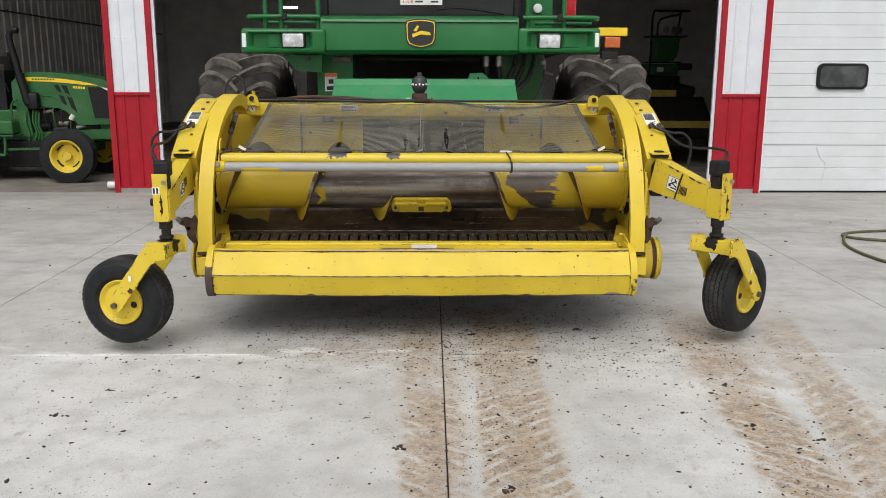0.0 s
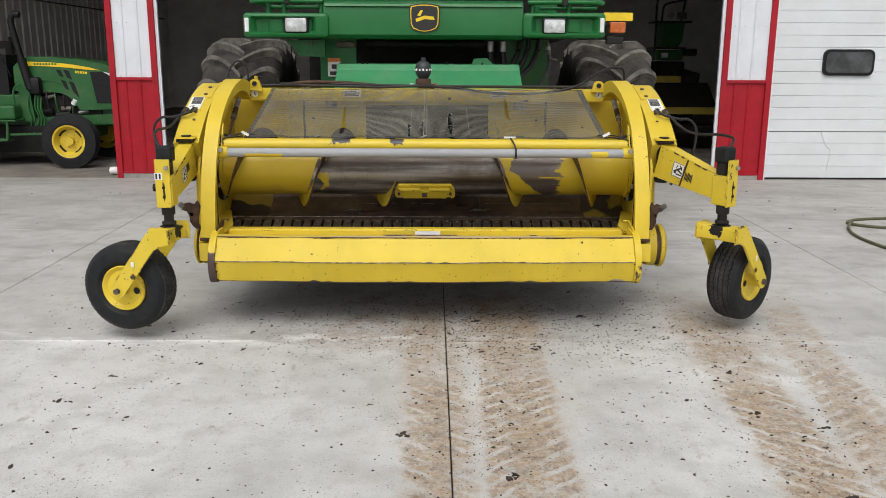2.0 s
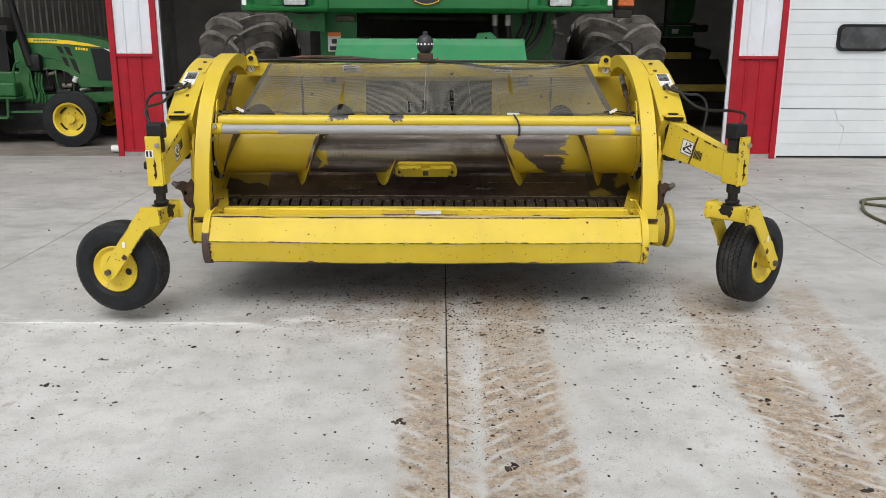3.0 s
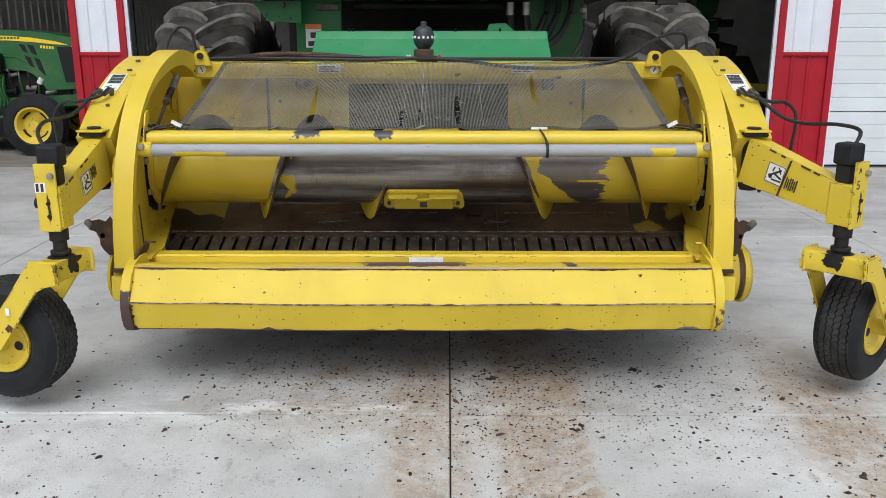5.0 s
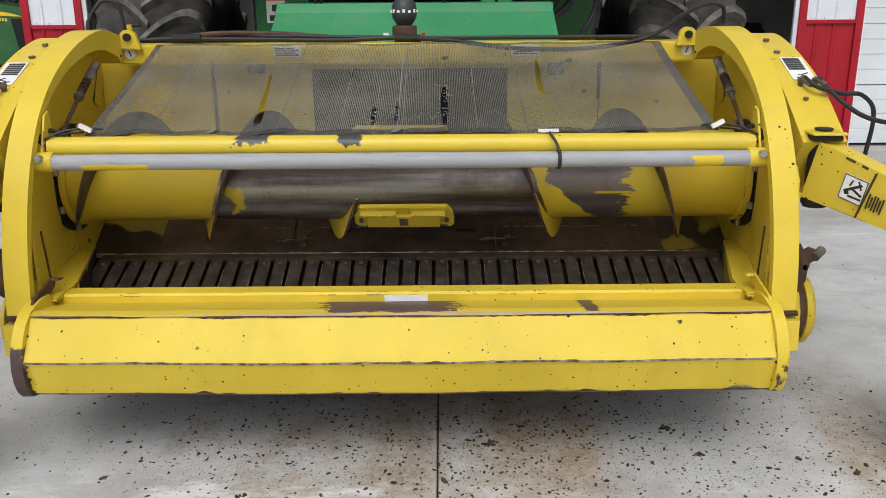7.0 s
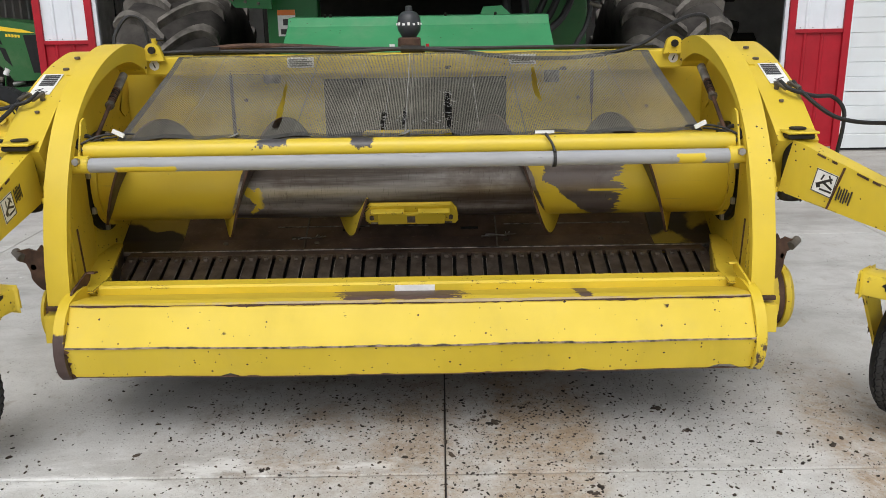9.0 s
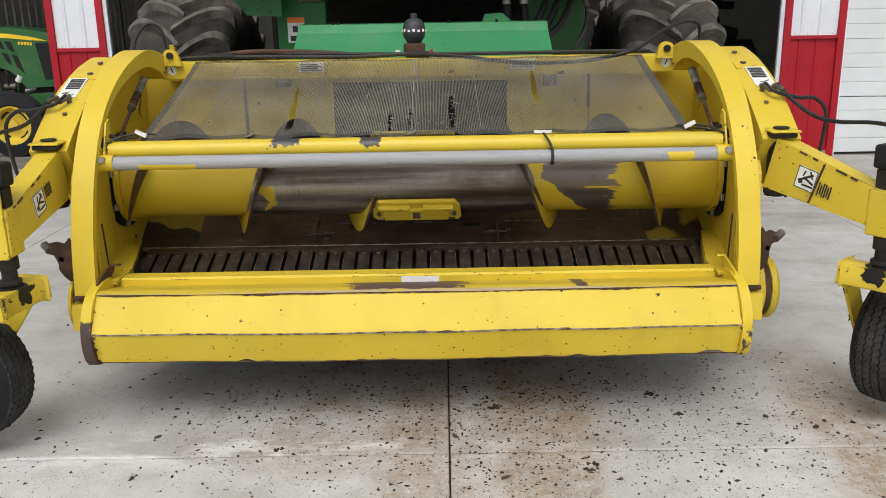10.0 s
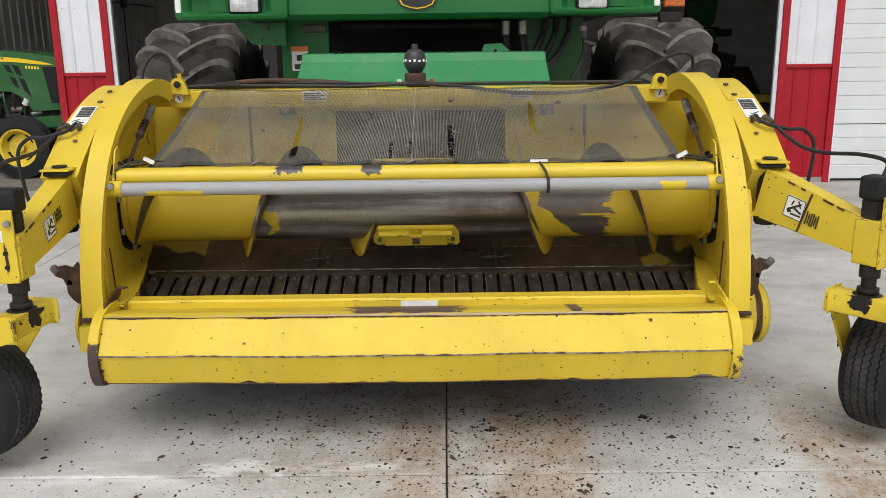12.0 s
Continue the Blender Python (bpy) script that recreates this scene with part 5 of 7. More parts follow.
def screen():
    bm, hem = bmesh.new(), bmesh.new()
    up = Vector((0, 0.33, 0.94))
    nu, nv = 330, 120

    def torn(u, v):
        w = 0.6 + 0.8 * abs(noise.noise(Vector((v * 23, u * 9, 0))))
        return any(abs(u - cu) < h * w and v0 < v < v1 for cu, h, v0, v1 in ((0.568, 0.0056, 0.50, 0.94), (0.452, 0.0042, 0.74, 0.95), (0.489, 0.003, 0.70, 0.86), (0.40, 0.003, 0.34, 0.39))) or slit(u, v)

    def slit(u, v):
        """Two long slanting tears that let the yellow wall show."""
        t, q = (v - 0.36) / 0.52, (v - 0.20) / 0.43
        return (0 < t < 1 and abs(u - 0.251 - 0.013 * t) < 0.0012 + 0.0052 * t) or (0 < q < 1 and 0.7435 - 0.0105 * min(q / 0.72, (1 - q) / 0.28) < u < 0.7460 - 0.0015 * q)

    def thin(u, v):
        """A corner where the cross strands are gone."""
        w = 0.01 * noise.noise(Vector((u * 60, v * 14, 3)))
        return 0.22 < v < 0.84 and 0.040 + w < u < 0.062 + 0.088 * (v - 0.22) + w

    def strip(target, ends):
        prev = None
        for a, b in ends:
            if a is None:
                prev = None
                continue
            a, b = target.verts.new(a), target.verts.new(b)
            if prev:
                target.faces.new((prev[0], prev[1], b, a))
            prev = (a, b)
    for i in range(nu + 1):
        u = i / nu
        edge = i < 4 or i > nu - 6
        hw = 0.00118 / 2.1 * (2.4 if edge else 1.0) * (2.0 if i % 66 == 33 else 1.0)
        ends = []
        for k in range(22):
            v = k / 21
            ends.append((None, None) if torn(u, v) else (screen_at(u - hw, v), screen_at(u + hw, v)))
        strip(hem if edge else bm, ends)
    for j in range(nv + 1):
        v = j / nv
        edge = j < 3 or j > nv - 5
        hv = 0.00095 / 0.76 * (2.3 if edge else 1.0)
        strip(hem if edge else bm, [(None, None) if torn(k / 400, v) or (thin(k / 400, v) and j % 3) else (screen_at(k / 400, v - hv) + up * 0.0006, screen_at(k / 400, v + hv) + up * 0.0006) for k in range(401)])
    part("screen_hem", hem, HEM, header, "dark doubled hem of the screen", kind="stuff")
    ob = part("mesh_screen", bm, SCREEN, header, "dark grey woven mesh screen, torn in the middle")
    tagged(ob, kind="stuff")


screen()


def frays():
    rnd = random.Random(5)
    up = Vector((0, -0.33, 0.94)) * 0.004
    for u, v0, v1, w in ((0.492, 0.0, 1.0, 0.0011), (0.455, 0.28, 1.0, 0.0008), (0.40, 0.1, 0.9, 0.0006), (0.62, 0.2, 0.95, 0.0006)):
        pts = [screen_at(u + 0.0003 * math.sin(9 * k), v0 + (v1 - v0) * k / 8) + up for k in range(9)]
        part("pale_strand", tube(pts, w, seg=5, n=2), FRAY, header)
    bm = bmesh.new()
    for cu, c0, c1, spread, count in ((0.568, 0.50, 0.95, 0.006, 70), (0.452, 0.72, 0.98, 0.006, 45), (0.489, 0.70, 0.90, 0.004, 25), (0.51, 0.82, 0.90, 0.035, 40), (0.40, 0.05, 0.15, 0.005, 12)):
        for _ in range(count):
            u, v = rnd.gauss(cu, spread), rnd.uniform(c0, c1)
            a = screen_at(u, v) + up
            e = a + Vector((rnd.uniform(-0.008, 0.008), rnd.uniform(-0.010, 0.006), rnd.uniform(-0.003, 0.006)))
            rod(a, e, 0.0008, bm, seg=4)
    part("frayed_ends", bm, FRAY, header, "pale frayed ends of the torn screen", kind="stuff")


frays()

# hoses and fittings along the top
part("hose", tube([(-1.15, 5.33, 1.36), (-1.0, 5.34, 1.365), (-0.6, 5.35, 1.36), (-0.3, 5.36, 1.355), (-0.05, 5.37, 1.362), (0.2, 5.31, 1.350), (0.45, 5.26, 1.322), (0.75, 5.24, 1.322), (1.0, 5.27, 1.365), (1.16, 5.36, 1.45), (1.28, 5.44, 1.49), (1.37, 5.5, 1.48), (1.39, 5.52, 1.41)], 0.0092), HOSE, header, "black hydraulic hose")
part("hose", tube([(-1.1, 5.37, 1.358), (-0.7, 5.39, 1.372), (-0.3, 5.39, 1.366), (0.2, 5.40, 1.36), (0.8, 5.40, 1.36), (1.1, 5.40, 1.36)], 0.009), HOSE, header)
part("hose", tube([(-0.95, 5.36, 1.372), (-0.8, 5.38, 1.385), (-0.55, 5.4, 1.38), (-0.35, 5.41, 1.365)], 0.012), RUST, header, "brown stained hose")
part("coupling", rod((-1.0, 5.335, 1.366), (-0.88, 5.345, 1.367), 0.018, seg=12), DARK, header)
part("coupling", rod((-0.06, 5.365, 1.362), (0.05, 5.36, 1.36), 0.016, seg=12), DARK, header)
part("hose", tube([(-1.36, 5.36, 1.37), (-1.37, 5.40, 1.44), (-1.32, 5.44, 1.52), (-1.26, 5.46, 1.50), (-1.24, 5.46, 1.40)], 0.0085), HOSE, header)
for x in (-0.51, 0.49):
    part("decal", box(x - 0.06, x + 0.06, 5.2975, 5.2995, 1.29, 1.335), DECAL_WHITE, header, "faded white decal")
    bm = bmesh.new()
    for k in range(4):
        box(x - 0.05, x + 0.05 - 0.02 * (k % 2), 5.2955, 5.2974, 1.296 + 0.009 * k, 1.300 + 0.009 * k, bm)
    part("decal_lines", bm, DECAL_BLACK, header)


# ---- gauge wheels: swing arm, mast, fork, tyre ----
def blot(cx, cz, rx, rz, seed, n=36, top=None):
    """A ragged closed outline about a centre."""
    out = []
    for k in range(n):
        a = 2 * math.pi * k / n
        c, d = math.cos(a), math.sin(a)
        r = 0.85 + 0.55 * noise.noise(Vector((c * 1.6, d * 1.6, seed))) + 0.35 * noise.noise(Vector((c * 5, d * 5, seed + 3)))
        z = cz + rz * r * d
        out.append((cx + rx * r * c, z if top is None else min(z, top - 0.0002 * (k % 5))))
    return out


def gauge_wheel(s, pivot, mast, trail_deg, axle_at):
    px, py = pivot
    mx, my = mast
    arm = part("swing_arm", beam((px, py, 0.967), (mx, my, 0.865), 0.082, 0.200, w1=0.074, h1=0.138), YELLOW_WORN, header, "yellow box-section gauge wheel arm", bevel=0.008)
    d = (Vector((mx, my, 0)) - Vector((px, py, 0))).normalized()
    side = Vector((d.y, -d.x, 0)) * (1 if s > 0 else -1)
    part("pivot_cap", box(px - 0.056, px + 0.058, py - 0.072, py + 0.05, 1.086, 1.0955), YELLOW, arm, bevel=0.004)
    part("pivot_bolt", rod((px, py - 0.015, 1.0972), (px, py - 0.015, 1.105), 0.030, seg=18), DARK, arm, "greasy black pivot bolt", bevel=0.004)
    part("pivot_bush", box(px - 0.050, px + 0.050, py - 0.062, py + 0.04, 1.066, 1.0855), DARK, arm, "greasy black bush", bevel=0.008)
    part("pivot_pin", rod((px, py, 0.835), (px, py, 1.060), 0.036), DARK, arm, smooth=40)
    part("pivot_nut", rod((px, py, 0.845), (px, py, 0.87), 0.042, seg=12), DARK, arm)
    part("pivot_lug", box(px - 0.06, px + 0.06, py, py + 0.14, 0.862, 0.882), YELLOW, arm, bevel=0.003)
    rz = math.degrees(math.atan2(d.y, d.x))
    R = pose(mx, my, 0, 0, 0, rz)
    mast_ob = part("mast", move(box(-0.012, 0.085, -0.042, 0.042, 0.765, 0.93), R), YELLOW_WORN, arm, bevel=0.006)
    part("mast_plate", move(box(0.086, 0.097, -0.044, 0.036, 0.76, 1.02), R), YELLOW_WORN, arm, bevel=0.003)
    part("mast_cap", move(box(-0.012, 0.072, -0.042, 0.042, 1.001, 1.085), R), RUBBER, arm, "black rubber cap", bevel=0.012)
    part("mast_neck", move(box(0.0, 0.06, -0.03, 0.03, 0.931, 1.0), R), DARK, arm, bevel=0.004)
    part("mast_bolt", move(rod((0.097, 0.02, 0.975), (0.112, 0.02, 0.975), 0.012, seg=8), R), STEEL, arm)
    part("mast_bolt", move(rod((0.097, 0.0, 0.82), (0.105, 0.0, 0.82), 0.008, seg=8), R), DARK, arm)
    part("mast_bolt", move(rod((0.097, 0.0, 0.87), (0.105, 0.0, 0.87), 0.008, seg=8), R), DARK, arm)
    wear = blot(0.0, 0.85, 0.008, 0.055, 9.0 + s, 40)
    part("rust_streak", move(prism(wear, 0.0968, 0.0980), R), RUST, arm)
    if s < 0:
        part("mast_knob", move(rod((0.045, -0.041, 0.862), (0.045, -0.070, 0.862), 0.021, seg=14), R), RUBBER, arm)
    cx, cy = (R @ Vector((0.042, 0, 0)))[:2]
    part("spindle", rod((cx, cy, 0.62), (cx, cy, 0.77), 0.026), DARK, arm, "greasy black spindle", smooth=40)
    part("spindle_collar", rod((cx, cy, 0.715), (cx, cy, 0.763), 0.036, seg=20), DARK, arm, smooth=40, bevel=0.004)
    part("spindle_collar", rod((cx, cy, 0.66), (cx, cy, 0.678), 0.038, seg=20), DARK, arm, smooth=40, bevel=0.004)
    # fork in its own frame: x along the trail, y along the axle
    F = pose(cx, cy, 0, 0, 0, trail_deg)
    R0, W, AZ = 0.2475, 0.19, 0.306
    tx = axle_at
    top = prism([(-0.048, 0.570), (-0.048, 0.650), (0.050, 0.650), (0.050, 0.570)], -0.117, 0.117, axis=1)
    fork = part("fork", move(top, F), YELLOW_WORN, header, "chipped yellow caster fork", bevel=0.010, smooth=40)
    run = Vector((tx - 0.02, AZ - 0.60)).normalized()
    nn = Vector((-run.y, run.x))
    ang = math.atan2(run.y, run.x)
    arc = [(tx + 0.038 * math.cos(ang + a), AZ + 0.038 * math.sin(ang + a)) for a in [math.pi / 2 - math.pi * k / 8 for k in range(9)]]
    for e in (-1, 1):
        pr = [(-0.050, 0.575), (-0.050, 0.640), (-0.042, 0.652), (0.045, 0.653), (0.078, 0.618)] + arc + [(0.028, 0.545), (0.0, 0.562)]
        bm = prism(pr, *sorted((e * 0.1172, e * 0.129)), axis=1)
        for v in bm.verts:
            v.co.y += e * 0.016 * max(0.0, min(1.0, (0.60 - v.co.z) / 0.12))
        fp = part("fork_plate", move(bm, F), YELLOW_WORN, fork, bevel=0.003)
        part("axle_nut", move(rod((tx, e * 0.142, AZ), (tx, e * 0.162, AZ), 0.017, seg=6), F), BOLT, fork)
        mid = Vector((0.02, 0.60)) + (Vector((tx, AZ)) - Vector((0.02, 0.60))) * 0.52
        part("fork_decal", move(box(mid.x + 0.004, mid.x + 0.020, *sorted((e * 0.1452, e * 0.1462)), mid.y - 0.002, mid.y + 0.028), F), DECAL_WHITE, fork)
        part("rust_patch", move(prism(blot(0.050, 0.612, 0.026, 0.030, 1.0 + e + s), *sorted((e * 0.1288, e * 0.1300)), axis=1), F), RUST, fork)
        mid = mid + (Vector((tx, AZ)) - mid) * 0.28 - nn * 0.026
        part("rust_patch", move(prism(blot(mid.x, mid.y, 0.016, 0.020, 4.0 + e + s), *sorted((e * 0.1450, e * 0.1460)), axis=1), F), RUST, fork)
    part("grease", move(lathe([(0.0, 0.0), (0.052, 0.0), (0.04, 0.003), (0, 0.004)], F @ Matrix.Translation((0, 0, 0.6502)) @ Matrix.Rotation(-math.pi / 2, 4, 'Y'), 20), Matrix.Identity(4)), DARK, fork)
    smear = blot(0.0, 0.632, 0.056, 0.042, 7.0 + s, 48, 0.650)
    part("grease", move(prism(smear, -0.0494, -0.0478), F), DARK, fork, "black grease smear")
    A = F @ Matrix.Translation((tx, 0, AZ)) @ Matrix.Rotation(math.pi / 2, 4, 'Z')
    h = W / 2
    flank = [(0.118, -h + 0.03), (0.150, -h + 0.004), (0.192, -h), (0.211, -h + 0.005), (0.227, -h + 0.017), (0.2365, -h + 0.030)]
    core = flank + [(0.228, -h + 0.040), (0.228, h - 0.040)] + [(r, -x) for r, x in flank[::-1]]
    tyre = part("tyre", lathe(core, A, 96), RUBBER, header, "black ribbed implement tyre", smooth=22)
    crown = [(0.229, -h + 0.0285), (0.2368, -h + 0.030)]
    for g in (-0.058, -0.029, 0.0, 0.029, 0.058):
        rr = R0 - 1.7 * g * g
        crown += [(rr, g - 0.0036), (rr - 0.010, g - 0.0024), (rr - 0.010, g + 0.0024), (rr, g + 0.0036)]
    crown += [(0.2368, h - 0.030), (0.229, h - 0.0285)]
    zig = lathe(crown, Matrix.Identity(4), 208)
    for v in zig.verts:
        if abs(v.co.x) < 0.0625:
            k = round(math.atan2(v.co.z, v.co.y) / (2 * math.pi) * 208)
            v.co.x += 0.0036 * (1, 0.0, -1, 0.0)[k % 4]
    part("tread", move(zig, A), TREAD, tyre, "dusty zigzag-grooved tread", smooth=22)
    bm = bmesh.new()
    for k in range(56):
        for g in (-0.0435, -0.0145, 0.0145, 0.0435):
            a = 2 * math.pi * (k + 0.25 * (g > 0)) / 56
            q = A @ Matrix.Rotation(a, 4, 'X') @ Matrix.Translation((g, 0, R0 - 0.0018 - 1.7 * g * g)) @ Matrix.Rotation(0.5 * (1 if int(abs(g) * 1000) % 4 else -1), 4, 'Z')
            move_bm = box(-0.0085, 0.0085, -0.0014, 0.0014, -0.006, 0.0022)
            move(move_bm, q)
            me = bpy.data.meshes.new("tmp")
            move_bm.to_mesh(me)
            move_bm.free()
            bm.from_mesh(me)
            bpy.data.meshes.remove(me)
    part("tread_sipe", bm, VOID_BLACK, tyre, kind="stuff")
    for e in (-1, 1):
        rim = part("rim", lathe([(0.0, e * (h - 0.022)), (0.06, e * (h - 0.022)), (0.10, e * (h - 0.028)), (0.112, e * (h - 0.018)), (0.122, e * (h - 0.010)), (0.127, e * (h - 0.014)), (0.127, e * (h - 0.035)), (0.10, e * (h - 0.06))], A, 40), YELLOW, tyre, "yellow steel rim", smooth=40)
        part("rim_hole", lathe([(0.0, 0.0), (0.019, 0.0)], A @ Matrix.Translation((e * (h - 0.0200), 0.074, -0.012)), 16), BLACK, tyre)
    hub = part("hub", lathe([(0.0, -0.125), (0.035, -0.125), (0.035, 0.125), (0.0, 0.125)], A, 20), YELLOW, tyre, smooth=40)
    return arm, fork, tyre, d


gauge_wheel(-1, (-1.405, 4.47), (-1.400, 4.06), 170, 0.255)
gauge_wheel(1, (1.405, 4.47), (1.632, 4.120), 42, 0.258)


def shroud_fittings(s):
    c = Vector((s * 1.425, 4.775, 1.2705))
    nrm = Vector((0, -0.40, 0.917)).normalized()
    u = Vector((1, 0, 0))
    v = Vector((0, 0.917, 0.40)).normalized()
    lab = part("warning_decal", quad(c + nrm * 0.003, u, v, 0.080, 0.165, 0.0015), DECAL_WHITE, header, "white safety decal")
    bm = bmesh.new()
    for k in range(6):
        quad(c + v * (0.066 - 0.015 * k) + nrm * 0.0048 - u * 0.004 * s, u, v, 0.060, 0.011, 0.001, bm)
    for k in range(3):
        quad(c + v * (-0.045 - 0.012 * k) + nrm * 0.0048 + u * s * (0.012 - 0.012 * k), (u + v * 0.5 * (-1) ** k), v, 0.030, 0.006, 0.001, bm)
    part("decal_lines", bm, DECAL_BLACK, lab)
    part("shroud_plug", rod((s * 1.425, 4.91, 1.315), (s * 1.425, 4.908, 1.321), 0.014, seg=14), DARK, header)
    for k, x in enumerate((1.40, 1.45)):
        q = Vector((s * x, 4.675, 1.215))
        f = part("hose_fitting", rod(q, q + nrm * 0.038, 0.010, seg=8), STRUT, header, "grey steel hose fitting")
        part("fitting_nut", rod(q + nrm * 0.022, q + nrm * 0.034, 0.014, seg=6), STRUT, f)
        part("hose_crimp", rod(q + nrm * 0.034, q + nrm * 0.038 + Vector((s * 0.018, -0.038, -0.022)), 0.0095, seg=10), STRUT, f)
    if s > 0:
        run = [(1.455, 4.655, 1.252), (1.472, 4.61, 1.215), (1.535, 4.50, 1.145), (1.60, 4.42, 1.125), (1.675, 4.28, 1.135), (1.705, 4.15, 1.125), (1.668, 4.095, 1.075)]
    else:
        run = [(-1.455, 4.655, 1.252), (-1.472, 4.61, 1.215), (-1.50, 4.50, 1.160), (-1.505, 4.38, 1.150), (-1.50, 4.22, 1.150), (-1.465, 4.08, 1.125), (-1.425, 4.03, 1.075)]
    part("hose", tube(run, 0.0078), HOSE, header)
    part("hose", tube([(s * 1.405, 4.655, 1.252), (s * 1.43, 4.61, 1.225), (s * 1.52, 4.60, 1.20), (s * 1.59, 4.61, 1.195), (s * 1.635, 4.60, 1.14), (s * 1.63, 4.60, 1.02), (s * 1.60, 4.60, 0.90), (s * 1.50, 4.60, 0.80)], 0.0078), HOSE, header)


both(shroud_fittings)


def arm_decals(s, pivot, mast, t0, label_first):
    p0, p1 = Vector((*pivot, 0.965)), Vector((*mast, 0.865))
    d = (p1 - p0).normalized()
    flat = Vector((d.x, d.y, 0)).normalized()
    out = Vector((flat.y, -flat.x, 0))
    if (out.x < 0) if s < 0 else (out.y > 0):
        out = -out
    u = d if s > 0 else -d
    v = Vector((0, 0, 1))
    v = (v - u * v.dot(u)).normalized()
    nrm = u.cross(v).normalized()
    lift = 0.0412 if nrm.dot(out) > 0 else -0.0432
    c = p0 + d * t0 + nrm * lift
    lab = part("pictogram_decal", quad(c, u, v, 0.085, 0.085), DECAL_WHITE, header, "white pictogram decal")
    k = 0.0016 if lift > 0 else -0.0016

    def ink(name, pu, pv, w, h, owner, tilt=0.0):
        a = u * math.cos(tilt) + v * math.sin(tilt)
        part(name, quad(c + nrm * k + u * pu + v * pv, a, nrm.cross(a), w, h, 0.0008), DECAL_BLACK, owner)
    for pu, pv, w, h in ((0, 0.040, 0.084, 0.003), (0, -0.040, 0.084, 0.003), (0.040, 0, 0.003, 0.078), (-0.040, 0, 0.003, 0.078)):
        ink("decal_border", pu, pv, w, h, lab)
    for pu, pv, w, h, tilt in ((0.0, 0.006, 0.062, 0.009, 0.62), (0.012, -0.004, 0.046, 0.008, -0.35), (0.012, -0.024, 0.046, 0.007, 0.05), (0.018, 0.020, 0.030, 0.006, -1.0), (-0.012, 0.018, 0.022, 0.006, 1.3)):
        ink("pictogram_line", pu, pv, w, h, lab, tilt)
    ink("pictogram_dot", -0.020, -0.014, 0.016, 0.018, lab, 0.5)
    d2 = 0.085 * (1 if u.dot(d) > 0 else -1) * (1 if s > 0 else -1)
    for j in range(6):
        ink("text_bar", d2 - 0.026 + 0.0095 * j, -0.014 * s, 0.0055, 0.052 - 0.014 * (j % 3 == 1), lab)
    for j, (pd, length) in enumerate(((-0.06, 0.035), (0.0, 0.022), (0.10, 0.045), (0.16, 0.03))):
        part("edge_chip", beam(p0 + d * (t0 + pd) + v * (0.094 - 0.07 * (t0 + pd)) + nrm * (lift - 0.0006), p0 + d * (t0 + pd + length) + v * (0.094 - 0.07 * (t0 + pd + length)) + nrm * (lift - 0.0006), 0.0016, 0.008), RUST, lab)
    if s > 0:
        part("rub_mark", beam(c + d * 0.055 + v * 0.08 + nrm * 0.001, c + d * 0.040 - v * 0.080 + nrm * 0.001, 0.020, 0.002), RUST, header, "rubbed rust streak")


arm_decals(-1, (-1.405, 4.47), (-1.400, 4.06), 0.255, True)
arm_decals(1, (1.405, 4.47), (1.632, 4.120), 0.165, True)
for s, mx, my in ((-1, -1.400, 4.06), (1, 1.632, 4.120)):
    d = (Vector((mx, my, 0)) - Vector((s * 1.405, 4.47, 0))).normalized()
    rz = math.degrees(math.atan2(d.y, d.x))
    m = pose(mx, my, 0, 0, 0, rz) @ Matrix.Translation((0.0975, -0.025, 0.93)) @ Matrix.Rotation(math.pi / 2, 4, 'Y') @ Matrix.Rotation(math.pi / 2, 4, 'Z')
    if s > 0:
        text_part("mast_number", "5", 0.05, m, DECAL_BLACK, header)
        text_part("mast_letter", "A", 0.032, m @ Matrix.Translation((0.004, 0.056, 0)), DECAL_BLACK, header)
    else:
        plate = part("mast_decal", move(box(-0.020, 0.020, -0.019, 0.019, -0.001, 0.0006), m), DECAL_WHITE, header, "white mast decal with black marks")
        for bx in (-0.010, 0.008):
            part("decal_mark", move(box(bx - 0.005, bx + 0.005, -0.015, 0.015, 0.0008, 0.0014), m), DECAL_BLACK, plate)


# ---- forage harvester behind the header ----
harv = thing("forage_harvester", (0, 7.5, 0), "green forage harvester parked half inside the shop", "farm machine")


fascia = part("front_fascia", prism([(6.10, 1.69), (6.06, 1.72), (6.06, 1.88), (6.08, 1.955), (6.14, 1.975), (6.45, 1.975), (6.45, 1.69)], -0.785, 0.72), GREEN, harv, bevel=0.012, smooth=40)
part("fascia_ledge", prism([(6.066, 1.921), (6.052, 1.927), (6.060, 1.945), (6.085, 1.955)], -0.775, 0.71), GREEN, fascia, bevel=0.003)


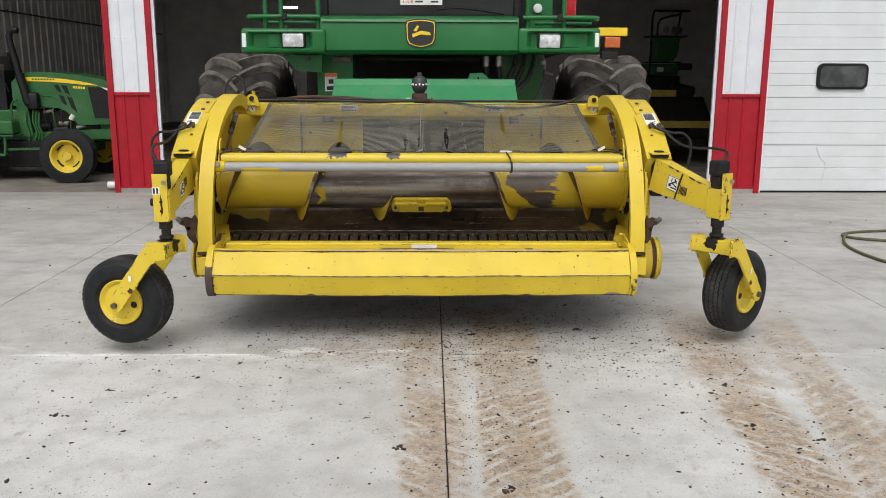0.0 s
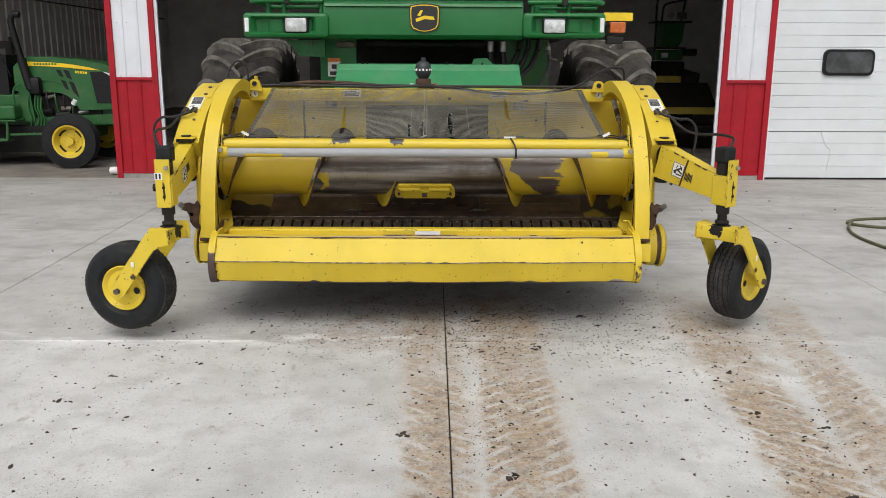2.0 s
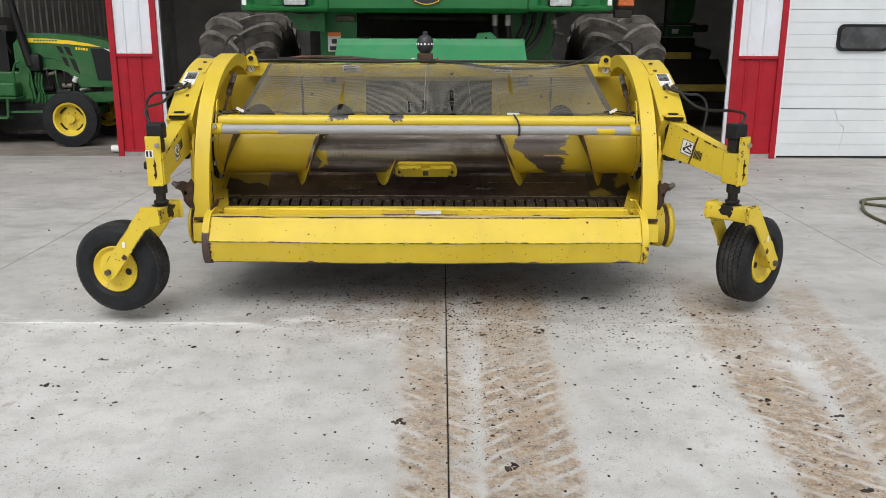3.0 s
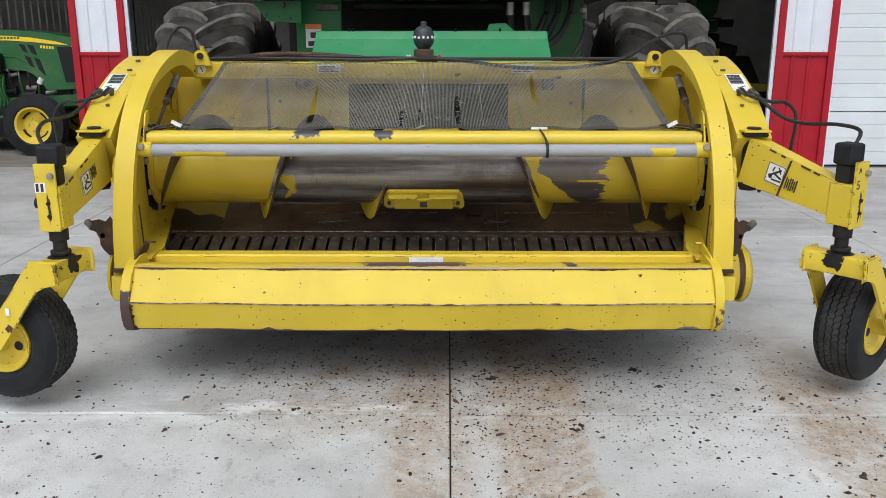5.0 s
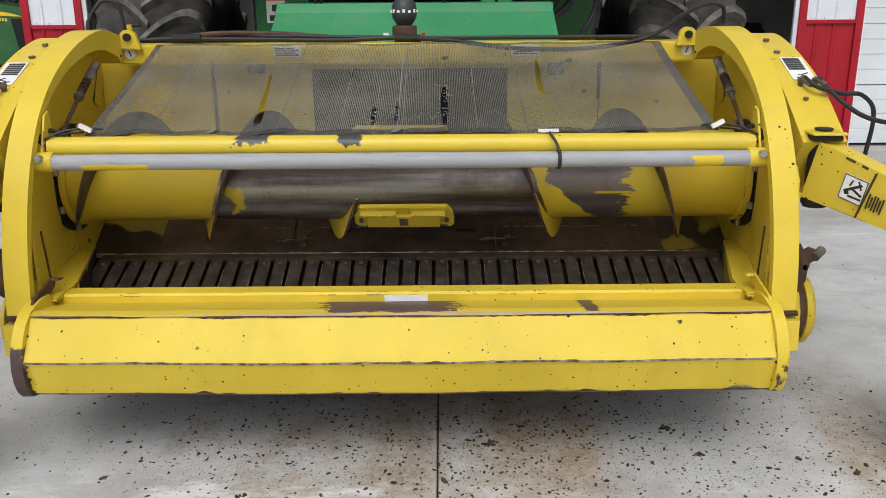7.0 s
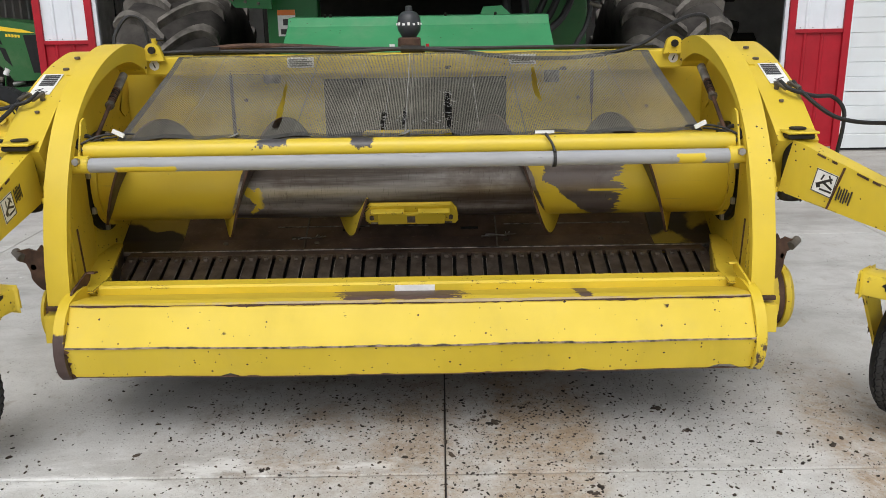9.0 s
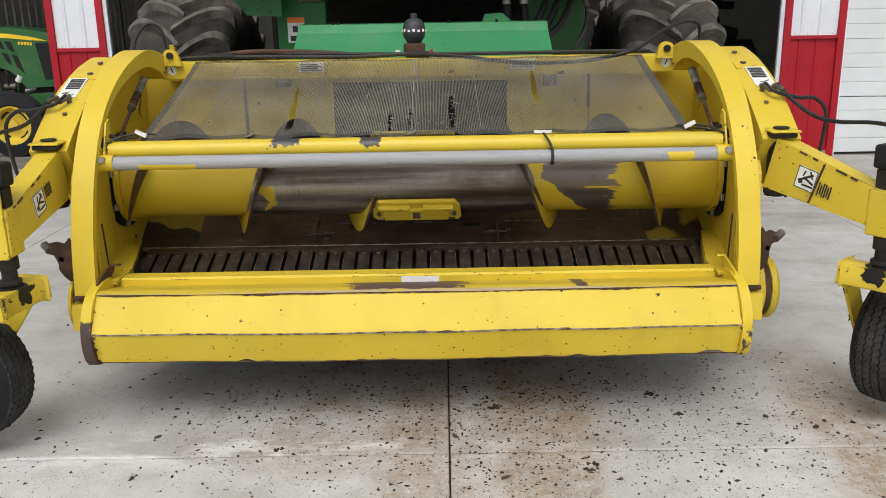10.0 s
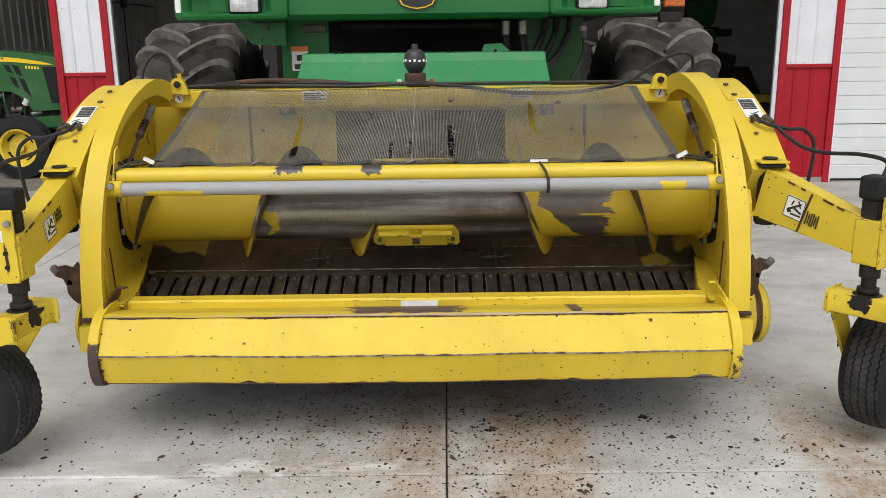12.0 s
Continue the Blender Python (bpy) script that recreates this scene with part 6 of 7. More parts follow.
def logo():
    c = (-0.025, 6.058, 1.84)
    def shield_shape(k):
        pts = [(-0.5, 0.30), (-0.47, 0.42), (-0.25, 0.47), (0, 0.485), (0.25, 0.47), (0.47, 0.42), (0.5, 0.30), (0.48, -0.20), (0.40, -0.36), (0.2, -0.44), (0, -0.47), (-0.2, -0.44), (-0.40, -0.36), (-0.48, -0.20)]
        return [(c[0] + 0.225 * k * a, c[2] + 0.215 * k * b) for a, b in pts]
    b = part("emblem", prism(shield_shape(1.04), 6.050, 6.0585, axis=1), DECAL_BLACK, fascia, "black shield emblem with a yellow mark")
    part("emblem_border", prism(shield_shape(0.96), 6.0475, 6.0498, axis=1), DECAL_YELLOW, b)
    part("emblem_field", prism(shield_shape(0.89), 6.0450, 6.0473, axis=1), DECAL_BLACK, b)
    mark = [(-0.34, -0.02), (0.0, 0.10), (0.34, 0.06), (0.38, -0.06), (0.0, -0.03), (-0.30, -0.14)]
    part("emblem_mark", prism([(c[0] + 0.2 * a, c[2] + 0.2 * k) for a, k in mark], 6.0430, 6.0448, axis=1), DECAL_YELLOW, b)
    bar = [(-0.28, 0.10), (-0.14, 0.30), (-0.06, 0.28), (-0.16, 0.08)]
    part("emblem_mark", prism([(c[0] + 0.2 * a, c[2] + 0.2 * k) for a, k in bar], 6.0430, 6.0448, axis=1), DECAL_YELLOW, b)


logo()


def rounded_loop(x0, x1, z0, z1, r, n=5):
    pts = []
    for cx, cz, a0 in ((x1 - r, z1 - r, 0), (x0 + r, z1 - r, 90), (x0 + r, z0 + r, 180), (x1 - r, z0 + r, 270)):
        pts += [(cx + r * math.cos(radians(a0 + 90 * k / n)), cz + r * math.sin(radians(a0 + 90 * k / n))) for k in range(n + 1)]
    return pts


def dished_box(rings):
    """Loops of equal length at given depths, joined one to the next, both ends closed."""
    bm = bmesh.new()
    rows = [[bm.verts.new((x, y, z)) for x, z in loop] for loop, y in rings]
    k = len(rows[0])
    for a, b in zip(rows, rows[1:]):
        for i in range(k):
            bm.faces.new((a[i], a[(i + 1) % k], b[(i + 1) % k], b[i]))
    bm.faces.new(rows[0][::-1]), bm.faces.new(rows[-1])
    return bm


def light_pod(s):
    a, b = (-1.385, -0.745) if s < 0 else (0.715, 1.340)
    out = a if s < 0 else b
    lo, hi = (1.692, 1.874) if s < 0 else (1.700, 1.886)
    ra, rb = (a + 0.062, b - 0.105) if s < 0 else (a + 0.075, b - 0.062)
    rings = [(rounded_loop(a, b, lo, hi, 0.030), 6.32), (rounded_loop(a, b, lo, hi, 0.030), 6.045), (rounded_loop(a + 0.006, b - 0.006, lo + 0.006, hi - 0.006, 0.028), 6.030),
             (rounded_loop(a + 0.022, b - 0.022, lo + 0.020, hi - 0.018, 0.024), 6.021), (rounded_loop(ra - 0.012, rb + 0.012, lo + 0.028, hi - 0.026, 0.022), 6.020),
             (rounded_loop(ra, rb, lo + 0.036, hi - 0.034, 0.020), 6.030), (rounded_loop(ra + 0.028, rb - 0.028, lo + 0.044, hi - 0.042, 0.018), 6.075)]
    pod = part("light_pod", dished_box(rings), GREEN, harv, "green headlight pod with a sunk face", smooth=32)
    hx = -0.989 if s < 0 else 0.954
    mid = hx - 0.155 if s < 0 else hx + 0.155
    part("pod_divider", prism([(mid - 0.070, 6.079), (mid - 0.030, 6.056), (mid + 0.030, 6.056), (mid + 0.070, 6.079)], lo + 0.045, hi - 0.043, axis=2), GREEN, pod, bevel=0.008, smooth=40)
    part("headlight_bezel", dished_box([(rounded_loop(hx - 0.088, hx + 0.088, 1.727, 1.845, 0.012), 6.075), (rounded_loop(hx - 0.088, hx + 0.088, 1.727, 1.845, 0.012), 6.028), (rounded_loop(hx - 0.080, hx + 0.080, 1.735, 1.837, 0.010), 6.024)]), BLACK, pod)
    part("headlight", dished_box([(rounded_loop(hx - 0.078, hx + 0.078, 1.737, 1.835, 0.012), 6.030), (rounded_loop(hx - 0.078, hx + 0.078, 1.737, 1.835, 0.012), 6.018), (rounded_loop(hx - 0.070, hx + 0.070, 1.744, 1.828, 0.014), 6.012)]), HEAD_LENS, pod, "clear rectangular headlight", smooth=40)
    part("headlight_bowl", lathe([(0, -0.001), (0.020, 0.0), (0.034, 0.002), (0.036, 0.004)], Matrix.Translation((hx, 6.0105, 1.787)) @ Matrix.Rotation(-math.pi / 2, 4, 'Z') @ Matrix.Scale(-1, 4, (1, 0, 0)), 24), HEAD_LENS, pod, smooth=40)
    ex = out + (0.012 if s < 0 else -0.044)
    part("marker_lamp", box(ex, ex + 0.032, 6.014, 6.027, lo + 0.042, hi - 0.038), LAMP_LENS, pod, bevel=0.005)
    # bracket under the pod with bolts
    if s > 0:
        return
    x0, x1 = -1.10, -0.80
    br = part("pod_bracket", prism([(x0, 1.68), (x0 + 0.10, 1.56), (x1, 1.55), (x1, 1.68)], 6.22, 6.25, axis=1), GREEN, harv, bevel=0.004)
    for k in range(3):
        part("bolt", rod((x0 + 0.09 + 0.07 * k, 6.20, 1.60 - 0.01 * k), (x0 + 0.09 + 0.07 * k, 6.22, 1.60 - 0.01 * k), 0.008, seg=6), STRUT, br)
    part("knob", rod((x0 + 0.19, 6.185, 1.655), (x0 + 0.19, 6.22, 1.655), 0.016, seg=14), STRUT, br, smooth=40)


both(light_pod)

# cab above the fascia
part("cab_base", box(-0.80, 0.74, 6.35, 8.2, 1.96, 2.06), GREEN, harv, bevel=0.02)
glass = part("windshield", prism([(6.30, 1.985), (6.24, 2.5), (6.32, 3.3), (6.35, 3.3), (6.27, 2.5), (6.33, 1.985)], -0.76, 0.70), GLASS, harv, "dark tinted curved windshield")
part("wiper", tube([(0.62, 6.27, 2.0), (0.3, 6.25, 2.04), (0.1, 6.25, 2.03)], 0.008, seg=6), BLACK, glass)
for x in (-0.80, 0.70):
    part("cab_pillar", box(x, x + 0.05, 6.25, 6.42, 1.975, 3.3), BLACK, harv, bevel=0.01)
part("cab_roof", box(-0.95, 0.90, 6.1, 8.3, 3.3, 3.5), GREEN, harv, bevel=0.05)
part("cab_back", box(-0.80, 0.74, 8.1, 8.2, 2.06, 3.3), DARK, harv)
part("cab_console", box(-0.5, 0.45, 6.6, 7.2, 2.05, 2.15), DARK, harv, bevel=0.02)
sign = part("lot_sign", box(-0.185, 0.14, 6.242, 6.246, 2.064, 2.30), DECAL_WHITE, harv, "white paper lot sign")
text_part("sign_text", "Lot #", 0.034, pose(-0.125, 6.2405, 2.088, 90, 0, 0), FIRE_RED, harv)
part("sign_bar", box(-0.07, -0.01, 6.2400, 6.2418, 2.082, 2.095), DECAL_BLACK, harv)
part("sign_bar", box(0.05, 0.11, 6.2400, 6.2418, 2.082, 2.095), DECAL_BLACK, harv)

# guard rails and steps beside the cab
for s in (-1, 1):
    x0, x1 = (-1.33, -0.80) if s < 0 else (0.76, 1.32)
    rail = part("guard_rail", tube([(x1 if s < 0 else x0, 6.15, 1.965), ((x0 + x1) / 2, 6.13, 1.967), (x0 if s < 0 else x1, 6.15, 1.965), (x0 if s < 0 else x1, 6.35, 1.965), (x0 if s < 0 else x1, 6.9, 1.965)], 0.018), GREEN, harv, smooth=60)
    part("guard_rail", tube([(x0 + 0.1, 6.2, 1.925), (x1 - 0.02, 6.2, 1.925)], 0.014), GREEN, harv, smooth=60)
    for x in ((-1.22, -1.10, -0.815) if s < 0 else (0.80, 1.08)):
        part("rail_post", rod((x, 6.18, 1.88), (x, 6.18, 2.75), 0.018), GREEN, rail, smooth=60)
    part("rail_clamp", box((x0 + x1) / 2 - 0.02, (x0 + x1) / 2 + 0.02, 6.10, 6.16, 1.94, 1.99), DARK, rail, bevel=0.006)
    part("platform", box(min(x0, x1) - 0.02, max(x0, x1), 6.3, 7.0, 1.84, 1.885), GREEN, harv, bevel=0.006)
part("side_door", box(0.82, 1.03, 6.45, 6.49, 1.9, 2.9), GREEN, harv, bevel=0.01)
wl_ob = part("work_lamp", rod((0.905, 6.41, 2.055), (0.905, 6.46, 2.055), 0.036, seg=24), LAMP_LENS, harv, "round clear work lamp", smooth=40, bevel=0.006)
ext = part("fire_extinguisher", lathe([(0, 0), (0.05, 0.0), (0.055, 0.02), (0.055, 0.35), (0.03, 0.42), (0, 0.43)], Matrix.Translation((1.17, 6.5, 1.985)) @ Matrix.Rotation(-math.pi / 2, 4, 'Y'), 24), FIRE_RED, harv, "red extinguisher bottle", smooth=40)
mk = part("marker_plate", box(1.405, 1.64, 6.45, 6.46, 1.845, 1.910), DECAL_YELLOW, harv, "yellow marker plate", bevel=0.003)
part("marker_light", box(1.455, 1.58, 6.42, 6.48, 1.752, 1.836), AMBER, mk, "amber turn light", bevel=0.008)
part("marker_box", box(1.435, 1.57, 6.44, 6.50, 1.665, 1.722), DARK, mk, bevel=0.006)
part("marker_arm", beam((1.2, 6.5, 1.82), (1.5, 6.5, 1.80), 0.03, 0.03), BLACK, mk)

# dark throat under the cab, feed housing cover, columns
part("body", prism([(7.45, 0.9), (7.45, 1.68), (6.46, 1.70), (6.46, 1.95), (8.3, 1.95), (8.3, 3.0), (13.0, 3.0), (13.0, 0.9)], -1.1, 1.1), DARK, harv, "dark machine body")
# unseen block added low down to keep light out from behind the header
part("shade_block", box(-0.95, 0.95, 7.0, 12.8, 0.42, 0.899), DARK, harv, bevel=0.03)
part("feed_housing", prism([(5.55, 0.55), (5.60, 1.22), (6.6, 1.42), (7.5, 1.40), (7.5, 0.5)], -0.60, 0.60), GREEN, harv, bevel=0.01)
cover = part("housing_cover", prism([(5.78, 1.30), (6.08, 1.455), (6.12, 1.50), (6.30, 1.505), (6.30, 1.48), (6.14, 1.475), (6.10, 1.43), (5.79, 1.275)], -0.695, 0.705), GREEN_DUSTY, harv, "dusty lighter green cover", bevel=0.004)
part("cover_crease", box(-0.62, 0.50, 6.094, 6.108, 1.462, 1.468), DARK, cover)
for x in (-0.50, -0.47, 0.15, 0.42):
    part("cover_bolt", rod((x, 6.14, 1.49), (x, 6.13, 1.515), 0.008, seg=6), DARK, cover)
part("cover_lug", prism([(0.34, 1.495), (0.36, 1.545), (0.46, 1.55), (0.52, 1.495)], 6.22, 6.24, axis=1), GREEN_DUSTY, cover, bevel=0.003)
col = part("column", box(-0.86, -0.57, 6.38, 6.50, 1.20, 1.70), GREEN, harv, bevel=0.008)
lb = part("warning_label", box(-0.80, -0.70, 6.374, 6.379, 1.40, 1.545), DECAL_WHITE, col, "white and orange warning label")
part("label_head", box(-0.80, -0.70, 6.3715, 6.3738, 1.515, 1.545), DECAL_ORANGE, lb)
part("label_mark", box(-0.77, -0.73, 6.3715, 6.3738, 1.46, 1.495), DECAL_BLACK, lb)
part("label_mark", box(-0.785, -0.715, 6.3715, 6.3738, 1.41, 1.44), DECAL_BLACK, lb)
part("sensor_block", box(-0.73, -0.58, 6.36, 6.40, 1.625, 1.675), STRUT, harv, bevel=0.01)
part("column", box(0.62, 0.98, 6.52, 6.60, 1.15, 1.70), GREEN_TRACTOR, harv, bevel=0.008)
part("cross_pipe", rod((-0.5, 6.5, 1.66), (0.45, 6.5, 1.66), 0.035), DARK, harv, smooth=40)
part("cross_pipe", rod((-0.2, 6.42, 1.655), (0.22, 6.42, 1.655), 0.022), DARK, harv, smooth=40)
for x, x2, r in ((0.50, 0.55, 0.026), (0.60, 0.60, 0.026)):
    f = part("hose_end", rod((x, 6.42, 1.68), (x, 6.42, 1.60), r, seg=12), STEEL, harv, smooth=40)
    part("machine_hose", tube([(x, 6.42, 1.61), (x + 0.01, 6.40, 1.5), (x2, 6.38, 1.4), (x2 + 0.02, 6.35, 1.25)], 0.024), HOSE, f)
for k, x in enumerate((0.72, 0.79, 0.87)):
    part("machine_hose", tube([(x + 0.02, 6.40, 1.70), (x, 6.38, 1.60), (x - 0.06, 6.34, 1.48), (x - 0.13 - 0.02 * k, 6.28, 1.38), (x - 0.17 - 0.03 * k, 6.22, 1.25)], 0.021), HOSE, harv, "grey-black hydraulic hose")
f = part("hose_end", rod((0.945, 6.32, 1.665), (0.955, 6.31, 1.575), 0.017, seg=12), STRUT, harv, smooth=40)
part("hose_tee", rod((0.955, 6.29, 1.555), (1.02, 6.28, 1.535), 0.012, seg=10), STRUT, f, smooth=40)
part("hose_nut", rod((0.948, 6.315, 1.64), (0.950, 6.313, 1.615), 0.024, seg=6), STEEL, f)
part("machine_hose", tube([(0.957, 6.30, 1.575), (0.955, 6.28, 1.50), (0.92, 6.24, 1.41), (0.86, 6.17, 1.33), (0.80, 6.0, 1.25)], 0.014), HOSE, f)

# pressure bottle on its red-brown fitting, in front of the cover
acc = thing("accumulator", (-0.03, 5.66, 1.26), "dark grey pressure bottle on a rusty fitting", "hydraulic part")
part("bottle", lathe([(0, 0.0), (0.03, 0.0), (0.045, 0.02), (0.064, 0.05), (0.068, 0.085), (0.066, 0.09), (0.066, 0.10), (0.060, 0.125), (0.042, 0.148), (0.020, 0.155), (0.020, 0.178), (0.012, 0.184), (0, 0.185)], Matrix.Translation((-0.03, 5.66, 1.395)) @ Matrix.Scale(0.86, 4) @ Matrix.Rotation(-math.pi / 2, 4, 'Y') , 32), plain("dark_grey_bottle", (0.035, 0.038, 0.042), 0.45, vary=0.2), acc, smooth=40)
bm = bmesh.new()
for k in range(7):
    a = math.pi + (k + 0.5) * math.pi / 7
    box(-0.03 + 0.0575 * math.cos(a) - 0.006, -0.03 + 0.0575 * math.cos(a) + 0.006, 5.66 + 0.0575 * math.sin(a) - 0.003, 5.66 + 0.0575 * math.sin(a) + 0.003, 1.462, 1.472 + 0.004 * (k % 2), bm)
part("bottle_print", bm, DECAL_WHITE, acc, "white printed marks", kind="stuff")
part("fitting", box(-0.085, 0.025, 5.62, 5.70, 1.345, 1.405), RUST, acc, "red-brown fitting block", bevel=0.008)
part("fitting_base", rod((-0.03, 5.66, 1.26), (-0.03, 5.66, 1.35), 0.04), RUST, acc)
part("tag", box(-0.125, -0.10, 5.60, 5.605, 1.345, 1.375), DECAL_WHITE, acc)
part("tag", box(0.05, 0.066, 5.60, 5.605, 1.35, 1.375), FIRE_RED, acc)


# drive tyres with deep lugs
def drive_tyre(s):
    R, ax, ay = 0.86, s * 1.645, 7.55
    w = 0.36
    M = Matrix.Translation((ax, ay, R))
    core = [(0.41, -w + 0.06), (0.52, -w + 0.01), (0.66, -w), (0.75, -w + 0.03), (0.795, -w + 0.09), (0.81, 0.0), (0.795, w - 0.09), (0.75, w - 0.03), (0.66, w), (0.52, w - 0.01), (0.41, w - 0.06)]
    ty = part("drive_tyre", lathe(core, M, 72), RUBBER_DUSTY, harv, "dusty lugged drive tyre", smooth=40)
    part("drive_rim", lathe([(0.0, s * 0.05), (0.30, s * 0.05), (0.38, s * 0.12), (0.42, s * 0.30), (0.44, s * 0.31), (0.43, s * 0.10)], M, 40), YELLOW_CLEAN, ty, smooth=40)
    n = 19
    for k in range(n):
        for e in (-1, 1):
            a0 = 2 * math.pi * (k + (0.5 if e > 0 else 0)) / n
            bm = bmesh.new()
            rows = []
            for i in range(10):
                t = i / 9
                x = e * (-0.03 + t * (w + 0.015))
                a = a0 + 0.27 * math.sin(math.pi * 0.62 * t)
                half = (0.021 + 0.010 * t) / R
                top = R - 0.012 * t ** 3 - (0.05 * max(0, t - 0.83) / 0.17)
                bot = 0.785 - 0.06 * t ** 2
                rows.append([bm.verts.new(M @ Vector((x, -r * math.cos(q), r * math.sin(q)))) for r, q in ((bot, a - half * 1.5), (top, a - half), (top, a + half), (bot, a + half * 1.5))])
            for p, q in zip(rows, rows[1:]):
                for j in range(3):
                    bm.faces.new((p[j], p[j + 1], q[j + 1], q[j]))
            bm.faces.new(rows[0]), bm.faces.new(rows[-1][::-1])
            part("lug", bm, LUG_RUBBER, ty, smooth=50, bevel=0.012)


both(drive_tyre)
part("axle", rod((-1.4, 7.55, 0.86), (1.4, 7.55, 0.86), 0.16), DARK, harv)


# ---- utility tractor in the next bay ----
tr = thing("utility_tractor", (-5.33, 12.05, 0), "green utility tractor with yellow wheels parked in the shop", "tractor")
hood = part("hood", prism([(-5.92, 1.05), (-5.92, 1.38), (-5.82, 1.48), (-5.69, 1.53), (-5.36, 1.525), (-4.94, 1.485), (-4.62, 1.43), (-4.50, 1.36), (-4.47, 1.20), (-4.48, 0.80), (-5.02, 0.78), (-5.10, 0.90), (-5.18, 0.98), (-5.29, 1.025), (-5.53, 1.05)], 11.76, 12.34, axis=1), GREEN_TRACTOR, tr, bevel=0.045, smooth=40)
part("grille", prism([(-4.84, 1.32), (-4.60, 1.32), (-4.50, 1.24), (-4.462, 1.18), (-4.466, 0.88), (-4.77, 0.88)], 11.752, 12.348, axis=1), BLACK, hood, "black grille", bevel=0.004)
part("hood_lamp", prism([(-4.66, 1.325), (-4.54, 1.30), (-4.50, 1.26), (-4.56, 1.27)], 11.750, 11.756, axis=1), LAMP_LENS, hood)
for y0, y1 in ((11.751, 11.7605), (12.341, 12.349)):
    part("stripe", prism([(-5.72, 1.40), (-5.72, 1.46), (-5.42, 1.452), (-5.14, 1.43), (-4.85, 1.385), (-4.69, 1.342), (-4.88, 1.350), (-5.15, 1.378), (-5.45, 1.396)], y0, y1, axis=1), DECAL_YELLOW, hood, "yellow hood stripe")
for k in range(8):
    x = -5.62 + 0.042 * k
    part("lettering_bar", box(x, x + 0.028, 11.7482, 11.7506, 1.415, 1.438), GREEN, hood)
for k in range(5):
    x = -5.05 + 0.036 * k
    part("model_bar", box(x, x + 0.025, 11.7575, 11.7615, 1.302 - 0.003 * k, 1.336 - 0.003 * k), DECAL_YELLOW, hood)
for quad4 in (((-5.32, 1.355), (-5.25, 1.345), (-5.215, 1.245), (-5.275, 1.265)), ((-5.215, 1.35), (-5.135, 1.335), (-5.10, 1.21), (-5.165, 1.24)), ((-5.26, 1.215), (-5.19, 1.19), (-5.155, 1.06), (-5.215, 1.095)), ((-5.145, 1.19), (-5.075, 1.165), (-5.015, 0.955), (-5.095, 1.035))):
    part("vent", prism(quad4, 11.7535, 11.766, axis=1), BLACK, hood)
part("hood_crease", tube([(-5.66, 11.762, 1.27), (-5.50, 11.758, 1.20), (-5.35, 11.758, 1.185), (-5.20, 11.762, 1.10)], 0.010, seg=6), GREEN_TRACTOR, hood)
part("exhaust_base", box(-5.69, -5.52, 11.64, 11.78, 1.00, 1.25), BLACK, tr, bevel=0.05, smooth=40)
part("muffler", rod((-5.66, 11.68, 1.08), (-5.755, 11.68, 1.50), 0.060, seg=18), BLACK, tr, smooth=40)
part("exhaust", tube([(-5.75, 11.68, 1.48), (-5.79, 11.68, 1.68), (-5.83, 11.68, 1.88), (-5.845, 11.68, 2.00), (-5.825, 11.68, 2.075), (-5.775, 11.68, 2.105), (-5.72, 11.68, 2.095)], 0.045, seg=14), BLACK, tr, "black exhaust stack", smooth=60)
part("exhaust_mouth", rod((-5.722, 11.68, 2.095), (-5.716, 11.68, 2.094), 0.034, seg=14), VOID_BLACK, tr)
part("engine", box(-5.6, -4.75, 11.85, 12.25, 0.62, 1.0), DARK, tr, bevel=0.02)
part("engine_filter", rod((-5.12, 11.78, 0.86), (-5.08, 11.78, 0.93), 0.04, seg=16), WHITE_PLASTIC, tr, smooth=40)
part("engine_filter", rod((-5.3, 11.80, 0.80), (-5.16, 11.80, 0.80), 0.035, seg=16), STRUT, tr, smooth=40)
for k in range(5):
    part("engine_line", tube([(-5.62 + 0.12 * k, 11.79, 1.02), (-5.60 + 0.12 * k, 11.76, 0.9), (-5.55 + 0.1 * k, 11.80, 0.72)], 0.012, seg=6), BLACK if k % 2 else GREEN_TRACTOR, tr)
for k, (x, y, z, r, l, mt) in enumerate(((-5.45, 11.80, 0.95, 0.028, 0.12, STRUT), (-5.28, 11.82, 0.70, 0.05, 0.2, BLACK), (-5.0, 11.84, 0.74, 0.032, 0.14, STEEL), (-5.5, 11.82, 0.75, 0.045, 0.14, BLACK), (-4.85, 11.84, 0.92, 0.05, 0.12, BLACK))):
    part("engine_fitting", rod((x - l / 2, y, z), (x + l / 2, y, z + 0.03), r, seg=12), mt, tr, smooth=40)
part("side_plate", prism([(-5.86, 0.62), (-5.86, 1.10), (-5.78, 1.14), (-5.70, 1.02), (-5.66, 0.62)], 11.72, 11.76, axis=1), GREEN_TRACTOR, tr, bevel=0.01)
part("fuel_tank", box(-6.75, -5.84, 11.50, 11.80, 0.66, 0.86), GREEN_TRACTOR, tr, "green fuel tank", bevel=0.03)
part("floor_plate", box(-6.75, -5.80, 11.42, 11.80, 0.640, 0.660), GREEN_TRACTOR, tr, bevel=0.004)
for k, (x, z) in enumerate(((-5.62, 1.0), (-5.58, 0.98), (-5.54, 0.96), (-5.72, 0.98))):
    part("engine_pipe", tube([(x, 11.72, z), (x - 0.015, 11.70, z - 0.16), (x + 0.02, 11.71, z - 0.32), (x - 0.02, 11.73, z - 0.44)], 0.013, seg=6), GREEN_TRACTOR, tr)
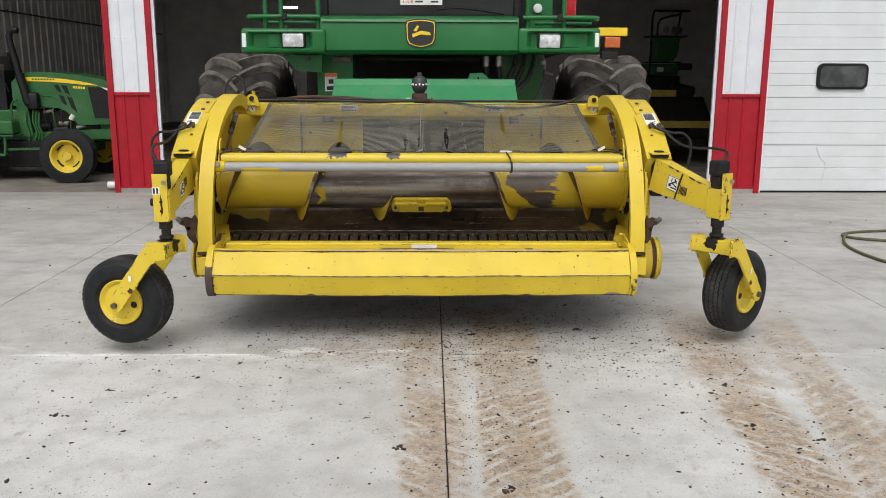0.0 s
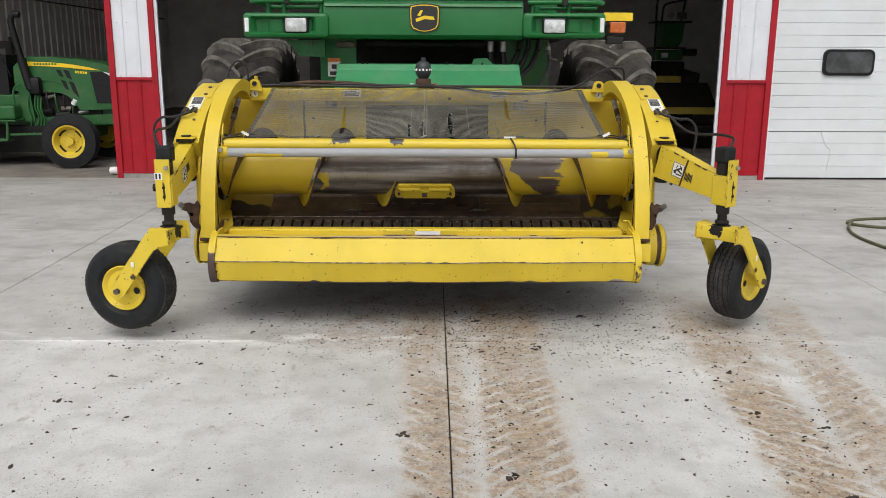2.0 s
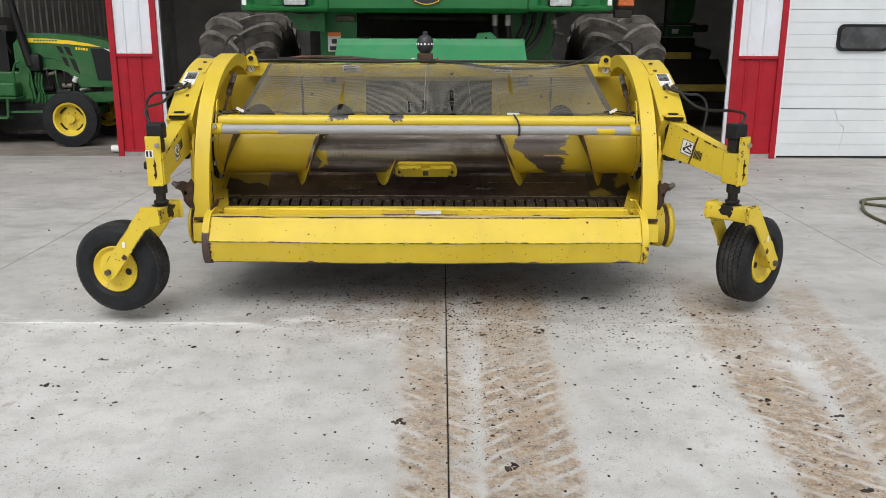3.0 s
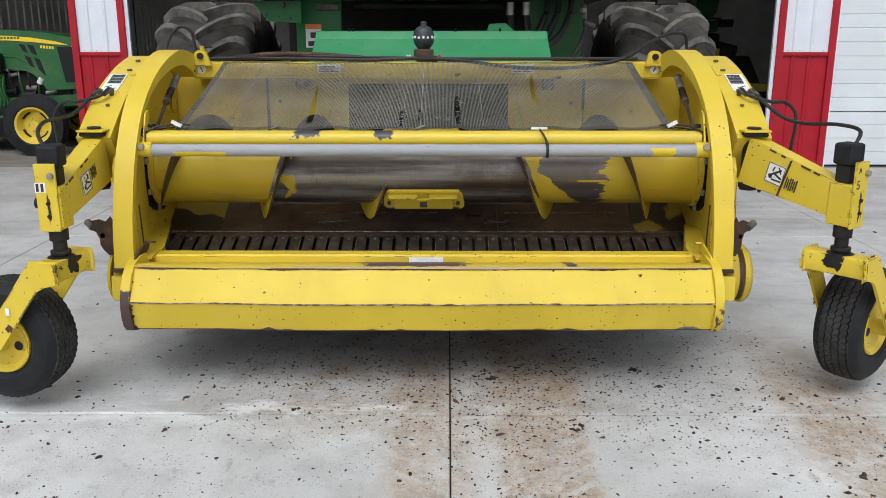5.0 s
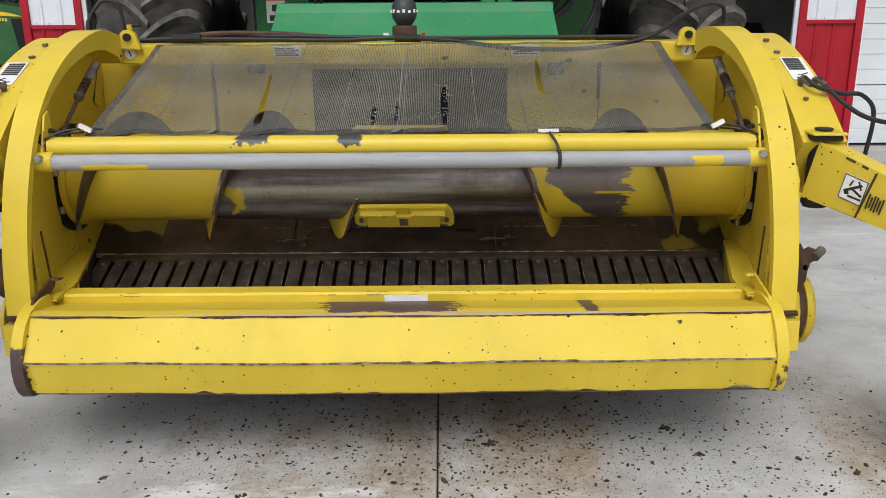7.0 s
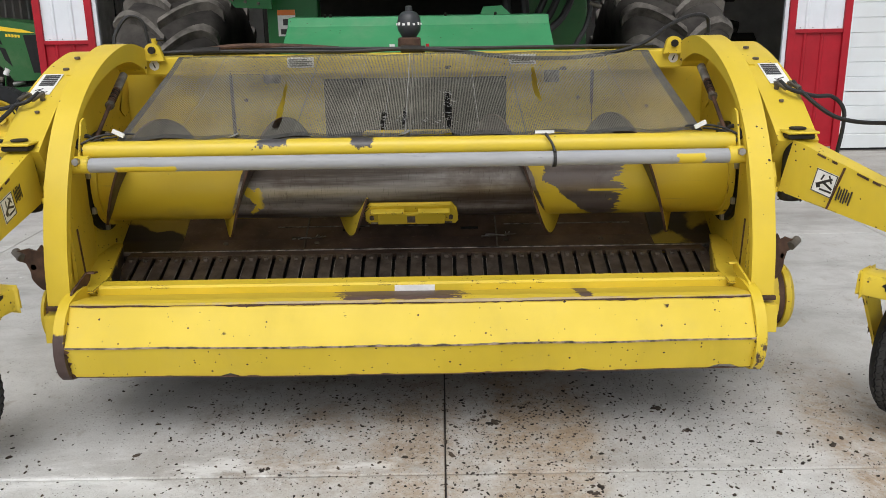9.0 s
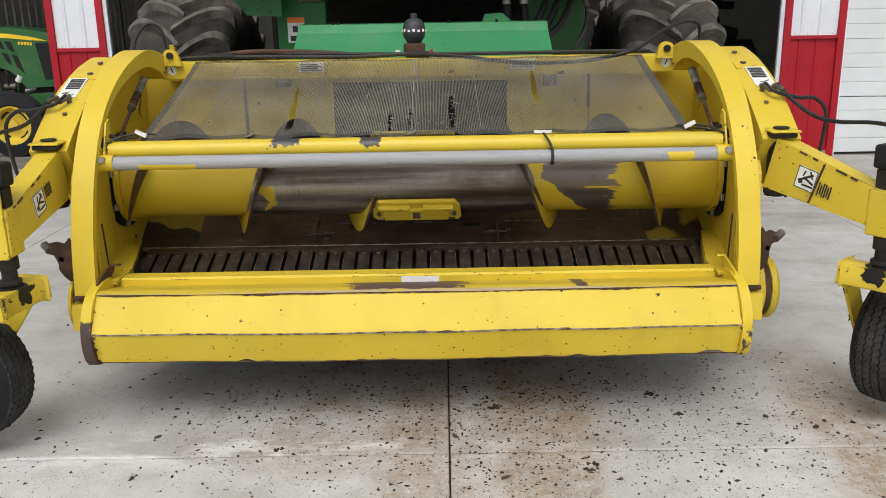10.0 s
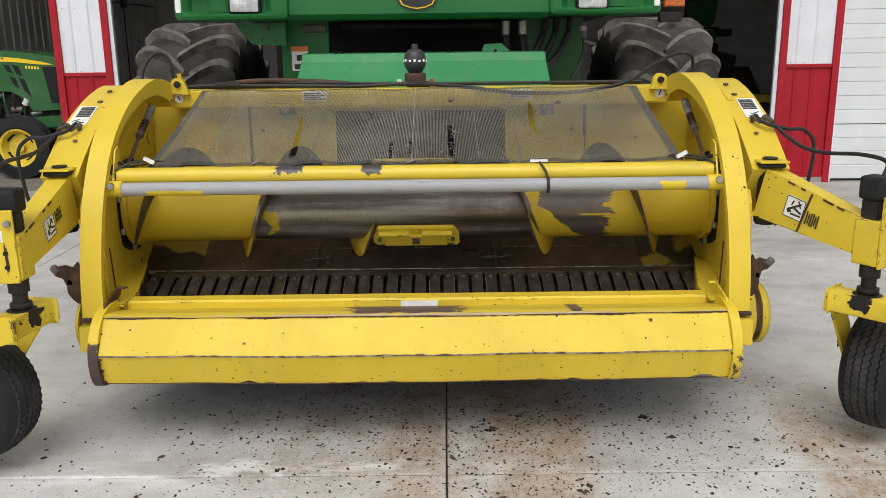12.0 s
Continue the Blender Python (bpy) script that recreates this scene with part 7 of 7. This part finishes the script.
part("loop_handle", tube([(-5.86, 11.66, 0.68), (-5.90, 11.64, 0.95), (-5.87, 11.64, 1.10), (-5.80, 11.64, 1.14)], 0.016, seg=8), GREEN_TRACTOR, tr)
for k in range(3):
    part("control_cable", tube([(-6.35 - 0.1 * k, 11.66, 1.42 + 0.05 * k), (-6.12, 11.64, 1.50 + 0.05 * k), (-5.98, 11.66, 1.42), (-5.93, 11.70, 1.25)], 0.009, seg=6), BLACK, tr)
part("front_support", box(-5.0, -4.6, 11.88, 12.22, 0.55, 0.85), GREEN_TRACTOR, tr, bevel=0.02)
part("frame_rail", beam((-5.7, 11.80, 0.60), (-4.55, 11.84, 0.66), 0.10, 0.14), GREEN_TRACTOR, tr, bevel=0.01)
part("step", box(-6.6, -5.93, 11.40, 11.62, 0.365, 0.395), GREEN_TRACTOR, tr, bevel=0.006)
part("step_bar", beam((-5.93, 11.50, 0.455), (-5.48, 11.56, 0.46), 0.03, 0.03), GREEN_TRACTOR, tr)
part("step_post", rod((-5.95, 11.45, 0.38), (-5.93, 11.45, 0.645), 0.02), GREEN_TRACTOR, tr)
# black box painting the shade beneath the tractor
part("tractor_shade_box", box(-7.4, -5.2, 11.70, 12.40, 0.18, 0.56), VOID_BLACK, tr)
part("transmission", box(-7.4, -5.6, 11.85, 12.25, 0.45, 1.0), GREEN_TRACTOR, tr, bevel=0.03)
part("dash", prism([(-6.25, 1.0), (-6.2, 1.55), (-6.05, 1.55), (-6.05, 1.0)], 11.85, 12.25, axis=1), BLACK, tr, bevel=0.02)
part("steering_wheel", lathe([(0.17, -0.014), (0.198, -0.014), (0.198, 0.014), (0.17, 0.014)], Matrix.Translation((-6.38, 12.05, 1.60)) @ Matrix.Rotation(radians(35), 4, 'Y') @ Matrix.Rotation(math.pi / 2, 4, 'Y'), 32, closed=True), BLACK, tr, smooth=40)
part("steering_column", rod((-6.15, 12.05, 1.45), (-6.37, 12.05, 1.60), 0.025), BLACK, tr)
part("front_axle", beam((-5.04, 11.52, 0.42), (-5.04, 12.64, 0.42), 0.10, 0.12), GREEN_TRACTOR, tr, bevel=0.01)


def farm_wheel(x, y, r, w, rim_r, side_sign, name):
    M = Matrix.Translation((x, y, r)) @ Matrix.Rotation(math.pi / 2, 4, 'Z')
    h = w / 2
    prof = [(rim_r, -h + 0.02), (rim_r + 0.03, -h), (r * 0.82, -h), (r * 0.95, -h + 0.015)]
    for g in (-0.5, -0.17, 0.17, 0.5):
        q = g * h * 1.5
        prof += [(r, q - 0.012), (r - 0.014, q - 0.006), (r - 0.014, q + 0.006), (r, q + 0.012)]
    prof += [(r * 0.95, h - 0.015), (r * 0.82, h), (rim_r + 0.03, h), (rim_r, h - 0.02)]
    ty = part(name, lathe(prof, M, 56), RUBBER, tr, "black ribbed front tyre", smooth=30)
    e = side_sign
    rim = part("rim", lathe([(0.0, e * (h - 0.11)), (0.06, e * (h - 0.11)), (0.10, e * (h - 0.10)), (rim_r * 0.72, e * (h - 0.105)), (rim_r * 0.85, e * (h - 0.06)), (rim_r - 0.01, e * (h - 0.015)), (rim_r + 0.015, e * (h - 0.008)), (rim_r, e * (h - 0.03)), (rim_r * 0.8, e * (h - 0.13))], M, 40), YELLOW_CLEAN, ty, "yellow wheel rim", smooth=35)
    part("hub_cap", rod((x, y - 0.02, r), (x, y - h + 0.045, r), 0.055, seg=20), YELLOW_CLEAN, ty, smooth=40)
    for k in range(4):
        bm = bmesh.new()
        rr = rim_r * 0.80
        arc = [k * math.pi / 2 + 0.35 + 0.75 * j / 8 for j in range(9)]
        loop = [(x + rr * math.cos(q), r + rr * math.sin(q)) for q in arc] + [(x + (rr - 0.016) * math.cos(q), r + (rr - 0.016) * math.sin(q)) for q in arc[::-1]]
        part("rim_slot", prism(loop, y - h + 0.070, y - h + 0.100, bm, axis=1), VOID_BLACK, ty)
    for k in range(6):
        a = k * math.pi / 3
        part("wheel_bolt", rod((x + 0.095 * math.cos(a), y - h + 0.12, r + 0.095 * math.sin(a)), (x + 0.095 * math.cos(a), y - h + 0.085, r + 0.095 * math.sin(a)), 0.012, seg=6), YELLOW_CLEAN, ty)


farm_wheel(-5.04, 11.40, 0.375, 0.21, 0.215, -1, "front_tyre")
farm_wheel(-5.04, 12.75, 0.375, 0.21, 0.215, -1, "front_tyre")
farm_wheel(-7.35, 11.35, 0.66, 0.38, 0.36, -1, "rear_tyre")
farm_wheel(-7.35, 12.75, 0.66, 0.38, 0.36, -1, "rear_tyre")

# ---- other things in and by the shop ----
yh = thing("stored_header", (4.3, 14.2, 0), "long yellow header frame stored on the shop floor", "farm machine")
part("upper_beam", box(2.6, 5.2, 14.2, 14.35, 0.60, 0.72), YELLOW_DIM, yh, bevel=0.01)
part("lower_beam", box(2.6, 5.6, 14.0, 14.5, 0.30, 0.42), DARK, yh, bevel=0.01)
part("deck", prism([(14.3, 0.72), (14.9, 1.12), (14.95, 1.12), (14.95, 0.6)], 2.7, 5.0), DARK, yh)
part("rear_beam", box(3.3, 4.5, 14.85, 14.95, 1.12, 1.24), YELLOW_DIM, yh, bevel=0.01)
part("tall_beam", box(2.7, 5.0, 15.2, 15.3, 0.85, 1.0), YELLOW_DIM, yh, bevel=0.01)
for x in (2.9, 4.0, 5.1):
    part("foot", box(x - 0.06, x + 0.06, 14.05, 14.45, 0.0, 0.30), DARK, yh)

gm = thing("parked_tractor", (5.1, 18.2, 0), "small green machine with a roll cage standing in the dark shop", "tractor")
part("chassis", box(4.78, 5.45, 17.9, 19.2, 0.45, 1.48), DARK, gm, bevel=0.05)
part("hood", box(4.80, 5.37, 17.8, 18.8, 1.50, 1.72), GREEN_TRACTOR, gm, bevel=0.04)
part("lamp", box(4.90, 5.04, 17.77, 17.80, 1.56, 1.66), LAMP_LENS, gm, bevel=0.01)
part("side_box", box(5.40, 5.66, 17.8, 18.2, 1.60, 1.74), DARK, gm, bevel=0.02)
part("seat_body", prism([(4.93, 1.78), (4.98, 2.28), (5.42, 2.28), (5.38, 1.90), (5.30, 1.78)], 18.0, 18.6, axis=1), GREEN_TRACTOR, gm, bevel=0.03)
for z, x1 in ((2.29, 5.56), (1.745, 5.46)):
    part("shelf", box(4.78, x1, 17.95, 18.6, z, z + 0.03), BLACK, gm)
part("roll_cage", tube([(4.80, 18.0, 1.5), (4.80, 18.0, 2.2), (4.82, 18.0, 2.78), (5.0, 18.0, 2.83), (5.60, 18.0, 2.83)], 0.022), BLACK, gm)
part("roll_cage", tube([(5.00, 18.3, 2.3), (5.02, 18.3, 2.6), (5.12, 18.3, 2.70), (5.5, 18.3, 2.78)], 0.02), BLACK, gm)
part("roll_cage", rod((5.36, 18.1, 2.3), (5.44, 18.1, 2.82), 0.02), BLACK, gm)
part("work_lamp", rod((5.10, 17.95, 2.44), (5.10, 18.0, 2.44), 0.07, seg=16), STEEL, gm)
part("beacon", box(5.25, 5.45, 17.98, 18.1, 2.36, 2.50), STRUT, gm, bevel=0.02)
for x in (4.72, 5.52):
    part("wheel", lathe([(0.2, -0.14), (0.42, -0.16), (0.5, -0.10), (0.5, 0.10), (0.42, 0.16), (0.2, 0.14)], Matrix.Translation((x, 18.2, 0.5)), 32, closed=True), RUBBER, gm, smooth=40)
part("front_roller", rod((5.15, 17.55, 1.22), (5.62, 17.55, 1.10), 0.15, seg=18), RUBBER_DUSTY, gm, smooth=40)
part("roller_arm", beam((5.3, 17.6, 1.2), (5.2, 18.0, 1.35), 0.06, 0.06), DARK, gm)

pv = thing("drain_pipe", (-4.05, 10.9, 0), "short white plastic pipe lying by the wall", "pipe")
part("pipe", rod((-4.26, 10.72, 0.052), (-3.6, 10.72, 0.052), 0.05, seg=20), WHITE_PLASTIC, pv, smooth=40)
hs = thing("garden_hose", (4.4, 7.0, 0), "olive garden hose looped on the concrete", "hose")
part("hose_run", tube([(6.5, 7.55, 0.014), (5.4, 7.70, 0.014), (4.7, 7.68, 0.014), (4.22, 7.58, 0.014), (4.05, 7.40, 0.014), (4.25, 7.20, 0.016), (4.8, 7.12, 0.014), (5.6, 7.2, 0.014), (6.4, 7.0, 0.014)], 0.014, n=10), GARDEN_HOSE, hs, smooth=60)
part("hose_run", tube([(4.06, 7.37, 0.036), (3.93, 7.15, 0.02), (3.84, 6.85, 0.014), (3.83, 6.5, 0.014), (3.90, 6.2, 0.014), (4.2, 5.85, 0.014), (4.9, 5.6, 0.014), (5.6, 5.5, 0.014)], 0.014, n=10), GARDEN_HOSE, hs, smooth=60)


# ---- crop residue scattered on the apron ----
def residue():
    rnd = random.Random(11)
    verts, faces = [], []

    def crumb(x, y, r):
        b = len(verts)
        a0, st = rnd.uniform(0, 6.3), rnd.uniform(1.0, 2.2)
        k = 5
        for lv, rr, z in ((0, 1.0, -0.0005), (1, 0.65, 0.35 + 0.3 * rnd.random())):
            for i in range(k):
                a = 2 * math.pi * i / k
                q = r * rr * rnd.uniform(0.6, 1.25)
                px, py = q * math.cos(a) * st, q * math.sin(a)
                verts.append((x + px * math.cos(a0) - py * math.sin(a0), y + px * math.sin(a0) + py * math.cos(a0), max(-0.0005, z * r) if lv else -0.0005))
        for i in range(k):
            j = (i + 1) % k
            faces.append((b + i, b + j, b + k + j, b + k + i))
        faces.append(tuple(b + k + i for i in range(k)))

    def size(lo, hi):
        return lo + (hi - lo) * rnd.random() ** 6
    for _ in range(4000):
        crumb(rnd.gauss(0.12, 0.62), rnd.gauss(4.30, 0.30), size(0.0010, 0.0062))
    for _ in range(1300):
        crumb(rnd.gauss(1.05, 0.50), rnd.gauss(4.20, 0.36), size(0.0009, 0.0046))
    for _ in range(1800):
        crumb(rnd.gauss(0.32, 0.16), rnd.uniform(2.4, 4.6), size(0.0010, 0.0055))
    for _ in range(2700):
        crumb(rnd.uniform(-0.9, 1.7), rnd.uniform(3.7, 5.2), size(0.0011, 0.0052))
    for _ in range(1800):
        crumb(rnd.uniform(-2.6, 2.7), rnd.uniform(0.9, 4.6), size(0.0012, 0.0055))
    for _ in range(900):
        crumb(rnd.gauss(1.62, 0.32), rnd.uniform(1.6, 4.2), size(0.0013, 0.0075))
    for _ in range(170):
        crumb(rnd.uniform(-2.4, 2.6), rnd.uniform(0.9, 4.4), size(0.0030, 0.0130))
    for _ in range(380):
        crumb(rnd.choice((0.05, 0.45, 1.52, 1.55, 2.0)) + rnd.gauss(0, 0.11), rnd.uniform(1.0, 4.5), size(0.0020, 0.011))
    for _ in range(900):
        crumb(rnd.uniform(-2.6, 2.7), rnd.uniform(2.2, 4.9), size(0.0016, 0.0070))
    for _ in range(120):
        crumb(rnd.gauss(-1.7, 0.35), rnd.gauss(3.5, 0.5), size(0.002, 0.009))
    for _ in range(250):
        crumb(rnd.uniform(-5, 5), rnd.uniform(4.5, 10), size(0.003, 0.014))
    for x, y, r in ((-0.08, 2.78, 0.011), (1.03, 4.27, 0.011), (0.62, 3.89, 0.010), (-1.67, 3.14, 0.013), (1.24, 3.15, 0.008), (0.69, 3.79, 0.007), (0.615, 3.85, 0.010), (-0.52, 4.03, 0.008), (0.35, 2.41, 0.013), (-1.55, 3.45, 0.010), (-1.2, 3.35, 0.007), (-0.25, 3.1, 0.006), (2.1, 3.9, 0.007), (1.5, 3.0, 0.010), (1.75, 2.85, 0.012), (0.30, 4.35, 0.012), (0.95, 4.45, 0.012), (1.55, 3.5, 0.011)):
        for _ in range(7):
            crumb(x + rnd.gauss(0, r * 1.3), y + rnd.gauss(0, r * 0.8), r * rnd.uniform(0.35, 0.9))
    me = bpy.data.meshes.new("crop_residue")
    me.from_pydata(verts, [], faces)
    me.materials.append(CRUMBS)
    ob = new("crop_residue", me)
    ob.location = (0, 0, 0.0006)
    tagged(ob, "dark dry crop crumbs scattered on the concrete", "debris", kind="stuff")


residue()


# ---- concrete apron: separate slabs with recessed joints ----
XJ = [-12.0, -8.85, -5.86, -2.86, 0.115, 3.14, 6.15, 9.15, 12.0]
YJ = [-8.2, -5.15, -2.1, 0.93, 3.985, 7.05, 10.41]
apron = structure("apron", box(-12.0, 12.0, -8.2, 10.41, -0.099, -0.022), plain("joint_filler", (0.05, 0.045, 0.04), 0.9), "pale concrete apron with tyre dirt and scattered residue", "pavement")
for i in range(len(XJ) - 1):
    for j in range(len(YJ) - 1):
        x0, x1, y0, y1 = XJ[i], XJ[i + 1], YJ[j], YJ[j + 1]
        cx, cy = (x0 + x1) / 2, (y0 + y1) / 2
        w, h = (x1 - x0) / 2, (y1 - y0) / 2
        bm = bmesh.new()
        gx, gy, c = 0.003, 0.004, 0.006
        rings = []
        for ix, iy, z in ((gx, gy, -0.0215), (gx, gy, -0.004), (gx + c * 0.5, gy + c, 0.0)):
            rings.append([bm.verts.new((cx + sx * (w - ix), cy + sy * (h - iy), z)) for sx, sy in ((-1, -1), (1, -1), (1, 1), (-1, 1))])
        for a, b in zip(rings, rings[1:]):
            for k in range(4):
                bm.faces.new((a[k], a[(k + 1) % 4], b[(k + 1) % 4], b[k]))
        bm.faces.new(rings[-1]), bm.faces.new(rings[0][::-1])
        part("slab", bm, CONCRETE, apron)
